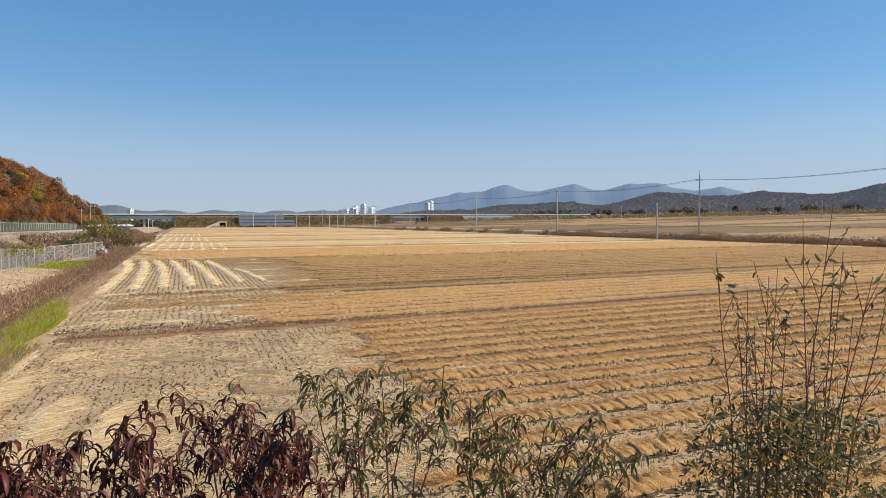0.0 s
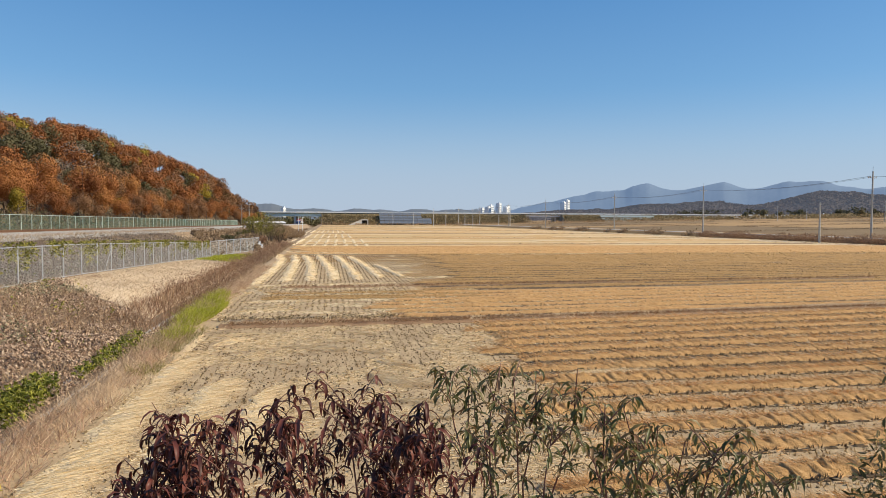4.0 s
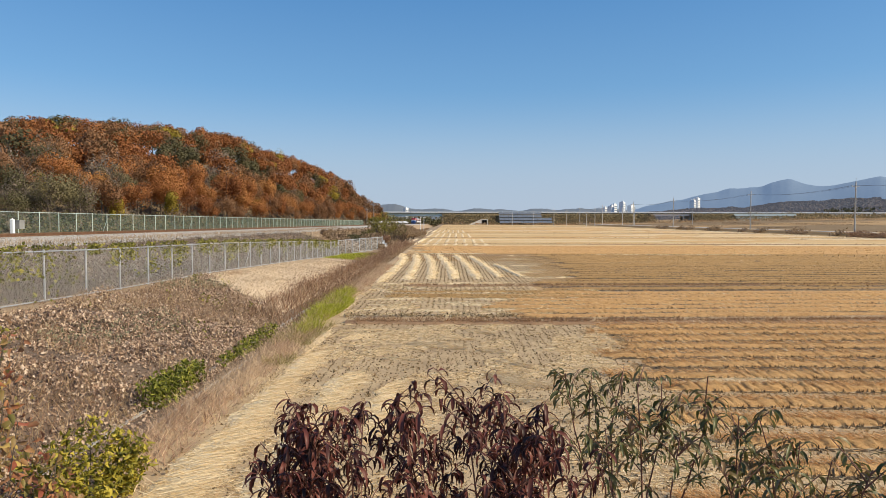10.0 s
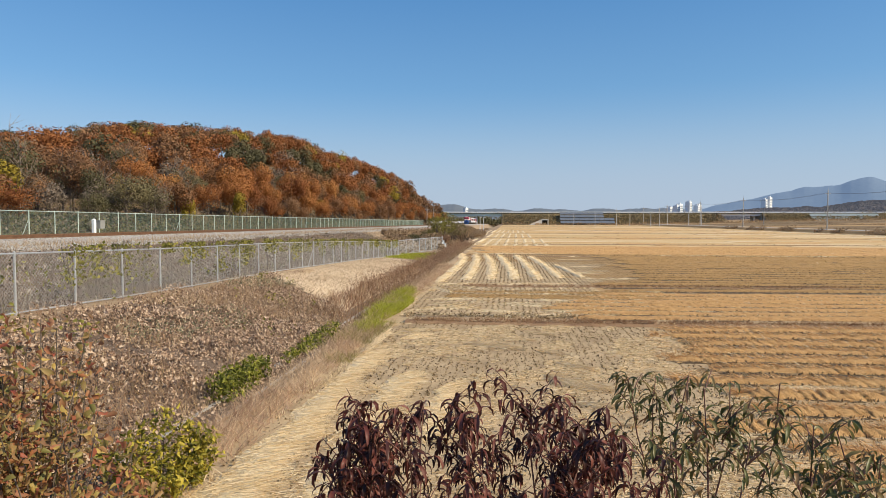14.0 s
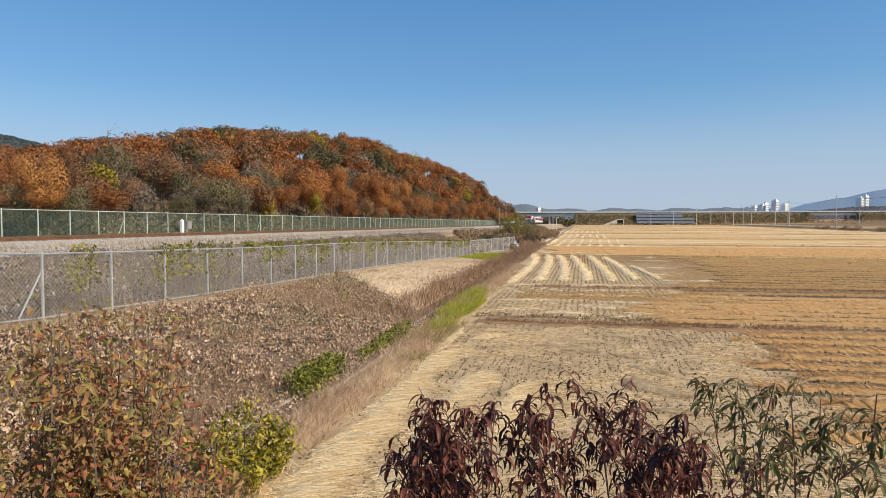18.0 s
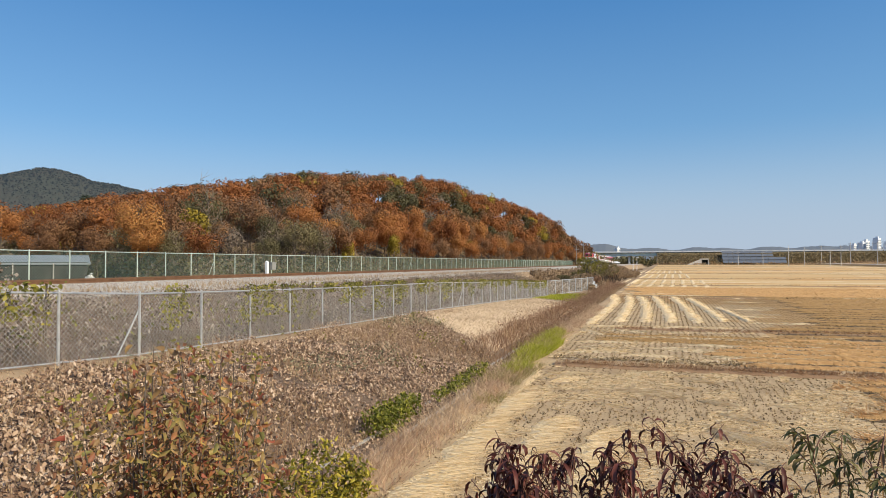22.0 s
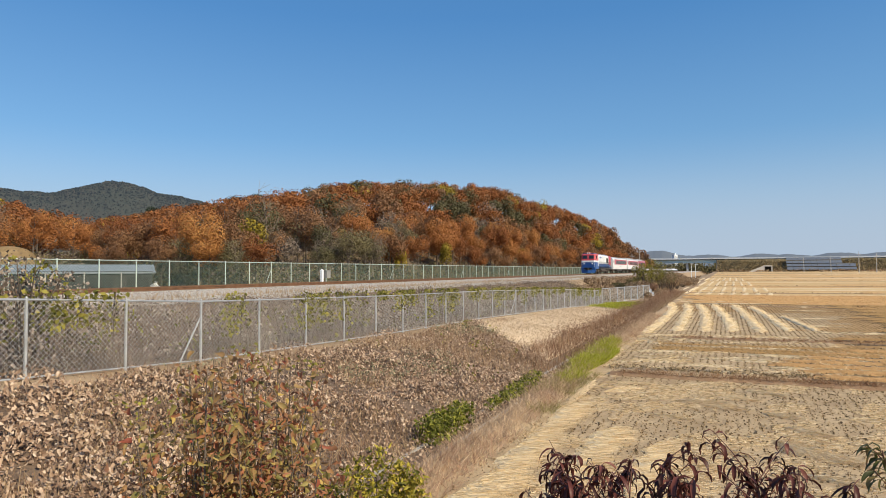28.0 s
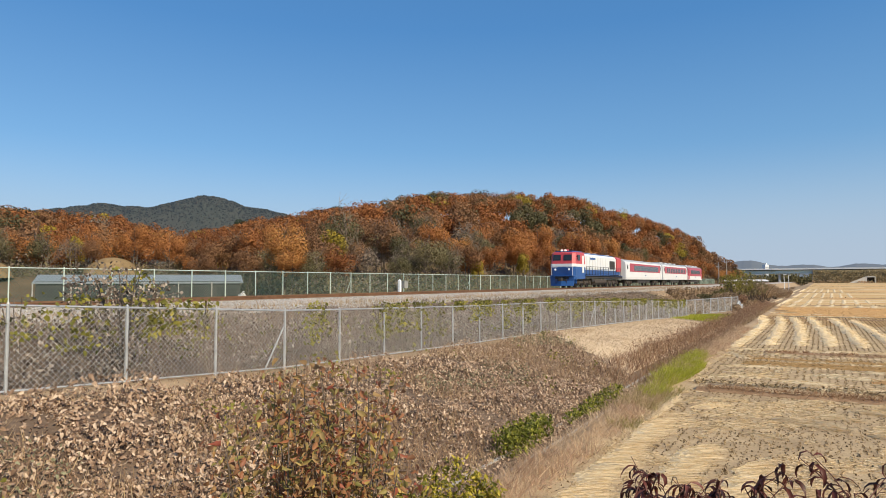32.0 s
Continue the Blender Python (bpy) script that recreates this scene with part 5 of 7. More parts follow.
# swaths of pale straw left on the headland, those along the edge with the straw lying across
for x0, y0, x1, y1, w, h, bow, cross in (
    (-4.35, 7.5, -4.3, 13.6, 1.0, 0.17, 0.1, 1), (-4.45, 13.2, -4.4, 21.0, 0.8, 0.15, 0.05, 1), (-4.75, 20.4, -4.8, 25.6, 0.4, 0.1, 0.0, 0), (-2.95, 9.5, -2.85, 18.3, 0.85, 0.15, 0.08, 1),
    (-1.7, 12.4, -1.55, 17.2, 0.75, 0.12, 0.05, 1), (-1.15, 15.3, -0.2, 15.1, 0.6, 0.14, 0.1, 0), (-4.0, 23.2, -2.9, 24.1, 0.6, 0.12, 0.0, 0), (-1.6, 22.6, 0.4, 21.8, 0.8, 0.2, 0.1, 0),
    (-0.9, 23.7, 0.8, 23.4, 0.5, 0.13, 0.0, 0), (0.5, 25.2, 1.6, 24.6, 0.4, 0.14, 0.0, 0), (0.9, 21.5, 1.9, 20.9, 0.7, 0.22, 0.1, 0), (1.4, 20.0, 2.4, 19.0, 0.5, 0.16, 0.0, 0), (1.0, 18.3, 2.8, 16.7, 0.9, 0.24, -0.2, 0),
    (1.4, 15.5, 2.5, 15.2, 0.55, 0.2, 0.0, 0), (1.4, 14.2, 2.7, 13.9, 0.5, 0.16, 0.05, 0), (-4.4, 25.1, -2.6, 25.3, 0.45, 0.1, 0.0, 0), (-0.5, 17.0, 0.4, 16.6, 0.4, 0.1, 0.0, 0), (2.8, 21.6, 4.4, 21.3, 0.4, 0.14, 0.0, 0),
    (3.6, 19.2, 5.0, 19.0, 0.4, 0.13, 0.0, 0), (6.2, 17.2, 9.3, 17.4, 0.4, 0.13, 0.0, 0), (-2.2, 20.2, -1.2, 19.9, 0.4, 0.08, 0.0, 0), (3.4, 12.6, 5.0, 12.4, 0.5, 0.14, 0.0, 0), (0.2, 12.4, 1.6, 12.0, 0.5, 0.12, 0.0, 0),
    (4.2, 10.6, 5.8, 10.4, 0.5, 0.14, 0.0, 0), (-1.4, 10.4, 0.0, 10.2, 0.5, 0.12, 0.0, 0)):
    swath((x0, y0), (x1, y1), w * 1.2, h * 1.3, bow, 380, 0.5 if cross else 0.45, 0.009, loose=0.34 if cross else 0.2, lean=((-1.9 + rng.normal() * 0.3) if cross else rng.normal() * 0.15, 0.02))


# loose bits of straw trodden flat, in drifts
def flat_bits(n, x0, x1, y0, y1, l, w, cut, store):
    x, y = rng.uniform(x0, x1, n), rng.uniform(y0, y1, n)
    k = (x < 9 + 1.75 * y) & (np.hypot(x * 0.55, y) > 6.5) & (rough(x, y, 2.4) + 0.6 * rough(x, y + 5, 0.7) > cut)
    x, y = x[k], y[k]
    p = np.stack([x, y, ground_z(x, y) + 0.012 + 0.02 * rng.random(len(x))], 1)
    d = rng.normal(size=p.shape) * np.array([0.5, 0.25, 0.06]) + np.array([0.6, 0.15, 0])
    store.append(blades(p, p + unit(d) * (l * rng.uniform(0.5, 1.3, len(x)))[:, None], w * rng.uniform(0.7, 1.3, len(x))))


flat_bits(100000, -4.9, 6.0, 6.5, 27, 0.24, 0.012, 0.12, STRAW)
flat_bits(22000, 5, 46, 7, 27, 0.26, 0.02, -0.3, GOLD)
flat_bits(9000, -5, 9, 28, 42, 0.3, 0.03, 0.1, STRAW)
# beyond the low bund: a paler belt of close straw rows
for y in np.arange(28.6, 38.6, 1.45):
    x0 = float(np.interp(y, [28, 32, 39], [3.4, 1.5, 6.0])) + 0.8 * math.sin(y * 2.1)
    ridge_bed(GOLD_BEDS, y, x0, seen_to(y), 0.85, 0.15, 0.3, 0.1)
    ridge_bed(GAP_SHADE, y - 0.7, x0, seen_to(y), 0.5, 0.02, 0.3, 0.1, whole=0.6)
    fur(GOLD, y + 0.05, x0, seen_to(y), 16, 0.26, 0.026, 0.28, base=0.12)
    fur(STRAW, y + 0.12, x0, seen_to(y), 12, 0.26, 0.024, 0.28, base=0.13)
    tufts(DARK_STUB, np.arange(x0 - 0.5, seen_to(y), 0.3), np.array([y - 0.42]), 0.06, 0.02, 4, 0.09, 0.035)
for store in (STUB, DARK_STUB):
    tufts(store, np.arange(-4.7, 5, 0.3), np.arange(29.5, 42, 0.32), 0.04, 0.05, 4, 0.08, 0.026)
for x0, y0, x1, y1, w in ((-4.4, 30.6, -1.6, 31.2, 1.0), (-1.9, 30.0, 0.2, 30.3, 0.7), (-4.2, 32.4, -2.4, 32.0, 0.7), (-1.2, 32.6, 2.2, 32.2, 0.8), (0.8, 34.6, 3.6, 34.3, 0.6), (-4.6, 34.2, -1.4, 34.6, 0.5), (1.4, 30.6, 4.0, 30.4, 0.6), (2.6, 36.4, 6.5, 36.2, 0.6), (-4.9, 41.0, -3.4, 37.6, 0.9), (-3.6, 40.6, -1.0, 39.6, 0.7), (-4.8, 42.4, -1.6, 43.0, 0.8), (-1.4, 43.0, 4.2, 43.6, 0.7)):
    swath((x0, y0), (x1, y1), w, 0.17, 0, 70, 0.45, 0.024)
# the brown strip of rutted stubble before the windrows
for y in (35.6, 36.4, 38.2):
    ridge_bed(BROWN_BEDS, y, -3.6, 9.0, 0.6, 0.1, 0.3, 0.12)
    fur(BROWN, y, -3.6, 9.0, 40, 0.2, 0.03, 0.35)
# windrows along the edge of the middle paddy, turning in at their far ends
for x0, xm, xn, x1, y0, y1, w in ((-4.9, -4.75, -4.85, -6.0, 42.6, 80.0, 1.0), (-3.05, -3.2, -3.45, -4.4, 44.6, 80.0, 1.0), (-1.35, -1.5, -2.1, -3.0, 45.0, 79.6, 0.98), (0.35, 0.1, -0.7, -1.5, 45.2, 80.0, 0.98), (2.05, 1.75, 1.25, 0.6, 45.4, 79.0, 0.95), (3.75, 3.45, 2.9, 2.2, 47.0, 76.0, 0.85), (5.4, 5.1, 4.7, 4.2, 48.0, 62.0, 0.6)):
    swath((x0, y0), (x1, y1), w, 0.3, 0.0, 26, 0.5, 0.03, ends=1.6, lean=(-1.2, 0.03), via=[(xm, y0 + 0.3 * (y1 - y0)), (xn, y0 + 0.68 * (y1 - y0))])
for x0, x1, y, w in ((-4.5, 4.5, 81.5, 0.7), (-5.4, 9, 84.5, 0.6), (-6, 6, 88.0, 0.6), (2, 14, 76.0, 0.6), (5.0, 9.0, 47.5, 0.8), (4.6, 7.5, 52.5, 0.7), (5, 8, 60, 0.7), (5, 9, 70, 0.7), (17, 40, 79, 0.7), (30, 62, 86, 0.7)):
    swath((x0, y), (x1, y + rng.uniform(-0.3, 0.3)), w, 0.15, 0, 30, 0.45, 0.04)
for store in (STUB, DARK_STUB):
    tufts(store, np.arange(-5.0, 13, 0.29), np.arange(43.5, 80, 0.42), 0.02, 0.06, 3, 0.085, 0.035)
# faint straw lines along the edge of the paddies beyond
for y0, y1, n, x0, w, gap_m in ((106, 118, 9, -7.9, 0.9, 1.75), (120, 146, 9, -7.6, 0.75, 1.75), (154, 200, 8, -7.2, 0.7, 1.75), (207, 262, 8, -7.6, 0.7, 1.75)):
    for i in range(n):
        x = x0 + gap_m * i
        swath((x, y0 + rng.uniform(0, 1.5)), (x + 0.5, y1 - i * 0.3 + rng.uniform(-1, 1)), w, 0.14, 0, 4, 0.5, 0.06, ends=1.5)
# rows across the middle and far paddies
y = 39.8
while y < 104:
    x0 = float(np.interp(y, [39, 44, 50, 66, 80, 81, 104], [4.0, 6.5, 9.5, 10, 9, -4, -5])) + rng.uniform(-1, 1.5)
    x1 = min(100, seen_to(y))
    beds, hairs = (BROWN_BEDS, BROWN) if y < 80 else (GOLD_BEDS, GOLD)
    ridge_bed(beds, y, x0, x1, 1.0, 0.13, 0.4, 0.16 if y < 60 else 0.3)
    ridge_bed(GAP_SHADE, y - 0.95, x0, x1, 0.95, 0.012, 0.4, 0.16 if y < 60 else 0.3, whole=0.92)
    fur(hairs, y + 0.1, x0, x1, 6 if y < 60 else 3, 0.3, 0.04 if y < 60 else 0.07, 0.3, base=0.12)
    fur(STRAW, y + 0.2, x0, x1, 1.5, 0.32, 0.05, 0.4, lift=0.1, base=0.04)
    if y < 60:
        tufts(DARK_STUB, np.arange(x0, x1, 0.36), np.array([y - 0.62]), 0.06, 0.03, 3, 0.1, 0.06)
    y += 2.0
# the pale close-cut paddies further out, in long low lines
while y < 400:
    n_line = int(3 + (y - 100) * 0.02)
    x0 = rng.uniform(-5, 80, n_line)
    for x in x0:
        ridge_bed(PALE_BEDS if rng.random() < 0.25 else GOLD_BEDS, y + rng.uniform(-1, 1), x, min(101.0, x + rng.uniform(10, 50)), 0.7 + y * 0.003, 0.07, 3.0, 1.3)
    y += 4.0 + (y - 100) * 0.04
# pale straw swept along the field's far edge
for _ in range(120):
    y, x = rng.uniform(70, 135), rng.uniform(95, 102)
    swath((x, y), (x + rng.uniform(-1, 1), y + rng.uniform(3, 9)), 1.7, 0.2, 0, 4, 0.5, 0.1)
for _ in range(36):
    y = rng.uniform(140, 270)
    swath((rng.uniform(95, 102), y), (rng.uniform(96, 102), y + rng.uniform(6, 16)), 2.0, 0.2, 0, 2, 0.6, 0.2)


# low bund with withered grass, and the churned wet strip beside it
def bund_at(y0, x0, x1, w, h, per_m, thick, store, hh=0.28):
    n = int((x1 - x0) * per_m)
    x = rng.uniform(x0, x1, n)
    y = y0 + rng.normal(size=n) * w * 0.35 + 0.12 * rough(x, x * 0, 5)
    p = np.stack([x, y, ground_z(x, y) + h * np.exp(-(((y - y0) / w) ** 2))], 1)
    q = p + np.stack([rng.normal(size=n) * 0.1, rng.normal(size=n) * 0.1 - 0.05, hh * rng.uniform(0.3, 1.1, n)], 1)
    store.append(blades(p, q, thick * rng.uniform(0.6, 1.4, n)))
    k = int((x1 - x0) / 0.5) + 1
    X = np.linspace(x0, x1, k)
    vs = []
    for s, e in ((-1, -0.04), (-0.4, 0.8), (0.1, 1.0), (0.5, 0.7), (1, -0.04)):
        yy = y0 + s * w + 0.12 * rough(X, X * 0, 5)
        vs.append(np.stack([X, yy, ground_z(X, yy) + h * e * (0.85 + 0.3 * rough(X, yy + 9, 0.8))], 1))
    v = np.stack(vs, 1).reshape(-1, 3)
    i, j = np.meshgrid(np.arange(4), np.arange(k - 1))
    q0 = (j * 5 + i).ravel()
    BUNDS.append((v, np.concatenate([np.stack([q0, q0 + 6, q0 + 1], 1), np.stack([q0, q0 + 5, q0 + 6], 1)])))


BUNDS = []
bund_at(27.15, -4.4, 62, 0.3, 0.13, 40, 0.02, DRY, 0.18)
bund_at(27.2, -4.0, 62, 0.26, 0.12, 150, 0.02, RED, 0.22)
bund_at(41.5, -3.0, 80, 0.3, 0.08, 12, 0.03, DRY, 0.16)
bund_at(41.5, -3.0, 80, 0.25, 0.08, 40, 0.04, RED, 0.2)
for y0, x1 in ((76, 100), (113, 100), (152, 100), (205, 100), (262, 100), (330, 100), (410, 102), (490, 102)):
    bund_at(y0, -6.5, x1, 0.4, 0.1, 3, 0.14, DRY, 0.25)
# churned dark mud beside the near bund
MUD = []
for x0, x1, y, w in ((-4.8, -1.2, 28.35, 0.9), (-2.0, 1.6, 28.7, 0.7), (0.4, 3.6, 28.5, 0.5)):
    swath((x0, y), (x1, y + 0.15), w, 0.05, 0.1, 6, 0.3, 0.02, store=MUD)
clod_n = 700
cx = rng.uniform(-4.7, 3.4, clod_n)
cy = 28.1 + rng.random(clod_n) ** 1.4 * 1.0 + 0.15 * np.sin(cx * 3)
cp = np.stack([cx, cy, ground_z(cx, cy) + 0.03], 1)
DARK.append(leaves(cp, rng.normal(size=(clod_n, 3)) * np.array([1, 1, 0.4]) + np.array([0, 0, 0.3]), rng.uniform(0.05, 0.12, clod_n), 1.0, 0.4))
# crumbs of dry soil between the stubble
crumb_n = 42000
cx = rng.uniform(-5.1, 36, crumb_n)
cy = 7 + 20 * rng.random(crumb_n) ** 1.2
k = (cx < 9 + 1.75 * cy) & (np.hypot(cx * 0.55, cy) > 6.8)
cx, cy = cx[k], cy[k]
crumb_n = len(cx)
CRUMB = [leaves(np.stack([cx, cy, ground_z(cx, cy) + 0.004], 1), rng.normal(size=(crumb_n, 3)) * np.array([1, 1, 0.25]) + np.array([0, 0, 0.25]), rng.uniform(0.03, 0.085, crumb_n), 1.0, 0.35)]
join("soil_crumbs", CRUMB, M["crumb"], "grey-brown crumbs of dry soil among the stubble", "soil")
join("mud_strip", MUD, M["wet"], "churned dark mud beside the bund", "soil")
join("pale_straw_beds", PALE_BEDS, M["pale_bed"], "flattened pale beds of cut rice straw", "straw")
join("golden_straw_beds", GOLD_BEDS, M["mat_straw"], "flattened golden beds of rice straw in rows", "straw")
join("pale_straw", STRAW, M["straw"], "pale loose rice straw lying in swaths and windrows", "straw")
join("golden_straw", GOLD, M["gold"], "golden brown rows of rice straw across the paddy", "straw")
join("dark_stubble", DARK_STUB, M["dark_stub"], "stubble feet coloured dark as shade between the straw rows", "stubble")
join("brown_straw_beds", BROWN_BEDS, M["brown_bed"], "flattened brown beds of rice straw in rows", "straw")
join("stubble_furrows", GAP_SHADE, M["gap_shade"], "dark strips laid as the shade between the straw rows", "stubble")
join("brown_straw", BROWN, M["brown_straw"], "brown weathered straw rows of the middle paddy", "straw")
join("rice_stubble", STUB, M["stubble"], "cut rice stubble in planted rows", "stubble")
join("paddy_bunds", BUNDS, M["bund"], "low earth bunds between the paddies", "bund")
join("bund_grass", DRY, M["dry_grass"], "withered grass on the low bunds", "grass")
join("bund_weeds", RED, M["bund_weed"], "red-brown weeds along the nearest bund", "weeds")
join("mud_clods", DARK, M["crumb"], "dark clods of mud beside the bund", "soil")


# ------------------------------------------------------------------ train
def paint(name, c, rough_=0.4, metal=0.0, glow=None, vary=0.12):
    lo, hi = tuple(a * (1 - vary) for a in c), tuple(min(1, a * (1 + vary)) for a in c)
    return material(name, [lo, c, hi], 0.7, rough_, metal=metal, alpha_glow=glow, spec=0.5)


T_BLUE = paint("blue_paint", (0.022, 0.09, 0.29))
T_WHITE = paint("white_paint", (0.72, 0.73, 0.74), vary=0.06)
T_RED = paint("red_paint", (0.5, 0.06, 0.07))
T_PINK = paint("crimson_paint", (0.4, 0.06, 0.09))
# coach glass lightened to grey-blue, a sky reflection put into the colour
T_PANE = paint("sky_toned_coach_glass", (0.1, 0.125, 0.15), 0.15)
T_GLASS = paint("dark_train_glass", (0.025, 0.03, 0.036), 0.12)
T_BLACK = paint("black_underframe", (0.035, 0.03, 0.027), 0.75)
T_BROWN = paint("brake_dust_bogie", (0.06, 0.046, 0.036), 0.8)
T_ROOF = paint("grey_roof", (0.42, 0.44, 0.47), 0.6)
T_LAMP = paint("lit_headlamp", (0.9, 0.9, 0.85), 0.2, glow=((1.0, 0.97, 0.88), 0.25))
T_STEEL = paint("handrail_white", (0.62, 0.62, 0.62), 0.4)
T_RAIL = paint("dark_handrail", (0.05, 0.055, 0.07), 0.5)


def bogie(parent, y, axles, wheelbase):
    b = part("bogie", Mesh().box((-1.02, y, 0.62), (0.14, wheelbase + 1.0, 0.3), 0.05).box((1.02, y, 0.62), (0.14, wheelbase + 1.0, 0.3), 0.05).box((0, y, 0.62), (2.0, 0.5, 0.3), 0.05), T_BROWN, parent, "rust-brown bogie frame")
    for i in range(axles):
        yy = y - wheelbase / 2 + wheelbase * i / (axles - 1)
        for x in (-0.76, 0.76):
            w = Mesh().tube((x - 0.07, yy, 0.46), (x + 0.07, yy, 0.46), 0.46, n=20)
            w.tube((x - 0.07 * (1 if x > 0 else -1), yy, 0.46), (x - 0.1 * (1 if x > 0 else -1), yy, 0.46), 0.5, n=20)
            part("wheel", w, T_BLACK, b)
        for x in (-1.13, 1.13):
            part("axle_box", Mesh().box((x, yy, 0.5), (0.16, 0.34, 0.34), 0.05).tube((x, yy - 0.35, 0.62), (x, yy - 0.35, 0.88), 0.09, n=8), T_BROWN, b)
    return b


def build_locomotive():
    loco = thing("locomotive", pose(RAIL_X, 600, RAIL_Z), "red, white and blue diesel locomotive hauling the train", "locomotive")
    L = 20.2
    part("frame", Mesh().box((0, L / 2 + 1.6, 1.2), (2.7, L - 4.2, 0.3), 0.1), T_BLACK, loco, "dark underframe sill")
    part("front_sill", Mesh().box((0, 2.0, 1.16), (2.86, 3.5, 0.4), 0.1), T_BLUE, loco, "blue front sill")
    # cab: widest part, sloping brow

    def cab_slice(z0, z1, mat, name, w=1.42, label=""):
        def edge(z):
            return np.interp(z, [1.35, 2.35, 2.62, 3.78, 3.92], [0.25, 0.1, 0.1, 0.42, 0.75])
        zs = sorted({z0, z1} | {z for z in (2.35, 2.62, 3.78) if z0 < z < z1})
        m = Mesh()
        vs, k = [], len(zs)
        for z in zs:
            e = float(edge(z))
            ww = w - 0.16 * max(0, (z - 2.9)) * 0.5
            vs += [(-ww + 0.3, e, z), (ww - 0.3, e, z), (ww, e + 0.35, z), (ww, 3.7, z), (-ww, 3.7, z), (-ww, e + 0.35, z)]
        fs = []
        for j in range(k - 1):
            fs += [(j * 6 + i, j * 6 + (i + 1) % 6, (j + 1) * 6 + (i + 1) % 6, (j + 1) * 6 + i) for i in range(6)]
        fs += [tuple(range(5, -1, -1)), tuple(range((k - 1) * 6, k * 6))]
        m.add(vs, fs)
        return part(name, m, mat, loco, label)

    cab_slice(1.35, 2.3, T_BLUE, "cab_lower", label="blue lower cab front")
    cab_slice(2.3, 2.62, T_WHITE, "cab_stripe", label="white band round the cab")
    cab = cab_slice(2.62, 3.92, T_RED, "cab_upper", label="red upper cab")
    part("cab_roof", Mesh().box((0, 2.2, 3.97), (2.3, 2.9, 0.14), 0.25), T_BLUE, loco, "blue cab roof")
    for x in (-0.62, 0.62):
        m = Mesh()
        m.add([(x - 0.46, 0.15, 2.98), (x + 0.46, 0.15, 2.98), (x + 0.42, 0.3, 3.62), (x - 0.42, 0.3, 3.62), (x - 0.46, 0.3, 2.98), (x + 0.46, 0.3, 2.98), (x + 0.42, 0.45, 3.62), (x - 0.42, 0.45, 3.62)], [(0, 1, 2, 3), (0, 4, 5, 1), (2, 6, 7, 3), (1, 5, 6, 2), (0, 3, 7, 4)])
        part("windscreen", m, T_GLASS, cab, "dark windscreen")
    for x in (-1.4, 1.4):
        part("cab_window", Mesh().box((x, 1.55, 3.3), (0.06, 0.8, 0.62), 0.02), T_GLASS, cab, "dark side window")
        part("cab_door", Mesh().box((x, 3.0, 2.6), (0.07, 0.62, 1.9), 0.02), T_WHITE, loco, "white cab door")
        part("mirror", Mesh().box((x * 1.12, 0.75, 3.3), (0.12, 0.08, 0.4), 0.02).tube((x, 0.8, 3.4), (x * 1.12, 0.76, 3.4), 0.02, n=5), T_BLACK, loco)
    for x, z in ((-0.2, 4.3), (0.2, 4.3)):
        part("headlamp", Mesh().tube((x, 0.62, z - 0.2), (x, 0.9, z - 0.2), 0.12, 0.12, 12), T_LAMP, loco, "lit round headlamp")
    part("lamp_housing", Mesh().box((0, 1.1, 4.08), (0.8, 0.6, 0.26), 0.1), T_RED, loco)
    for x in (-0.78, 0.78):
        part("marker_lamp", Mesh().tube((x, 0.1, 2.0), (x, 0.25, 2.0), 0.11, 0.12, 10), T_LAMP, loco, "lit marker lamp")
    part("front_platform", Mesh().box((0, 0.05, 1.3), (2.7, 0.5, 0.1), 0.05), T_BLUE, loco)
    part("plough", Mesh().prism([(-1.3, 0.25), (1.3, 0.25), (1.35, 1.15), (-1.35, 1.15)], 0.05, 0.25).add([(-1.3, 0.05, 0.22), (1.3, 0.05, 0.22), (0, -0.35, 0.2), (-1.3, 0.05, 0.75), (1.3, 0.05, 0.75), (0, -0.2, 0.75)], [(0, 2, 5, 3), (2, 1, 4, 5), (3, 5, 4)]), T_BLUE, loco, "blue snow plough")
    part("front_rail", Mesh().tube((-1.2, 0.0, 1.35), (-1.2, 0.0, 2.25), 0.025, n=5).tube((1.2, 0.0, 1.35), (1.2, 0.0, 2.25), 0.025, n=5).tube((-1.2, 0.0, 2.25), (-0.5, 0.0, 2.25), 0.025, n=5).tube((0.5, 0.0, 2.25), (1.2, 0.0, 2.25), 0.025, n=5), T_STEEL, loco, "white front handrail")
    part("front_grille", Mesh().box((0, 0.02, 1.12), (1.5, 0.12, 0.3), 0.03).box((0, -0.02, 0.78), (0.9, 0.14, 0.4), 0.03), T_BLACK, loco, "black coupler pocket")
    part("coupler", Mesh().box((0, -0.25, 0.92), (0.3, 0.7, 0.28), 0.06).box((0.05, -0.62, 0.92), (0.42, 0.2, 0.36), 0.06), T_BLACK, loco)
    for x in (-1.0, 1.0):
        part("brake_hose", Mesh().path([(x * 0.6, 0.0, 1.05), (x * 0.62, -0.18, 0.8), (x * 0.6, -0.15, 0.5)], 0.035, 0.035, 6), T_BLACK, loco)
        part("step", Mesh().box((x * 1.3, 0.55, 0.55), (0.3, 0.3, 0.05)).box((x * 1.3, 0.55, 0.9), (0.3, 0.3, 0.05)).box((x * 1.3, 0.7, 0.8), (0.3, 0.03, 0.7)), T_BLUE, loco)
    # long hood
    hood = [(-1.05, 1.95), (1.05, 1.95), (1.05, 3.6), (0.85, 3.85), (-0.85, 3.85), (-1.05, 3.6)]
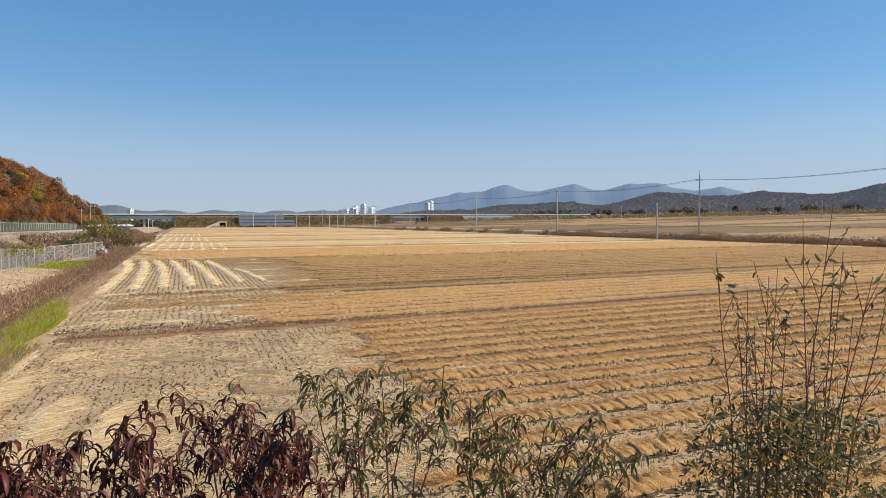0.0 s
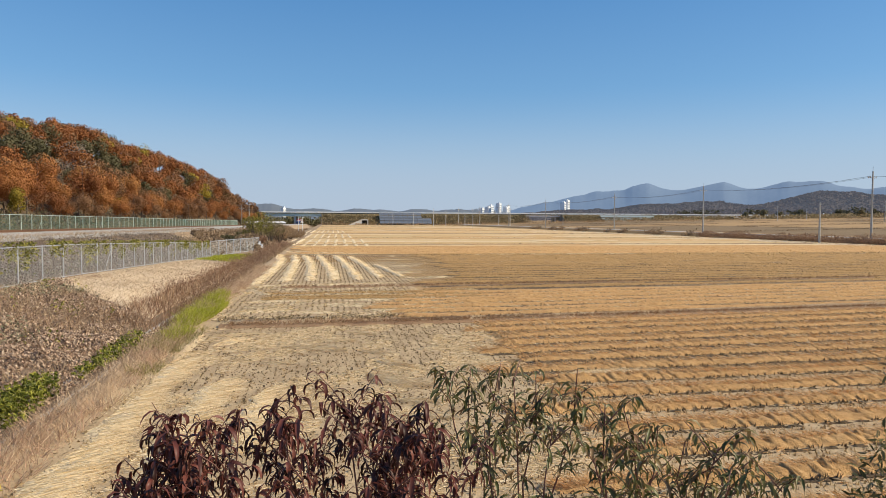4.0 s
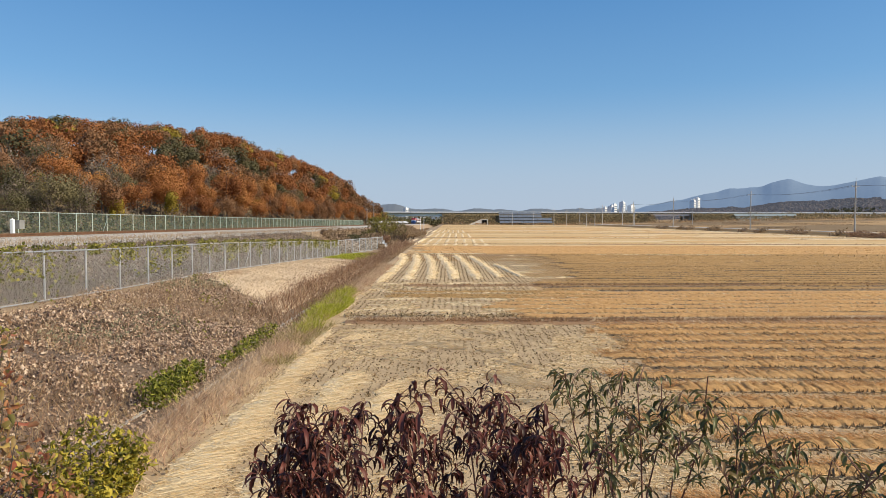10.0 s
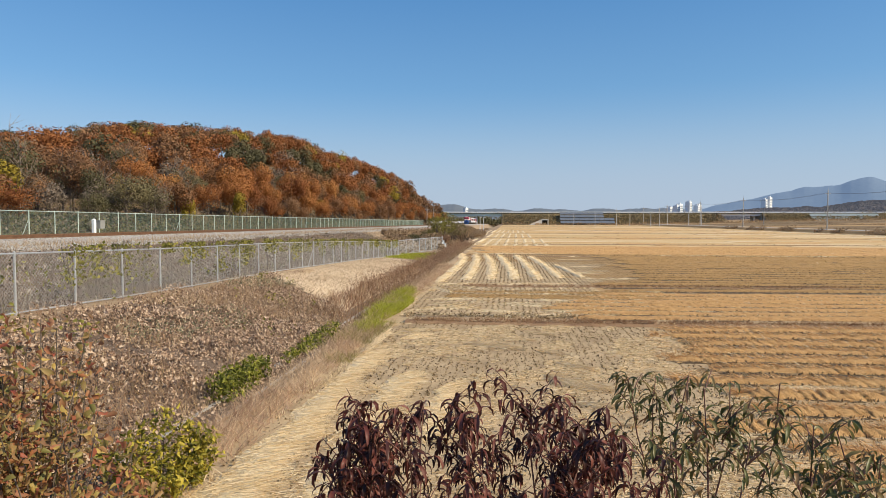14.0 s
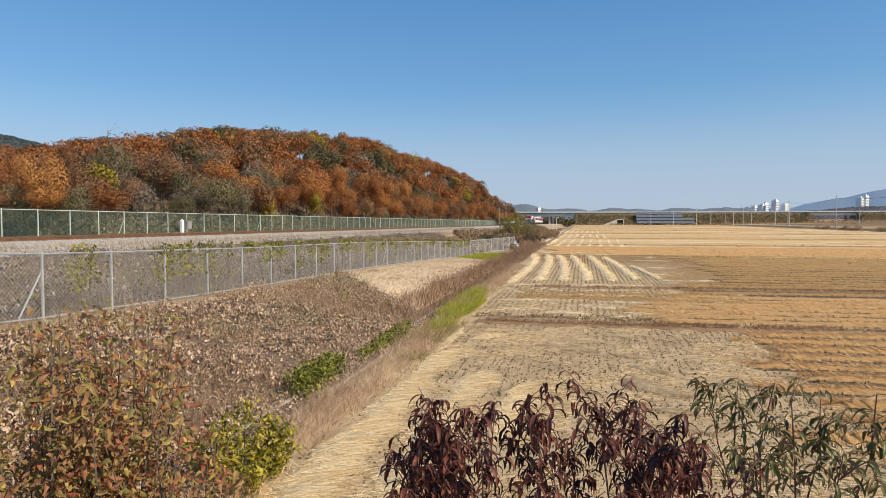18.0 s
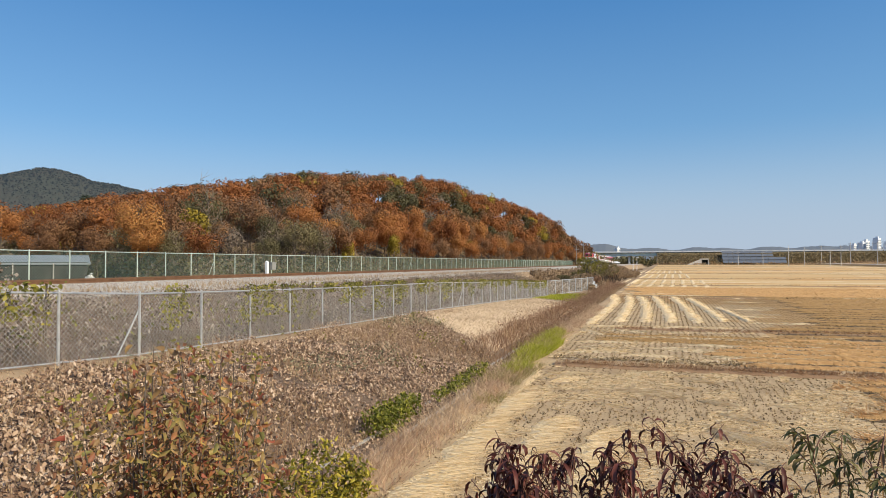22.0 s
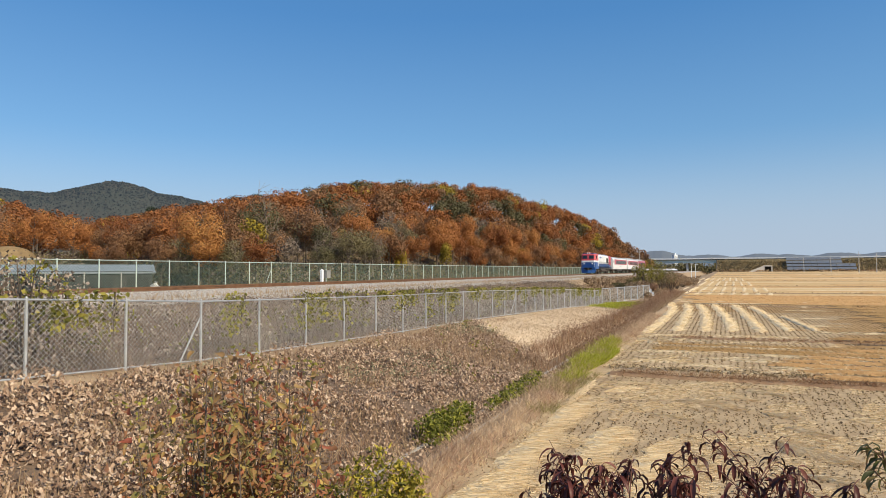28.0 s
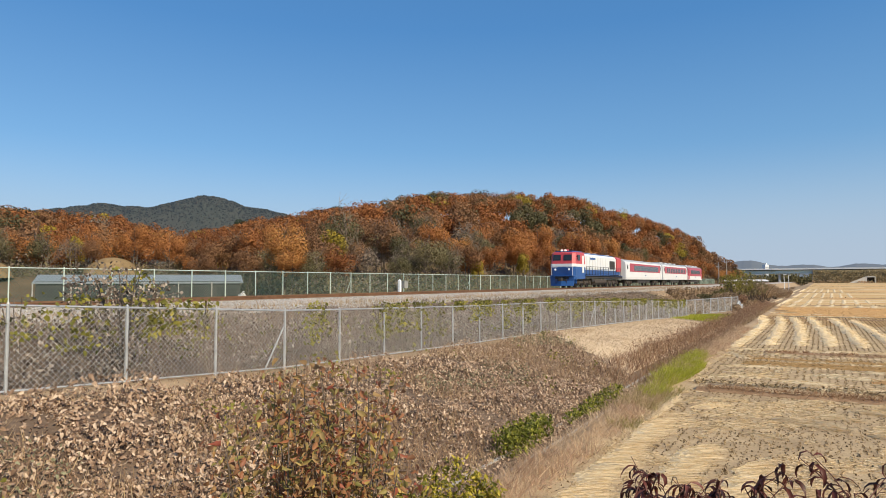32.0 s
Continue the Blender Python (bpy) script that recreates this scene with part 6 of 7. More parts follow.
    part("hood", Mesh().prism(hood, 3.7, 17.6), T_WHITE, loco, "white long hood")
    part("hood_base", Mesh().prism([(-1.06, 1.5), (1.06, 1.5), (1.06, 2.05), (-1.06, 2.05)], 3.7, 19.4), T_BLUE, loco, "blue lower hood")
    part("hood_roof", Mesh().box((0, 10.4, 3.9), (1.7, 13.0, 0.12), 0.2), T_BLUE, loco, "blue-grey hood roof")
    part("rear_hood", Mesh().prism([(-1.2, 1.95), (1.2, 1.95), (1.2, 3.62), (0.9, 3.86), (-0.9, 3.86), (-1.2, 3.62)], 17.6, 19.6), T_RED, loco, "red rear end of the hood")
    for y in (8.2, 10.6, 16.0):
        part("roof_fan", Mesh().tube((0, y, 3.95), (0, y, 4.08), 0.62, 0.58, 16), T_ROOF, loco)
    part("exhaust", Mesh().box((0, 6.4, 4.04), (0.6, 0.9, 0.26), 0.08), T_BLACK, loco)
    for x in (-1.07, 1.07):
        part("radiator_grille", Mesh().box((x, 15.8, 2.75), (0.05, 2.3, 1.05), 0.02), T_BLACK, loco, "black radiator grille")
        for i in range(9):
            part("hood_door", Mesh().box((x, 4.8 + i * 1.06, 2.85), (0.035, 0.92, 1.35), 0.01), T_WHITE, loco)
        part("number_bar", Mesh().box((x * 1.025, 7.6, 3.35), (0.02, 2.0, 0.22)), T_BLUE, loco)
        for i in range(14):
            yy = 4.2 + i * 1.1
            part("stanchion", Mesh().tube((x * 1.3, yy, 1.35), (x * 1.3, yy, 2.4), 0.03, n=5), T_RAIL, loco)
        part("handrail", Mesh().tube((x * 1.3, 4.2, 2.4), (x * 1.3, 18.5, 2.4), 0.022, n=5).tube((x * 1.3, 4.2, 1.9), (x * 1.3, 18.5, 1.9), 0.018, n=5), T_RAIL, loco)
        part("walkway", Mesh().box((x * 1.2, 11.5, 1.37), (0.45, 15.6, 0.05), 0.02), T_BLUE, loco)
    part("fuel_tank", Mesh().prism([(-1.25, 0.95), (-1.3, 0.55), (-0.95, 0.28), (0.95, 0.28), (1.3, 0.55), (1.25, 0.95)], 7.6, 12.4), T_BROWN, loco, "dusty fuel tank")
    for x in (-1.1, 1.1):
        part("air_reservoir", Mesh().tube((x, 6.6, 0.8), (x, 7.5, 0.8), 0.2, n=10), T_BLACK, loco)
    bogie(loco, 4.3, 3, 3.7)
    bogie(loco, 15.7, 3, 3.7)
    return loco


def build_coach(style):
    labels = {0: "white passenger coach with a red window band", 1: "white coach with a long red band and roof boxes", 2: "red passenger coach with a white skirt at the rear"}
    coach = thing("coach", pose(RAIL_X, 640, RAIL_Z), labels[style], "coach", "coaches of the train")
    L = 23.5 if style < 2 else 17.5
    prof = [(-1.46, 0.95), (1.46, 0.95), (1.5, 1.3), (1.5, 2.95), (1.42, 3.3), (1.1, 3.58), (0.5, 3.72), (-0.5, 3.72), (-1.1, 3.58), (-1.42, 3.3), (-1.5, 2.95), (-1.5, 1.3)]
    body = part("body", Mesh().prism(prof, 0.35, L - 0.35), T_WHITE if style < 2 else T_PINK, coach, "white body shell" if style < 2 else "red body shell")
    part("roof", Mesh().prism([(-1.3, 3.46), (1.3, 3.46), (1.1, 3.6), (0.5, 3.75), (-0.5, 3.75), (-1.1, 3.6)], 0.5, L - 0.5), T_ROOF, coach, "pale grey roof")
    if style == 2:
        for x in (-1.505, 1.505):
            part("skirt_band", Mesh().box((x, L / 2, 1.35), (0.02, L - 1.2, 0.75)), T_WHITE, coach, "white lower band")
    y0, y1 = (2.6, L - 1.2) if style == 0 else (1.2, L - 1.2)
    for x in (-1.51, 1.51):
        if style < 2:
            part("red_band", Mesh().box((x, (y0 + y1) / 2, 2.6), (0.03, y1 - y0, 1.15), 0.01), T_PINK, coach, "crimson window band")
        n = 9 if style == 0 else 11
        for i in range(n):
            w = (y1 - y0 - 4.2) / n
            part("window", Mesh().box((x * 1.012, y0 + 2.3 + w * (i + 0.5), 2.55), (0.03, w * (0.95 if style == 0 else 0.72), 0.74), 0.01), T_PANE, coach, "window with sky reflection in its colour")
        for y in (1.3, L - 1.3):
            part("door", Mesh().box((x * 1.008, y, 2.1), (0.03, 0.85, 2.05), 0.01), T_WHITE if style < 2 else T_RED, coach)
            part("door_window", Mesh().box((x * 1.02, y, 2.65), (0.03, 0.45, 0.6), 0.01), T_GLASS, coach)
        part("sign_bar", Mesh().box((x * 1.01, L / 2, 1.55), (0.02, 0.6, 0.16)), T_BLUE, coach)
    for y in (0.2, L - 0.2):
        part("gangway", Mesh().box((0, y, 2.2), (1.2, 0.5, 2.3), 0.08), T_BLACK, coach, "dark gangway bellows")
    part("underframe_boxes", Mesh().box((0, L / 2, 0.72), (2.5, 7.5, 0.5), 0.1), T_BLACK, coach, "dark underfloor boxes")
    if style > 0:
        for i in range(4):
            part("roof_box", Mesh().box((0, 3.0 + i * 3.8, 3.83), (1.5, 1.9, 0.2), 0.15), T_ROOF, coach)
    bogie(coach, 3.4, 2, 2.3)
    bogie(coach, L - 3.4, 2, 2.3)
    return coach


locomotive = build_locomotive()
coaches = [build_coach(i) for i in range(3)]


# ------------------------------------------------------------------ banks, weeds and creepers
def scatter(n, x0, x1, y0, y1, ok=None, bias=1.0):
    x, y = rng.uniform(x0, x1, n), y0 + (y1 - y0) * rng.random(n) ** bias
    if ok is not None:
        k = ok(x, y)
        x, y = x[k], y[k]
    return x, y


def grass(name, x, y, h, thick, lean, mat, label, cat="grass"):
    n = len(x)
    p = np.stack([x, y, ground_z(x, y) - 0.02], 1)
    q = p + np.stack([rng.normal(size=n) * lean, rng.normal(size=n) * lean, 1 + 0 * x], 1) * (h * rng.uniform(0.35, 1.2, n))[:, None]
    v, f = blades(p, q, thick * rng.uniform(0.6, 1.4, n))
    return soup(name, v, f, mat, label, cat)


def litter(name, x, y, lift, size, mat, label, cat, flat=0.6, width=0.75, fine=False):
    n = len(x)
    p = np.stack([x, y, ground_z(x, y) + lift], 1)
    d = rng.normal(size=(n, 3)) * np.array([1, 1, flat]) + np.array([0.15, -0.1, 0.1])
    v, f = (ovate if fine else leaves)(p, d, size * rng.uniform(0.6, 1.35, n), width, 0.35, 0.3 if fine else 0.15)
    return soup(name, v, f, mat, label, cat)


def off_tan(x, y):
    return ~((y > 33.0 - 0.8 * (x + 13)) & (y < 64)) & (np.hypot(x * 0.55, np.maximum(y, 0)) > 3.0)


def thickness(x, y):
    """How high the creeper stands: hummocks with hollows between."""
    return 0.4 * np.clip(0.42 + 0.85 * rough(x, y, 1.7) + 0.4 * rough(x + 31, y, 0.7), 0.0, 1.5)


def hang(name, x, y, lift, size, mat, label, cat="creeper", width=0.58):
    """Leaves that hang out from the slope and down, overlapping like shingles with gaps between them."""
    n = len(x)
    p = np.stack([x, y, ground_z(x, y) + lift], 1)
    d = np.stack([0.45 + rng.normal(size=n) * 0.55, rng.normal(size=n) * 0.55 - 0.25, -0.75 + rng.normal(size=n) * 0.45], 1)
    v, f = ovate(p, d, size * rng.uniform(0.55, 1.4, n), width, 0.5, 0.7)
    return soup(name, v, f, mat, label, cat)


def off_path(x, y):
    return x > -12.75 + 0.35 * rough(x, y, 1.8)


def big_leaves(x, y):
    """Where the broad-leaved creeper grows, in patches."""
    return rough(x + 17, y, 4.2) + 0.4 * rough(x, y + 60, 1.5)


x, y = scatter(100000, -12.9, -6.7, -2, 40, lambda x, y: off_tan(x, y) & off_path(x, y) & (thickness(x, y) > 0.03), 1.35)
k = rng.random(len(x)) < np.clip(0.62 + 0.6 * big_leaves(x, y), 0.12, 1)
x, y = x[k], y[k]
hang("withered_creeper", x, y, thickness(x, y) * rng.random(len(x)) ** 0.6 + 0.02, 0.092, M["dead_leaf"], "withered brown creeper leaves hanging over the bank")
x, y = scatter(26000, -12.8, -6.6, -2, 40, lambda x, y: off_tan(x, y) & (x > -12.7), 1.3)
litter("leaf_litter", x, y, 0.02 + 0.05 * rng.random(len(x)), 0.09, M["dead_leaf"], "small dead leaves strewn on the bank", "leaf litter", 0.5, 0.6, True)
x, y = scatter(15000, -12.9, -6.9, 0, 38, lambda x, y: off_tan(x, y) & (big_leaves(x, y) < 0.12))
grass("bank_grass", x, y, 0.42, 0.014, 0.55, M["pale_grass"], "thin dry grass among the creeper")
x, y = scatter(11000, -12.6, -7.4, 0, 34, lambda x, y: off_tan(x, y) & (big_leaves(x, y) < -0.05))
grass("bank_stems", x, y, 0.5, 0.012, 0.4, M["red_weed"], "thin red-brown weed stems among the creeper", "weeds")
x, y = scatter(12000, -12.6, -8.0, 3, 32, lambda x, y: off_tan(x, y) & (rough(x + 9, y, 3.0) > 0.35))
litter("bank_herbs", x, y, 0.08 + 0.3 * rng.random(len(x)), 0.07, M["herb"], "low grey-green herbs among the dead leaves", "weeds", 0.8, 0.6, True)
x, y = scatter(7000, -12.6, -7.2, 1, 33, lambda x, y: off_tan(x, y) & (rough(x * 1.3, y + 70, 1.8) > 0.62))
litter("bank_vine_leaves", x, y, 0.15 + 0.45 * rng.random(len(x)), 0.1, M["vine"], "yellow-green vine leaves among the withered creeper", "creeper", 0.9, 0.7, True)
x, y = scatter(5000, -13.3, -12.0, 0, 40, lambda x, y: rough(x * 2, y, 1.4) > 0.15)
grass("path_grass", x, y, 0.24, 0.014, 0.6, M["red_weed"], "short red-brown weeds by the fence")
x, y = scatter(27000, -13.0, -7.6, 28, 65, lambda x, y: (y > 31.8 - 0.8 * (x + 13)))
grass("mown_grass", x, y, 0.15, 0.024, 1.1, M["mown"], "short tan dry grass on the bare slope")
x, y = scatter(17000, -6.35, -4.95, 5, 60, lambda x, y: x < -5.25 + 0.3 * rough(x, y, 1.5), 1.25)
grass("verge_grass", x, y, 0.34, 0.013, 0.7, M["verge_dry"], "tangled dry grass along the ditch")
x, y = scatter(8000, -6.3, -5.0, 5, 60, lambda x, y: rough(x, y + 13, 2.2) > -0.1, 1.25)
grass("verge_weeds", x, y, 0.36, 0.013, 0.7, M["verge_red"], "red-brown withered weeds along the ditch", "weeds")
x, y = scatter(5000, -5.4, -4.7, 5, 42, lambda x, y: rough(x, y, 1.5) > 0.1, 1.1)
grass("edge_straw", x, y, 0.16, 0.014, 0.9, M["straw"], "pale trodden straw at the paddy's edge", "straw")
x, y = scatter(12000, -8.7, -6.2, 27, 112, lambda x, y: rough(x, y, 4.0) > -0.45)
grass("red_weeds", x, y, 0.66 + 0.3 * rough(x, y, 1.5), 0.03, 0.4, M["red_weed"], "tall red-brown withered weeds along the ditch", "weeds")
x, y = scatter(7000, -8.6, -6.1, 32, 112)
grass("ditch_grass", x + 0.2, y, 0.55, 0.03, 0.5, M["dry_grass"], "dry grass among the red weeds")
litter("red_weed_heads", x, y, 0.2 + 0.7 * rng.random(len(x)), 0.1, M["red_weed"], "withered weed heads along the ditch", "weeds", 1.0, 0.5)
x, y = scatter(17000, -6.6, -4.9, 24.0, 41, lambda x, y: (rough(x, y, 2.6) + 1.3 - ((y - 31.5) / 6.5) ** 2 - ((x + 5.8 + 0.03 * (y - 30)) / 0.75) ** 2) > 0.2)
grass("green_weeds", x, y, 0.36 + 0.2 * rough(x, y, 1.3), 0.02, 0.65, M["green_weed"], "fresh green weeds at the corner of the paddy", "weeds")
x, y = scatter(3500, -6.4, -4.8, 19.0, 27, lambda x, y: rough(x, y, 1.6) > 0.0)
grass("olive_weeds", x, y, 0.3, 0.016, 0.6, M["verge_olive"], "dull olive weeds along the paddy's edge", "weeds")
x, y = scatter(7000, -13.0, -8.6, 66, 80)
grass("green_grass", x, y, 0.3, 0.04, 0.45, M["green_weed"], "patch of bright green grass inside the fence corner")
for x0, x1, y0, y1, n, hgt in ((-7.3, -6.6, 14.6, 17.7, 1500, 0.6), (-7.0, -6.7, 19.0, 21.0, 260, 0.3), (-7.1, -6.65, 21.0, 25.0, 700, 0.4)):
    x, y = scatter(n, x0, x1, y0, y1, lambda x, y: rough(x, y, 1.0) > -0.6)
    hang("green_creeper", x, y, 0.1 + rng.random(len(x)) * hgt, 0.095, M["ivy"], "glossy green creeper hanging over the ditch")
# the bank between the fence and the ballast
def brush_height(x, y):
    return np.interp(x, [-19.4, -17.8, -15.8, -13.6], [0.2, 0.65, 1.2, 1.3]) * np.clip(0.62 + 0.75 * rough(x, y, 2.2) + 0.35 * rough(x, y + 19, 0.8), 0.06, 1.3)


x, y = scatter(76000, -19.4, -13.6, -8, 84, lambda x, y: rough(x + 40, y, 1.3) + 0.5 * rough(x, y + 8, 3.0) > -0.1, 1.35)
hang("bank_creeper", x, y, brush_height(x, y) * rng.random(len(x)) ** 0.75, 0.1, M["grey_leaf"], "withered grey-brown creeper behind the fence")
x, y = scatter(17000, -19.2, -13.7, -8, 84, lambda x, y: rough(x, y + 77, 1.6) > -0.25, 1.3)
grass("bank_stalks", x, y, 1.1 * brush_height(x, y), 0.016, 0.3, M["twig"], "grey dead stalks behind the fence", "weeds")
x, y = scatter(12000, -17.8, -13.7, -8, 84, lambda x, y: rough(x, y + 97, 1.6) > -0.1, 1.3)
grass("pale_stalks", x, y, 1.15 * brush_height(x, y), 0.013, 0.45, M["grey_leaf"], "pale dead stalks behind the fence", "weeds")
x, y = scatter(11000, -17.5, -13.8, -8, 84, lambda x, y: rough(x, y + 50, 2.0) > 0.25, 1.3)
hang("bank_vine", x, y, brush_height(x, y) * (0.35 + 0.65 * rng.random(len(x))), 0.1, M["ivy"], "dull green vine leaves behind the fence")
x, y = scatter(9000, -22.0, -18.2, 0, 120, None, 1.2)
grass("ballast_weeds", x, y, 0.35, 0.025, 0.5, M["dry_grass"], "dry weeds on the ballast shoulder", "weeds")
# bank further along the line
x, y = scatter(26000, -18.5, -9.5, 92, 300, None, 1.7)
litter("far_bank_brush", x, y, 0.7 * rng.random(len(x)), 0.26, M["brush"], "brown brush on the far railway bank", "brush", 1.0)
x, y = scatter(7000, -17.5, -12.5, 80, 130, None, 1.2)
litter("far_bank_olive", x, y, 0.45 * rng.random(len(x)), 0.24, M["brush"], "brown weeds on the railway bank", "brush", 1.0)


def vines_on_fence():
    """Yellow-green creepers hanging from the top rail, each plant on its own."""
    for y in list(np.arange(2.0, 30, 1.5)) + list(np.arange(30, 77, 1.15)):
        yy = y + rng.uniform(-0.6, 0.6)
        if rng.random() < (0.2 if y < 40 else 0.08):
            continue
        top = float(fence_z(yy)) + 1.8
        t = thing("fence_vine", pose(FENCE_X, yy, top), "yellow-green creeper hanging on the chain-link fence", "creeper", "creepers on the fence")
        n = int(rng.uniform(50, 230))
        drop = rng.uniform(0.35, 1.45)
        a = rng.random(n) ** 1.3
        p = np.stack([rng.normal(size=n) * 0.07 - 0.06, rng.normal(size=n) * (0.28 + 0.1 * a), 0.1 - a * drop], 1)
        v, f = ovate(p, rng.normal(size=(n, 3)) + np.array([0.5, 0, -0.5]), 0.118 * rng.uniform(0.6, 1.3, n), 0.8, 0.3, 0.3)
        soup("foliage", v, f, M["vine"], "", "", "", t)
        s = Mesh()
        for _ in range(3):
            b = rng.normal() * 0.25
            s.path([(-0.03, b, 0.05), (-0.05, b * 0.6, -drop * 0.6), (-0.04, b * 0.3 + 0.1, -1.7)], 0.012, 0.008, 4)
        part("stem", s, M["bark"], t)


vines_on_fence()


M["bush_green"] = material("olive_yellow_bush_leaves", [(0.12, 0.115, 0.025), (0.24, 0.22, 0.045), (0.42, 0.36, 0.075)], 1.0, 0.7, vary="island", back_light=0.35)


def bush(x, y, r, h, mat, n, leaf, label, name="bush", group="", z=None):
    z = float(ground_z(np.array([x]), np.array([y]))[0]) if z is None else z
    t = thing(name, pose(x, y, z), label, "bush", group)
    s = Mesh()
    for _ in range(9):
        a = rng.uniform(0, 6.28)
        e = Vector((math.cos(a) * r * rng.uniform(0.3, 0.9), math.sin(a) * r * rng.uniform(0.3, 0.9), h * rng.uniform(0.6, 1.0)))
        s.path([(0.1 * math.cos(a), 0.1 * math.sin(a), -0.1), e * 0.55 + Vector((0, 0, 0.1 * h)), e], 0.03 * r, 0.008, 4)
    part("branchwork", s, M["bark"], t)
    p, d = crown_points(n, r, h * 0.5, 9)
    p[:, 2] += h * 0.55
    v, f = leaves(p, d + rng.normal(size=p.shape) * 0.8, leaf * rng.uniform(0.6, 1.3, n), 0.8, 0.25)
    soup("foliage", v, f, mat, "", "", "", t)
    return t


for x, y, r, h, mat, label in ((-11.9, 112, 3.1, 5.5, M["bush_green"], "yellow-green bush by the railway bank"), (-10.2, 117, 3.0, 4.5, M["olive"], "olive bush by the railway bank"), (-8.9, 122, 3.2, 3.6, M["brush"], "brown bush at the paddy's edge"), (-8.6, 132, 3.0, 2.7, M["brush"], "brown bush at the paddy's edge"), (-12.5, 104, 2.6, 2.2, M["brush"], "brown bush by the railway bank"), (-15.0, 105, 2.2, 1.6, M["olive"], "olive bush by the railway bank"), (-8.2, 145, 2.8, 1.8, M["brush"], "brown bush at the paddy's edge"), (-15.5, 124, 2.6, 2.0, M["olive"], "olive bush by the railway bank"), (-10.5, 106, 2.2, 1.8, M["red_weed"], "red-brown bush at the paddy's edge"), (-8.0, 160, 2.6, 1.6, M["brush"], "brown bush at the paddy's edge")):
    bush(x, y, r, h, mat, 2200, 0.19, label, group="bushes by the line")
# tall vine by the fence and the trackside furniture
bush(-14.6, 9.6, 0.8, 2.6, M["vine"], 230, 0.12, "yellowing vine climbing a dead stalk behind the fence", "tall_vine")
bush(-15.0, 9.7, 1.5, 2.6, M["grey_leaf"], 1300, 0.1, "withered vine on dead stalks behind the fence", "tall_vine")


M["turf"] = material("dry_turf", [(0.17, 0.115, 0.055), (0.26, 0.18, 0.09), (0.34, 0.245, 0.13)], 0.8, 0.95, 0.5)


def trackside():
    p = thing("marker_post", pose(-30.2, 44.2, RAIL_Z - 0.7), "white concrete trackside marker post with a grey box", "trackside post")
    part("shaft", Mesh().box((0, 0, 0.75), (0.24, 0.24, 1.5), 0.03).add([(-0.12, -0.12, 1.5), (0.12, -0.12, 1.5), (0.12, 0.12, 1.5), (-0.12, 0.12, 1.5), (0, 0, 1.62)], [(0, 1, 4), (1, 2, 4), (2, 3, 4), (3, 0, 4)]), M["parapet"], p)
    part("relay_box", Mesh().box((0.1, 0.62, 1.15), (0.35, 0.55, 0.55), 0.03).box((0.1, 0.62, 1.46), (0.42, 0.62, 0.06), 0.03), M["wall_grey"], p, "grey relay box")
    for a, d, w, h in ((57.7, 106, 3.8, 3.0), (66.5, 106, 4.4, 2.6)):
        x, y = -d * math.sin(radians(a)), d * math.cos(radians(a))
        t = thing("grave_mound", pose(x, y, 5.2), "grassy tan grave mound before the wood", "mound", "mounds before the wood")
        v, f = [], []
        for j in range(9):
            for i in range(28):
                q, e = j / 8 * math.pi / 2, i / 28 * 6.283
                k = 1 + 0.06 * math.sin(3 * e + j)
                v.append((math.cos(q) * w * k * math.cos(e), math.cos(q) * w * k * math.sin(e), h * math.sin(q)))
        for j in range(8):
            f += [(j * 28 + i, j * 28 + (i + 1) % 28, (j + 1) * 28 + (i + 1) % 28, (j + 1) * 28 + i) for i in range(28)]
        part("turf", raw("turf", v, f), M["turf"], t, smooth=True)
    s = thing("white_sack", pose(-48.4, 43.9, 2.55) @ Matrix.Scale(1.15, 4), "pale tied sack standing beside the shed", "sack")
    part("bag", Mesh().tube((0, 0, 0), (0, 0, 0.3), 0.3, 0.4, 10).tube((0, 0, 0.3), (0.05, 0, 0.6), 0.4, 0.34, 10).tube((0.05, 0, 0.6), (0.1, 0, 0.8), 0.34, 0.1, 10), M["pale_concrete"], s, smooth=True)
    part("tie", Mesh().tube((0.1, 0, 0.78), (0.14, 0, 0.9), 0.05, 0.12, 8), M["pale_concrete"], s)
    # rubbish caught at the end of the fence
    for i, (x, y, z) in enumerate(((-9.7, 94.4, 1.5), (-9.4, 94.9, 0.9), (-10.4, 92.5, 0.7))):
        b = thing("plastic_sheet", pose(x, y, float(ground_z(np.array([x]), np.array([y]))[0]) + 0.25 * 0, 0, 0, 30 * i), "scrap of white plastic caught on the fence end", "litter", "plastic scraps")
        pts, fs = [], []
        for j in range(5):
            for k in range(4):
                pts.append((k * 0.12 - 0.15 + 0.06 * math.sin(j * 2 + k), 0.14 * math.sin(j * 1.7 + k * 2.1), z * 0.8 - j * 0.14 + 0.1))
        for j in range(4):
            fs += [(j * 4 + k, j * 4 + k + 1, (j + 1) * 4 + k + 1, (j + 1) * 4 + k) for k in range(3)]
        part("sheet", raw("sheet", pts, fs), M["white_roof"], b)
    # concrete lining of the ditch
    ys = np.arange(6, 84, 1.5)
    m = Mesh()
    for a, b in zip(ys[:-1], ys[1:]):
        for x in (-6.35, -7.05):
            m.box((x, (a + b) / 2, 0.005 * a - 0.2), (0.1, 1.48, 0.34), 0.01)
    part("ditch_lining", m, M["concrete"], None, "weathered concrete ditch lining", kind="structure")["category"] = "ditch"


trackside()


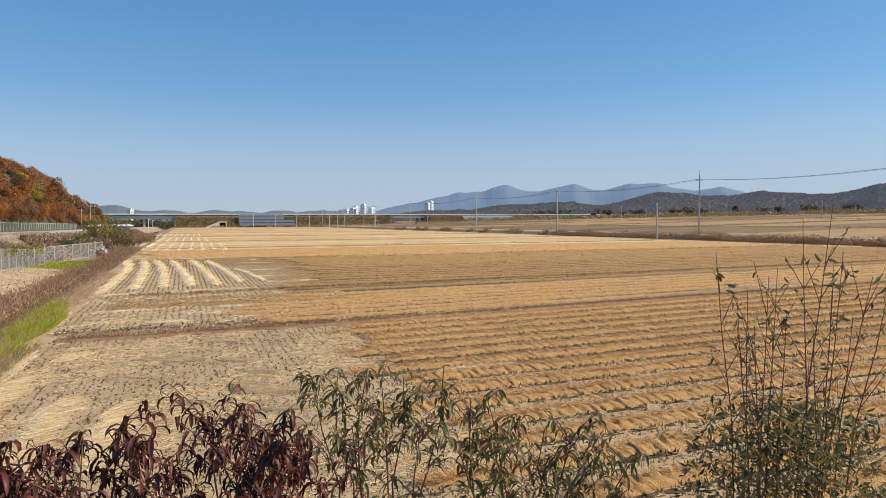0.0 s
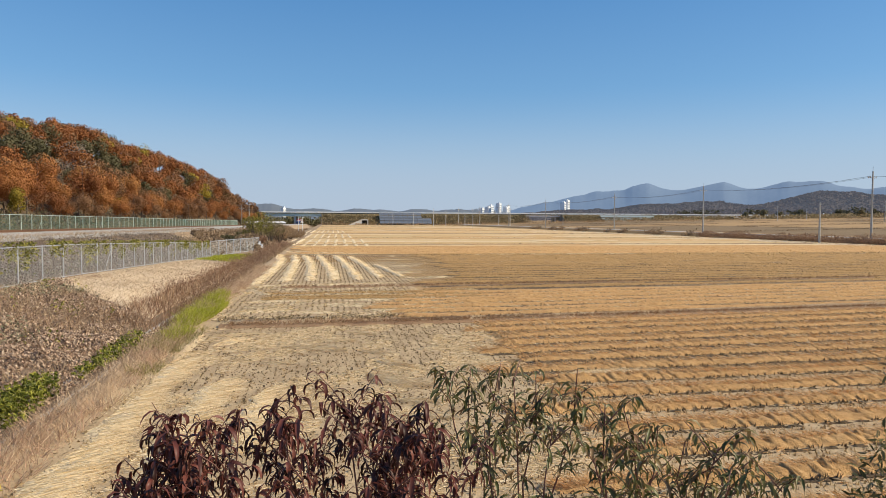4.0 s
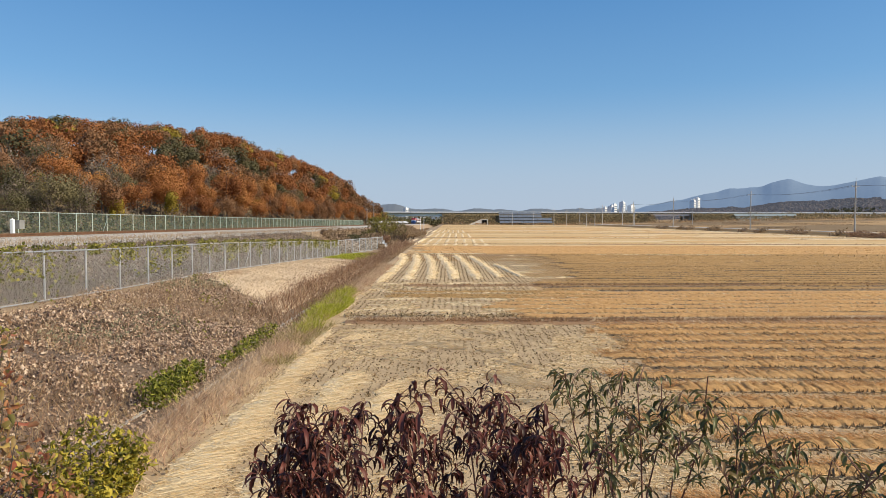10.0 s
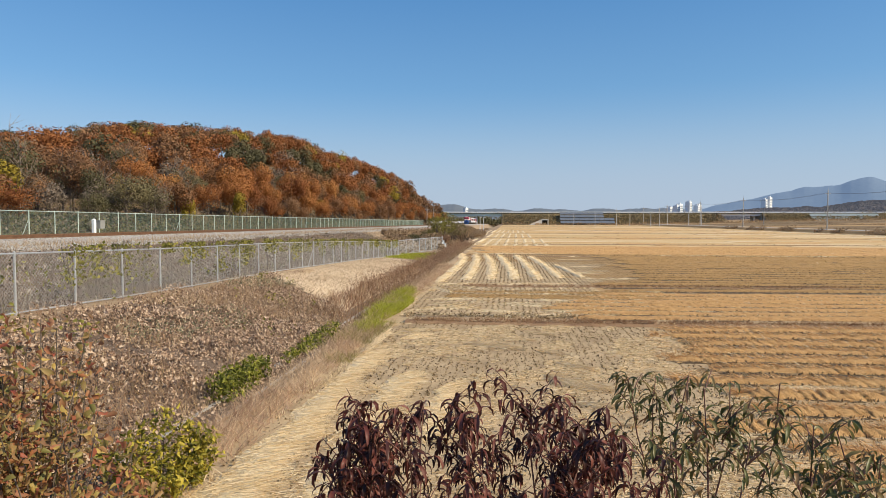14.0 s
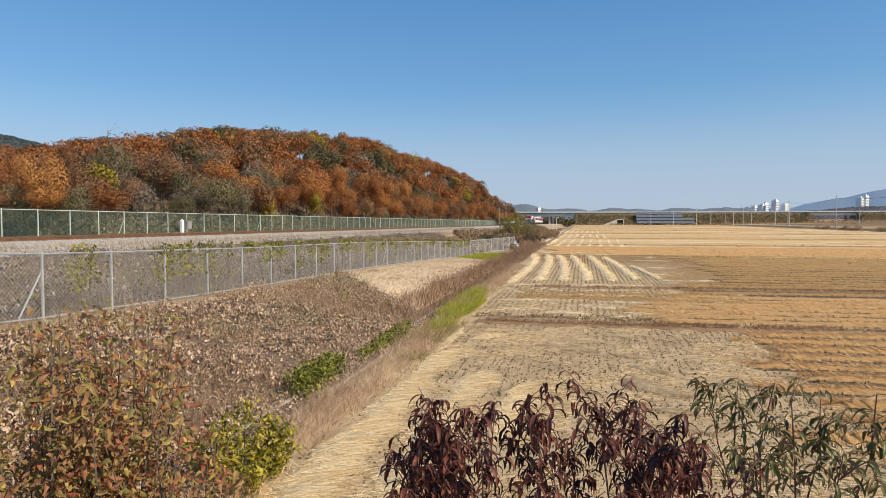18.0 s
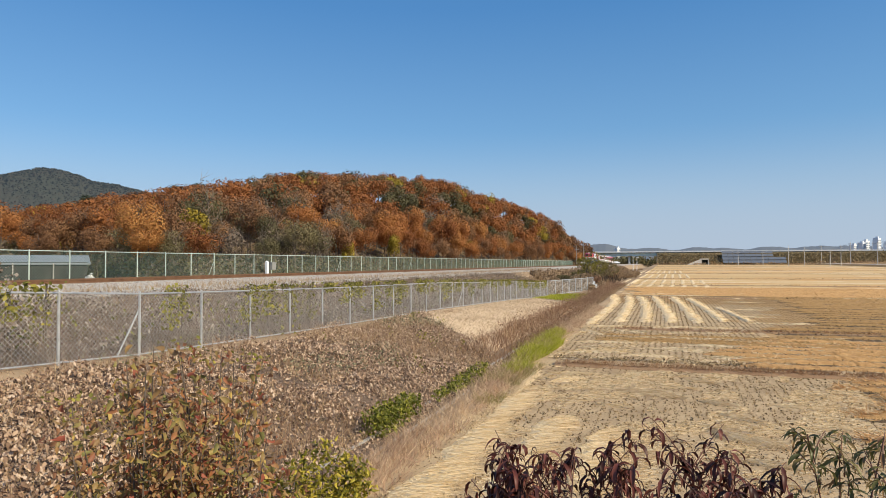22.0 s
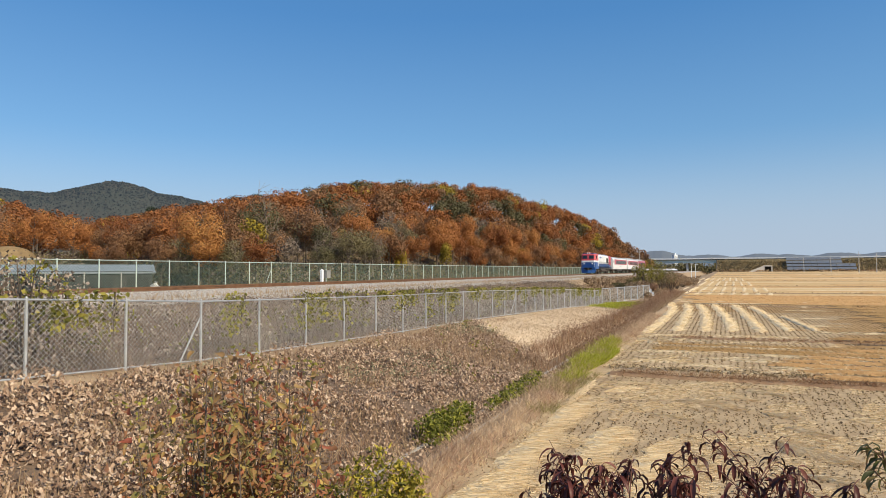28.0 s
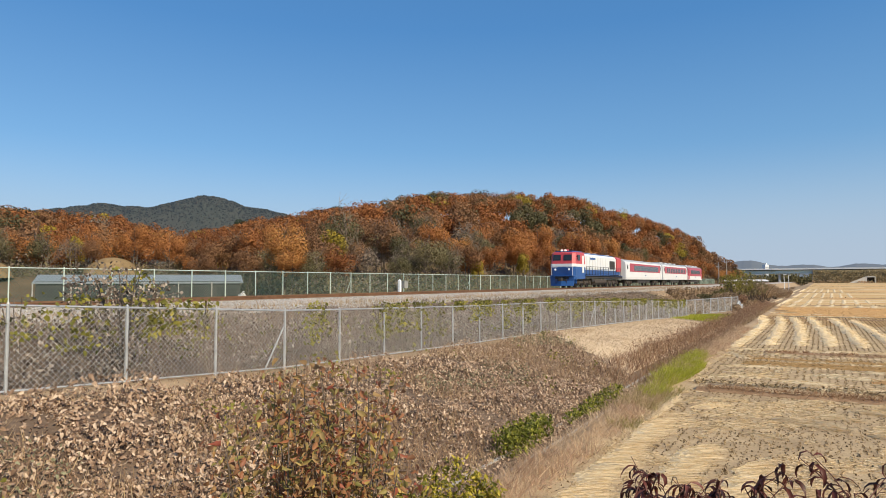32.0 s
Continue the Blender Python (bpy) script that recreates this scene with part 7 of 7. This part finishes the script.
# ------------------------------------------------------------------ shrubs before the camera
M["plum"] = material("dark_red_peach_leaves", [(0.035, 0.014, 0.01), (0.075, 0.024, 0.017), (0.13, 0.038, 0.028), (0.2, 0.07, 0.05)], 6.0, 0.45, vary="island", spread=0.15, back_light=0.16, spec=0.28)
M["peach"] = material("green_peach_leaves", [(0.055, 0.062, 0.018), (0.12, 0.125, 0.035), (0.22, 0.19, 0.065), (0.32, 0.17, 0.08)], 6.0, 0.42, vary="island", spread=0.15, back_light=0.3, spec=0.45)
M["oliveleaf"] = material("dull_green_shrub_leaves", [(0.07, 0.072, 0.028), (0.14, 0.13, 0.052), (0.25, 0.21, 0.085), (0.42, 0.31, 0.11)], 6.0, 0.5, vary="island", spread=0.15, back_light=0.25)
M["autumn"] = material("autumn_shrub_leaves", [(0.44, 0.12, 0.075), (0.29, 0.18, 0.09), (0.45, 0.29, 0.125), (0.24, 0.23, 0.07), (0.43, 0.22, 0.105), (0.34, 0.17, 0.095), (0.48, 0.19, 0.085), (0.31, 0.27, 0.09), (0.66, 0.46, 0.14)], 6.0, 0.5, vary="island", spread=0.08, back_light=0.4)
M["yellow"] = material("yellow_shrub_leaves", [(0.1, 0.11, 0.02), (0.28, 0.25, 0.035), (0.52, 0.43, 0.06), (0.62, 0.5, 0.08)], 6.0, 0.5, vary="island", back_light=0.35)
M["red_stem"] = material("red_brown_stems", [(0.13, 0.055, 0.04), (0.24, 0.12, 0.085)], 8.0, 0.6)


def long_leaves(pos, out, length, width, hang):
    """Narrow folded leaves that arch over and hang, each in four lengths with a midrib."""
    n = len(pos)
    flat = unit(out * np.array([1, 1, 0]) + 1e-6)
    z = np.array([0, 0, 1.0])
    side = unit(np.cross(flat, z) + rng.normal(size=(n, 3)) * 0.3)
    rise, fall = rng.uniform(-0.5, 0.7, n), -2.0 * hang + rng.normal(size=n) * 0.25
    twist = rng.normal(size=n) * 0.5
    rows, p = [], pos.copy()
    for i, w in enumerate((0.12, 0.8, 1.0, 0.72, 0.04)):
        s = i / 4
        phi = (rise + (fall - rise) * s ** 0.75)[:, None]
        along = flat * np.cos(phi) + z * np.sin(phi)
        up = np.cross(side, along)
        k = (twist * s)[:, None]
        across = side * np.cos(k) + up * np.sin(k)
        half = (width * 0.5 * w)[:, None]
        rows.append(np.stack([p - across * half + up * half * 0.55, p, p + across * half + up * half * 0.55], 1))
        p = p + along * (length * 0.25)[:, None]
    v = np.stack(rows, 1).reshape(-1, 3)
    faces = []
    for i in range(4):
        for c in (0, 1):
            q = i * 3 + c
            faces += [(q, q + 1, q + 4), (q, q + 4, q + 3)]
    k = np.arange(n)[:, None] * 15
    return v, np.concatenate([k + np.array([q]) for q in faces])


def sapling(a, d, tops, leaf_mat, label, leaf_len, leaf_w, per_cane, hang, name, twig_len=0.22, low=0.45):
    """A young tree of several canes. a, d: bearing to the left of the track and distance of its foot; tops: bearing, elevation, distance of each cane's tip."""
    x, y = -d * math.sin(radians(a)), d * math.cos(radians(a))
    z = float(ground_z(np.array([x]), np.array([y]))[0])
    t = thing(name, pose(x, y, z), label, "shrub", "saplings below the camera")
    foot = Vector((x, y, z))
    P, O = [], []
    for b, e, dd in tops:
        tip = Vector((-dd * math.sin(radians(b)), dd * math.cos(radians(b)), EYE_Z + dd * math.tan(radians(e)))) - foot
        root = Vector((tip.x * 0.35 + rng.normal() * 0.06, tip.y * 0.35 + rng.normal() * 0.06, -0.05))
        mid = root.lerp(tip, 0.55) + Vector((rng.normal() * 0.06, rng.normal() * 0.06, 0.05))
        cane = Mesh().path([root, root.lerp(mid, 0.5) + Vector((rng.normal() * 0.02, 0, 0)), mid, mid.lerp(tip, 0.5) + Vector((rng.normal() * 0.025, rng.normal() * 0.025, 0)), tip], 0.0075, 0.0025, 6)
        line = [root.lerp(mid, q) if q < 0.5 else mid.lerp(tip, (q - 0.5) * 2) for q in np.linspace(0, 1, 40)]
        n_tw = max(3, int(per_cane / 11))
        stems, twigs = [(mid.lerp(tip, 0.3), tip)], []
        for _ in range(n_tw):
            q = low + (1 - low) * rng.random()
            s0 = line[min(39, int(q * 39))]
            an = rng.uniform(0, 6.28)
            e1 = s0 + Vector((math.cos(an) * 0.75, math.sin(an) * 0.75, 0.75)) * twig_len * rng.uniform(0.5, 1.2)
            twigs.append(Mesh().path([s0, s0.lerp(e1, 0.5) + Vector((0, 0, 0.012)), e1], 0.004, 0.0018, 4))
            stems.append((s0, e1))
        stem = part("cane", cane, M["red_stem"], t)
        for q in twigs:
            part("twig", q, M["red_stem"], stem)
        for _ in range(per_cane):
            s0, e1 = stems[rng.integers(len(stems))]
            q = rng.random() ** 0.7
            P.append(s0.lerp(e1, q))
            an = rng.uniform(0, 6.28)
            O.append((math.cos(an), math.sin(an), rng.uniform(0.0, 0.8)))
    P, O = np.array([tuple(p) for p in P]), np.array(O)
    n = len(P)
    v, f = long_leaves(P, O, leaf_len * rng.uniform(0.55, 1.25, n), leaf_w * rng.uniform(0.7, 1.3, n), np.clip(rng.normal(hang, 0.22, n), 0.05, 1.15))
    fo = soup("foliage", v, f, leaf_mat, "", "", "", t)
    fo.data.polygons.foreach_set("use_smooth", [True] * len(fo.data.polygons))
    return t


plum_tops = [(18.6, -23.8, 2.9), (16.6, -18.4, 3.0), (15.2, -18.5, 2.8), (13.0, -16.2, 3.1), (11.6, -17.9, 2.7), (10.4, -18.5, 3.2), (7.6, -16.1, 2.9), (5.8, -16.0, 3.1), (3.8, -16.9, 2.8), (1.2, -18.8, 3.0), (-1.6, -15.4, 3.0), (-4.8, -15.6, 3.2), (-7.0, -16.7, 2.9), (-10.0, -19.1, 3.0), (8.8, -19.8, 2.5), (-3.2, -18.5, 2.6), (2.5, -20.8, 2.5), (-6.0, -19.5, 2.6), (14.5, -21.3, 2.6), (-11.5, -21.8, 2.9)]
sapling(12.5, 2.9, plum_tops[:7] + plum_tops[14:15] + plum_tops[18:19], M["plum"], "peach sapling with drooping dark red leaves", 0.102, 0.0175, 140, 0.98, "peach_sapling")
sapling(-1.5, 2.9, plum_tops[7:14] + plum_tops[15:18] + plum_tops[19:], M["plum"], "peach sapling with drooping dark red leaves", 0.102, 0.0175, 140, 0.98, "peach_sapling")
green_tops = [(-10.3, -13.0, 3.5), (-12.4, -14.0, 3.7), (-15.2, -12.6, 3.6), (-16.4, -13.4, 3.4), (-18.4, -12.7, 3.7), (-22.0, -12.5, 3.5), (-24.4, -15.3, 3.3), (-25.8, -15.0, 3.6), (-28.8, -16.6, 3.4), (-31.0, -17.6, 3.6), (-33.6, -17.8, 3.5), (-36.0, -17.5, 3.7), (-38.6, -19.5, 3.6), (-13.8, -17.5, 3.2), (-20.0, -17.0, 3.2), (-23.2, -19.0, 3.1), (-27.0, -20.0, 3.1), (-34.5, -20.5, 3.3)]
sapling(-15.5, 3.5, green_tops[:6] + green_tops[13:15], M["peach"], "peach sapling with narrow drooping green leaves", 0.105, 0.017, 80, 0.78, "peach_sapling")
sapling(-29.0, 3.5, green_tops[6:13] + green_tops[15:], M["peach"], "peach sapling with narrow drooping green leaves", 0.105, 0.017, 80, 0.78, "peach_sapling")


def whip_shrub(a, d, tops, label, leafy, mat):
    """A shrub of long bare upright shoots over a leafy base."""
    x, y = -d * math.sin(radians(a)), d * math.cos(radians(a))
    z = float(ground_z(np.array([x]), np.array([y]))[0])
    t = thing("whip_shrub", pose(x, y, z), label, "shrub")
    P = []
    for b, e, dd in tops:
        tip = Vector((-dd * math.sin(radians(b)), dd * math.cos(radians(b)), EYE_Z + dd * math.tan(radians(e)))) - Vector((x, y, z))
        root = Vector((rng.normal() * 0.08, rng.normal() * 0.08, -0.05))
        mid = Vector((root.x * 0.5 + tip.x * 0.38, root.y * 0.5 + tip.y * 0.38, tip.z * 0.5))
        shoot = Mesh().path([root, root.lerp(mid, 0.5), mid, mid.lerp(tip, 0.5) + Vector((tip.x * 0.04, tip.y * 0.04, 0)), tip], 0.007, 0.0018, 6)
        twigs = []
        for _ in range(6):
            q = rng.uniform(0.25, 0.9)
            s0 = root.lerp(mid, q * 2) if q < 0.5 else mid.lerp(tip, (q - 0.5) * 2)
            an = rng.uniform(0, 6.28)
            e1 = s0 + Vector((math.cos(an) * 0.5, math.sin(an) * 0.5, 0.9)) * rng.uniform(0.12, 0.4)
            twigs.append(Mesh().path([s0, e1], 0.003, 0.0014, 4))
            for _ in range(int(rng.integers(2, 7))):
                P.append(s0.lerp(e1, rng.uniform(0.4, 1)))
        stem = part("shoot", shoot, M["red_stem"], t)
        for q in twigs:
            part("twig", q, M["red_stem"], stem)
    n = leafy
    h = rng.random(n) ** 1.1
    ang, rad = rng.uniform(0, 6.28, n), 0.66 * np.sqrt(rng.random(n)) * (1.05 - 0.6 * h)
    base = np.stack([rad * np.cos(ang), rad * np.sin(ang), 0.1 + h * 1.05], 1)
    base = np.concatenate([base, np.array([tuple(p) for p in P])])
    m = len(base)
    v, f = ovate(base, rng.normal(size=(m, 3)) + np.array([0, 0, -0.5]), 0.05 * rng.uniform(0.6, 1.5, m), 0.34, 0.35, 0.6)
    soup("foliage", v, f, mat, "", "", "", t)
    return t


whip_shrub(-48.5, 4.5, [(-45.0, -2.4, 4.4), (-46.6, -6.0, 4.5), (-47.4, -5.2, 4.6), (-48.9, -4.2, 4.5), (-49.5, -3.6, 4.7), (-47.9, -8.2, 4.3), (-50.2, -7.0, 4.6)], "shrub of thin bare shoots over dull green leaves", 1900, M["oliveleaf"])
whip_shrub(-52.4, 4.7, [(-51.2, 0.3, 4.7), (-53.2, 1.5, 4.7), (-53.9, -2.2, 4.8), (-55.8, -4.0, 4.7), (-57.0, -3.4, 4.8), (-52.0, -8.0, 4.6), (-54.6, -7.0, 4.9), (-53.3, -4.6, 4.5)], "shrub of tall bare red-brown shoots over dull green leaves", 2200, M["oliveleaf"])


def autumn_shrub(a, d, r, h, n, label, leaf, mat, shoots, name="autumn_shrub"):
    x, y = -d * math.sin(radians(a)), d * math.cos(radians(a))
    z = float(ground_z(np.array([x]), np.array([y]))[0])
    t = thing(name, pose(x, y, z), label, "shrub")
    P = []
    for _ in range(shoots):
        an, k = rng.uniform(0, 6.28), math.sqrt(rng.random()) * r
        tip = Vector((math.cos(an) * k, math.sin(an) * k, h * rng.uniform(0.62, 1.0) * (1.05 - 0.35 * (k / r) ** 2)))
        root = Vector((tip.x * 0.4, tip.y * 0.4, -0.05))
        mid = root.lerp(tip, 0.5) + Vector((rng.normal() * 0.06, rng.normal() * 0.06, 0))
        s = Mesh().path([root, mid, tip], 0.01, 0.0025, 5)
        for _ in range(n // shoots):
            q = rng.uniform(0.25, 1.0)
            p = root.lerp(mid, q * 2) if q < 0.5 else mid.lerp(tip, q * 2 - 1)
            P.append(p + Vector((rng.normal() * 0.07, rng.normal() * 0.07, rng.normal() * 0.05)))
        part("shoot", s, M["bark"], t)
    P = np.array([tuple(p) for p in P])
    v, f = ovate(P, rng.normal(size=P.shape) + np.array([0, 0, -0.8]), leaf * rng.uniform(0.5, 1.4, len(P)), 0.58, 0.6, 0.7)
    soup("foliage", v, f, mat, "", "", "", t)
    return t


autumn_shrub(39.0, 4.6, 0.58, 2.12, 3300, "autumn shrub with red, orange and olive leaves", 0.054, M["autumn"], 34)
autumn_shrub(44.0, 4.4, 0.48, 1.85, 2200, "autumn shrub with maroon, orange and olive leaves", 0.052, M["autumn"], 24)
autumn_shrub(34.5, 5.0, 0.5, 1.3, 1200, "low autumn shrub with brown and red leaves", 0.06, M["autumn"], 12)
autumn_shrub(29.9, 11.0, 0.85, 1.35, 2400, "yellow-green shrub at the foot of the bank", 0.085, M["yellow"], 16, "yellow_shrub")
x, y = scatter(5000, -9, 7, 0.6, 7.5, lambda x, y: np.hypot(x, y) > 1.2)
grass("mound_grass", x, y, 0.3, 0.012, 0.5, M["dry_grass"], "dry grass on the mound below the shrubs")


# ------------------------------------------------------------------ what moves
def motions():
    front = [(0.0, 598.0), (9.0, 452.0), (14.0, 368.0), (17.0, 312.0), (20.0, 257.0), (23.0, 205.5), (25.5, 164.0), (27.5, 133.2), (30.0, 96.8), (32.0, 66.9)]
    offset = 0.0
    for vehicle, length in [(locomotive, 20.4)] + [(c, 23.6) for c in coaches]:
        walk(vehicle, [(t, pose(RAIL_X, y + offset, RAIL_Z)) for t, y in front])
        offset += length


motions()
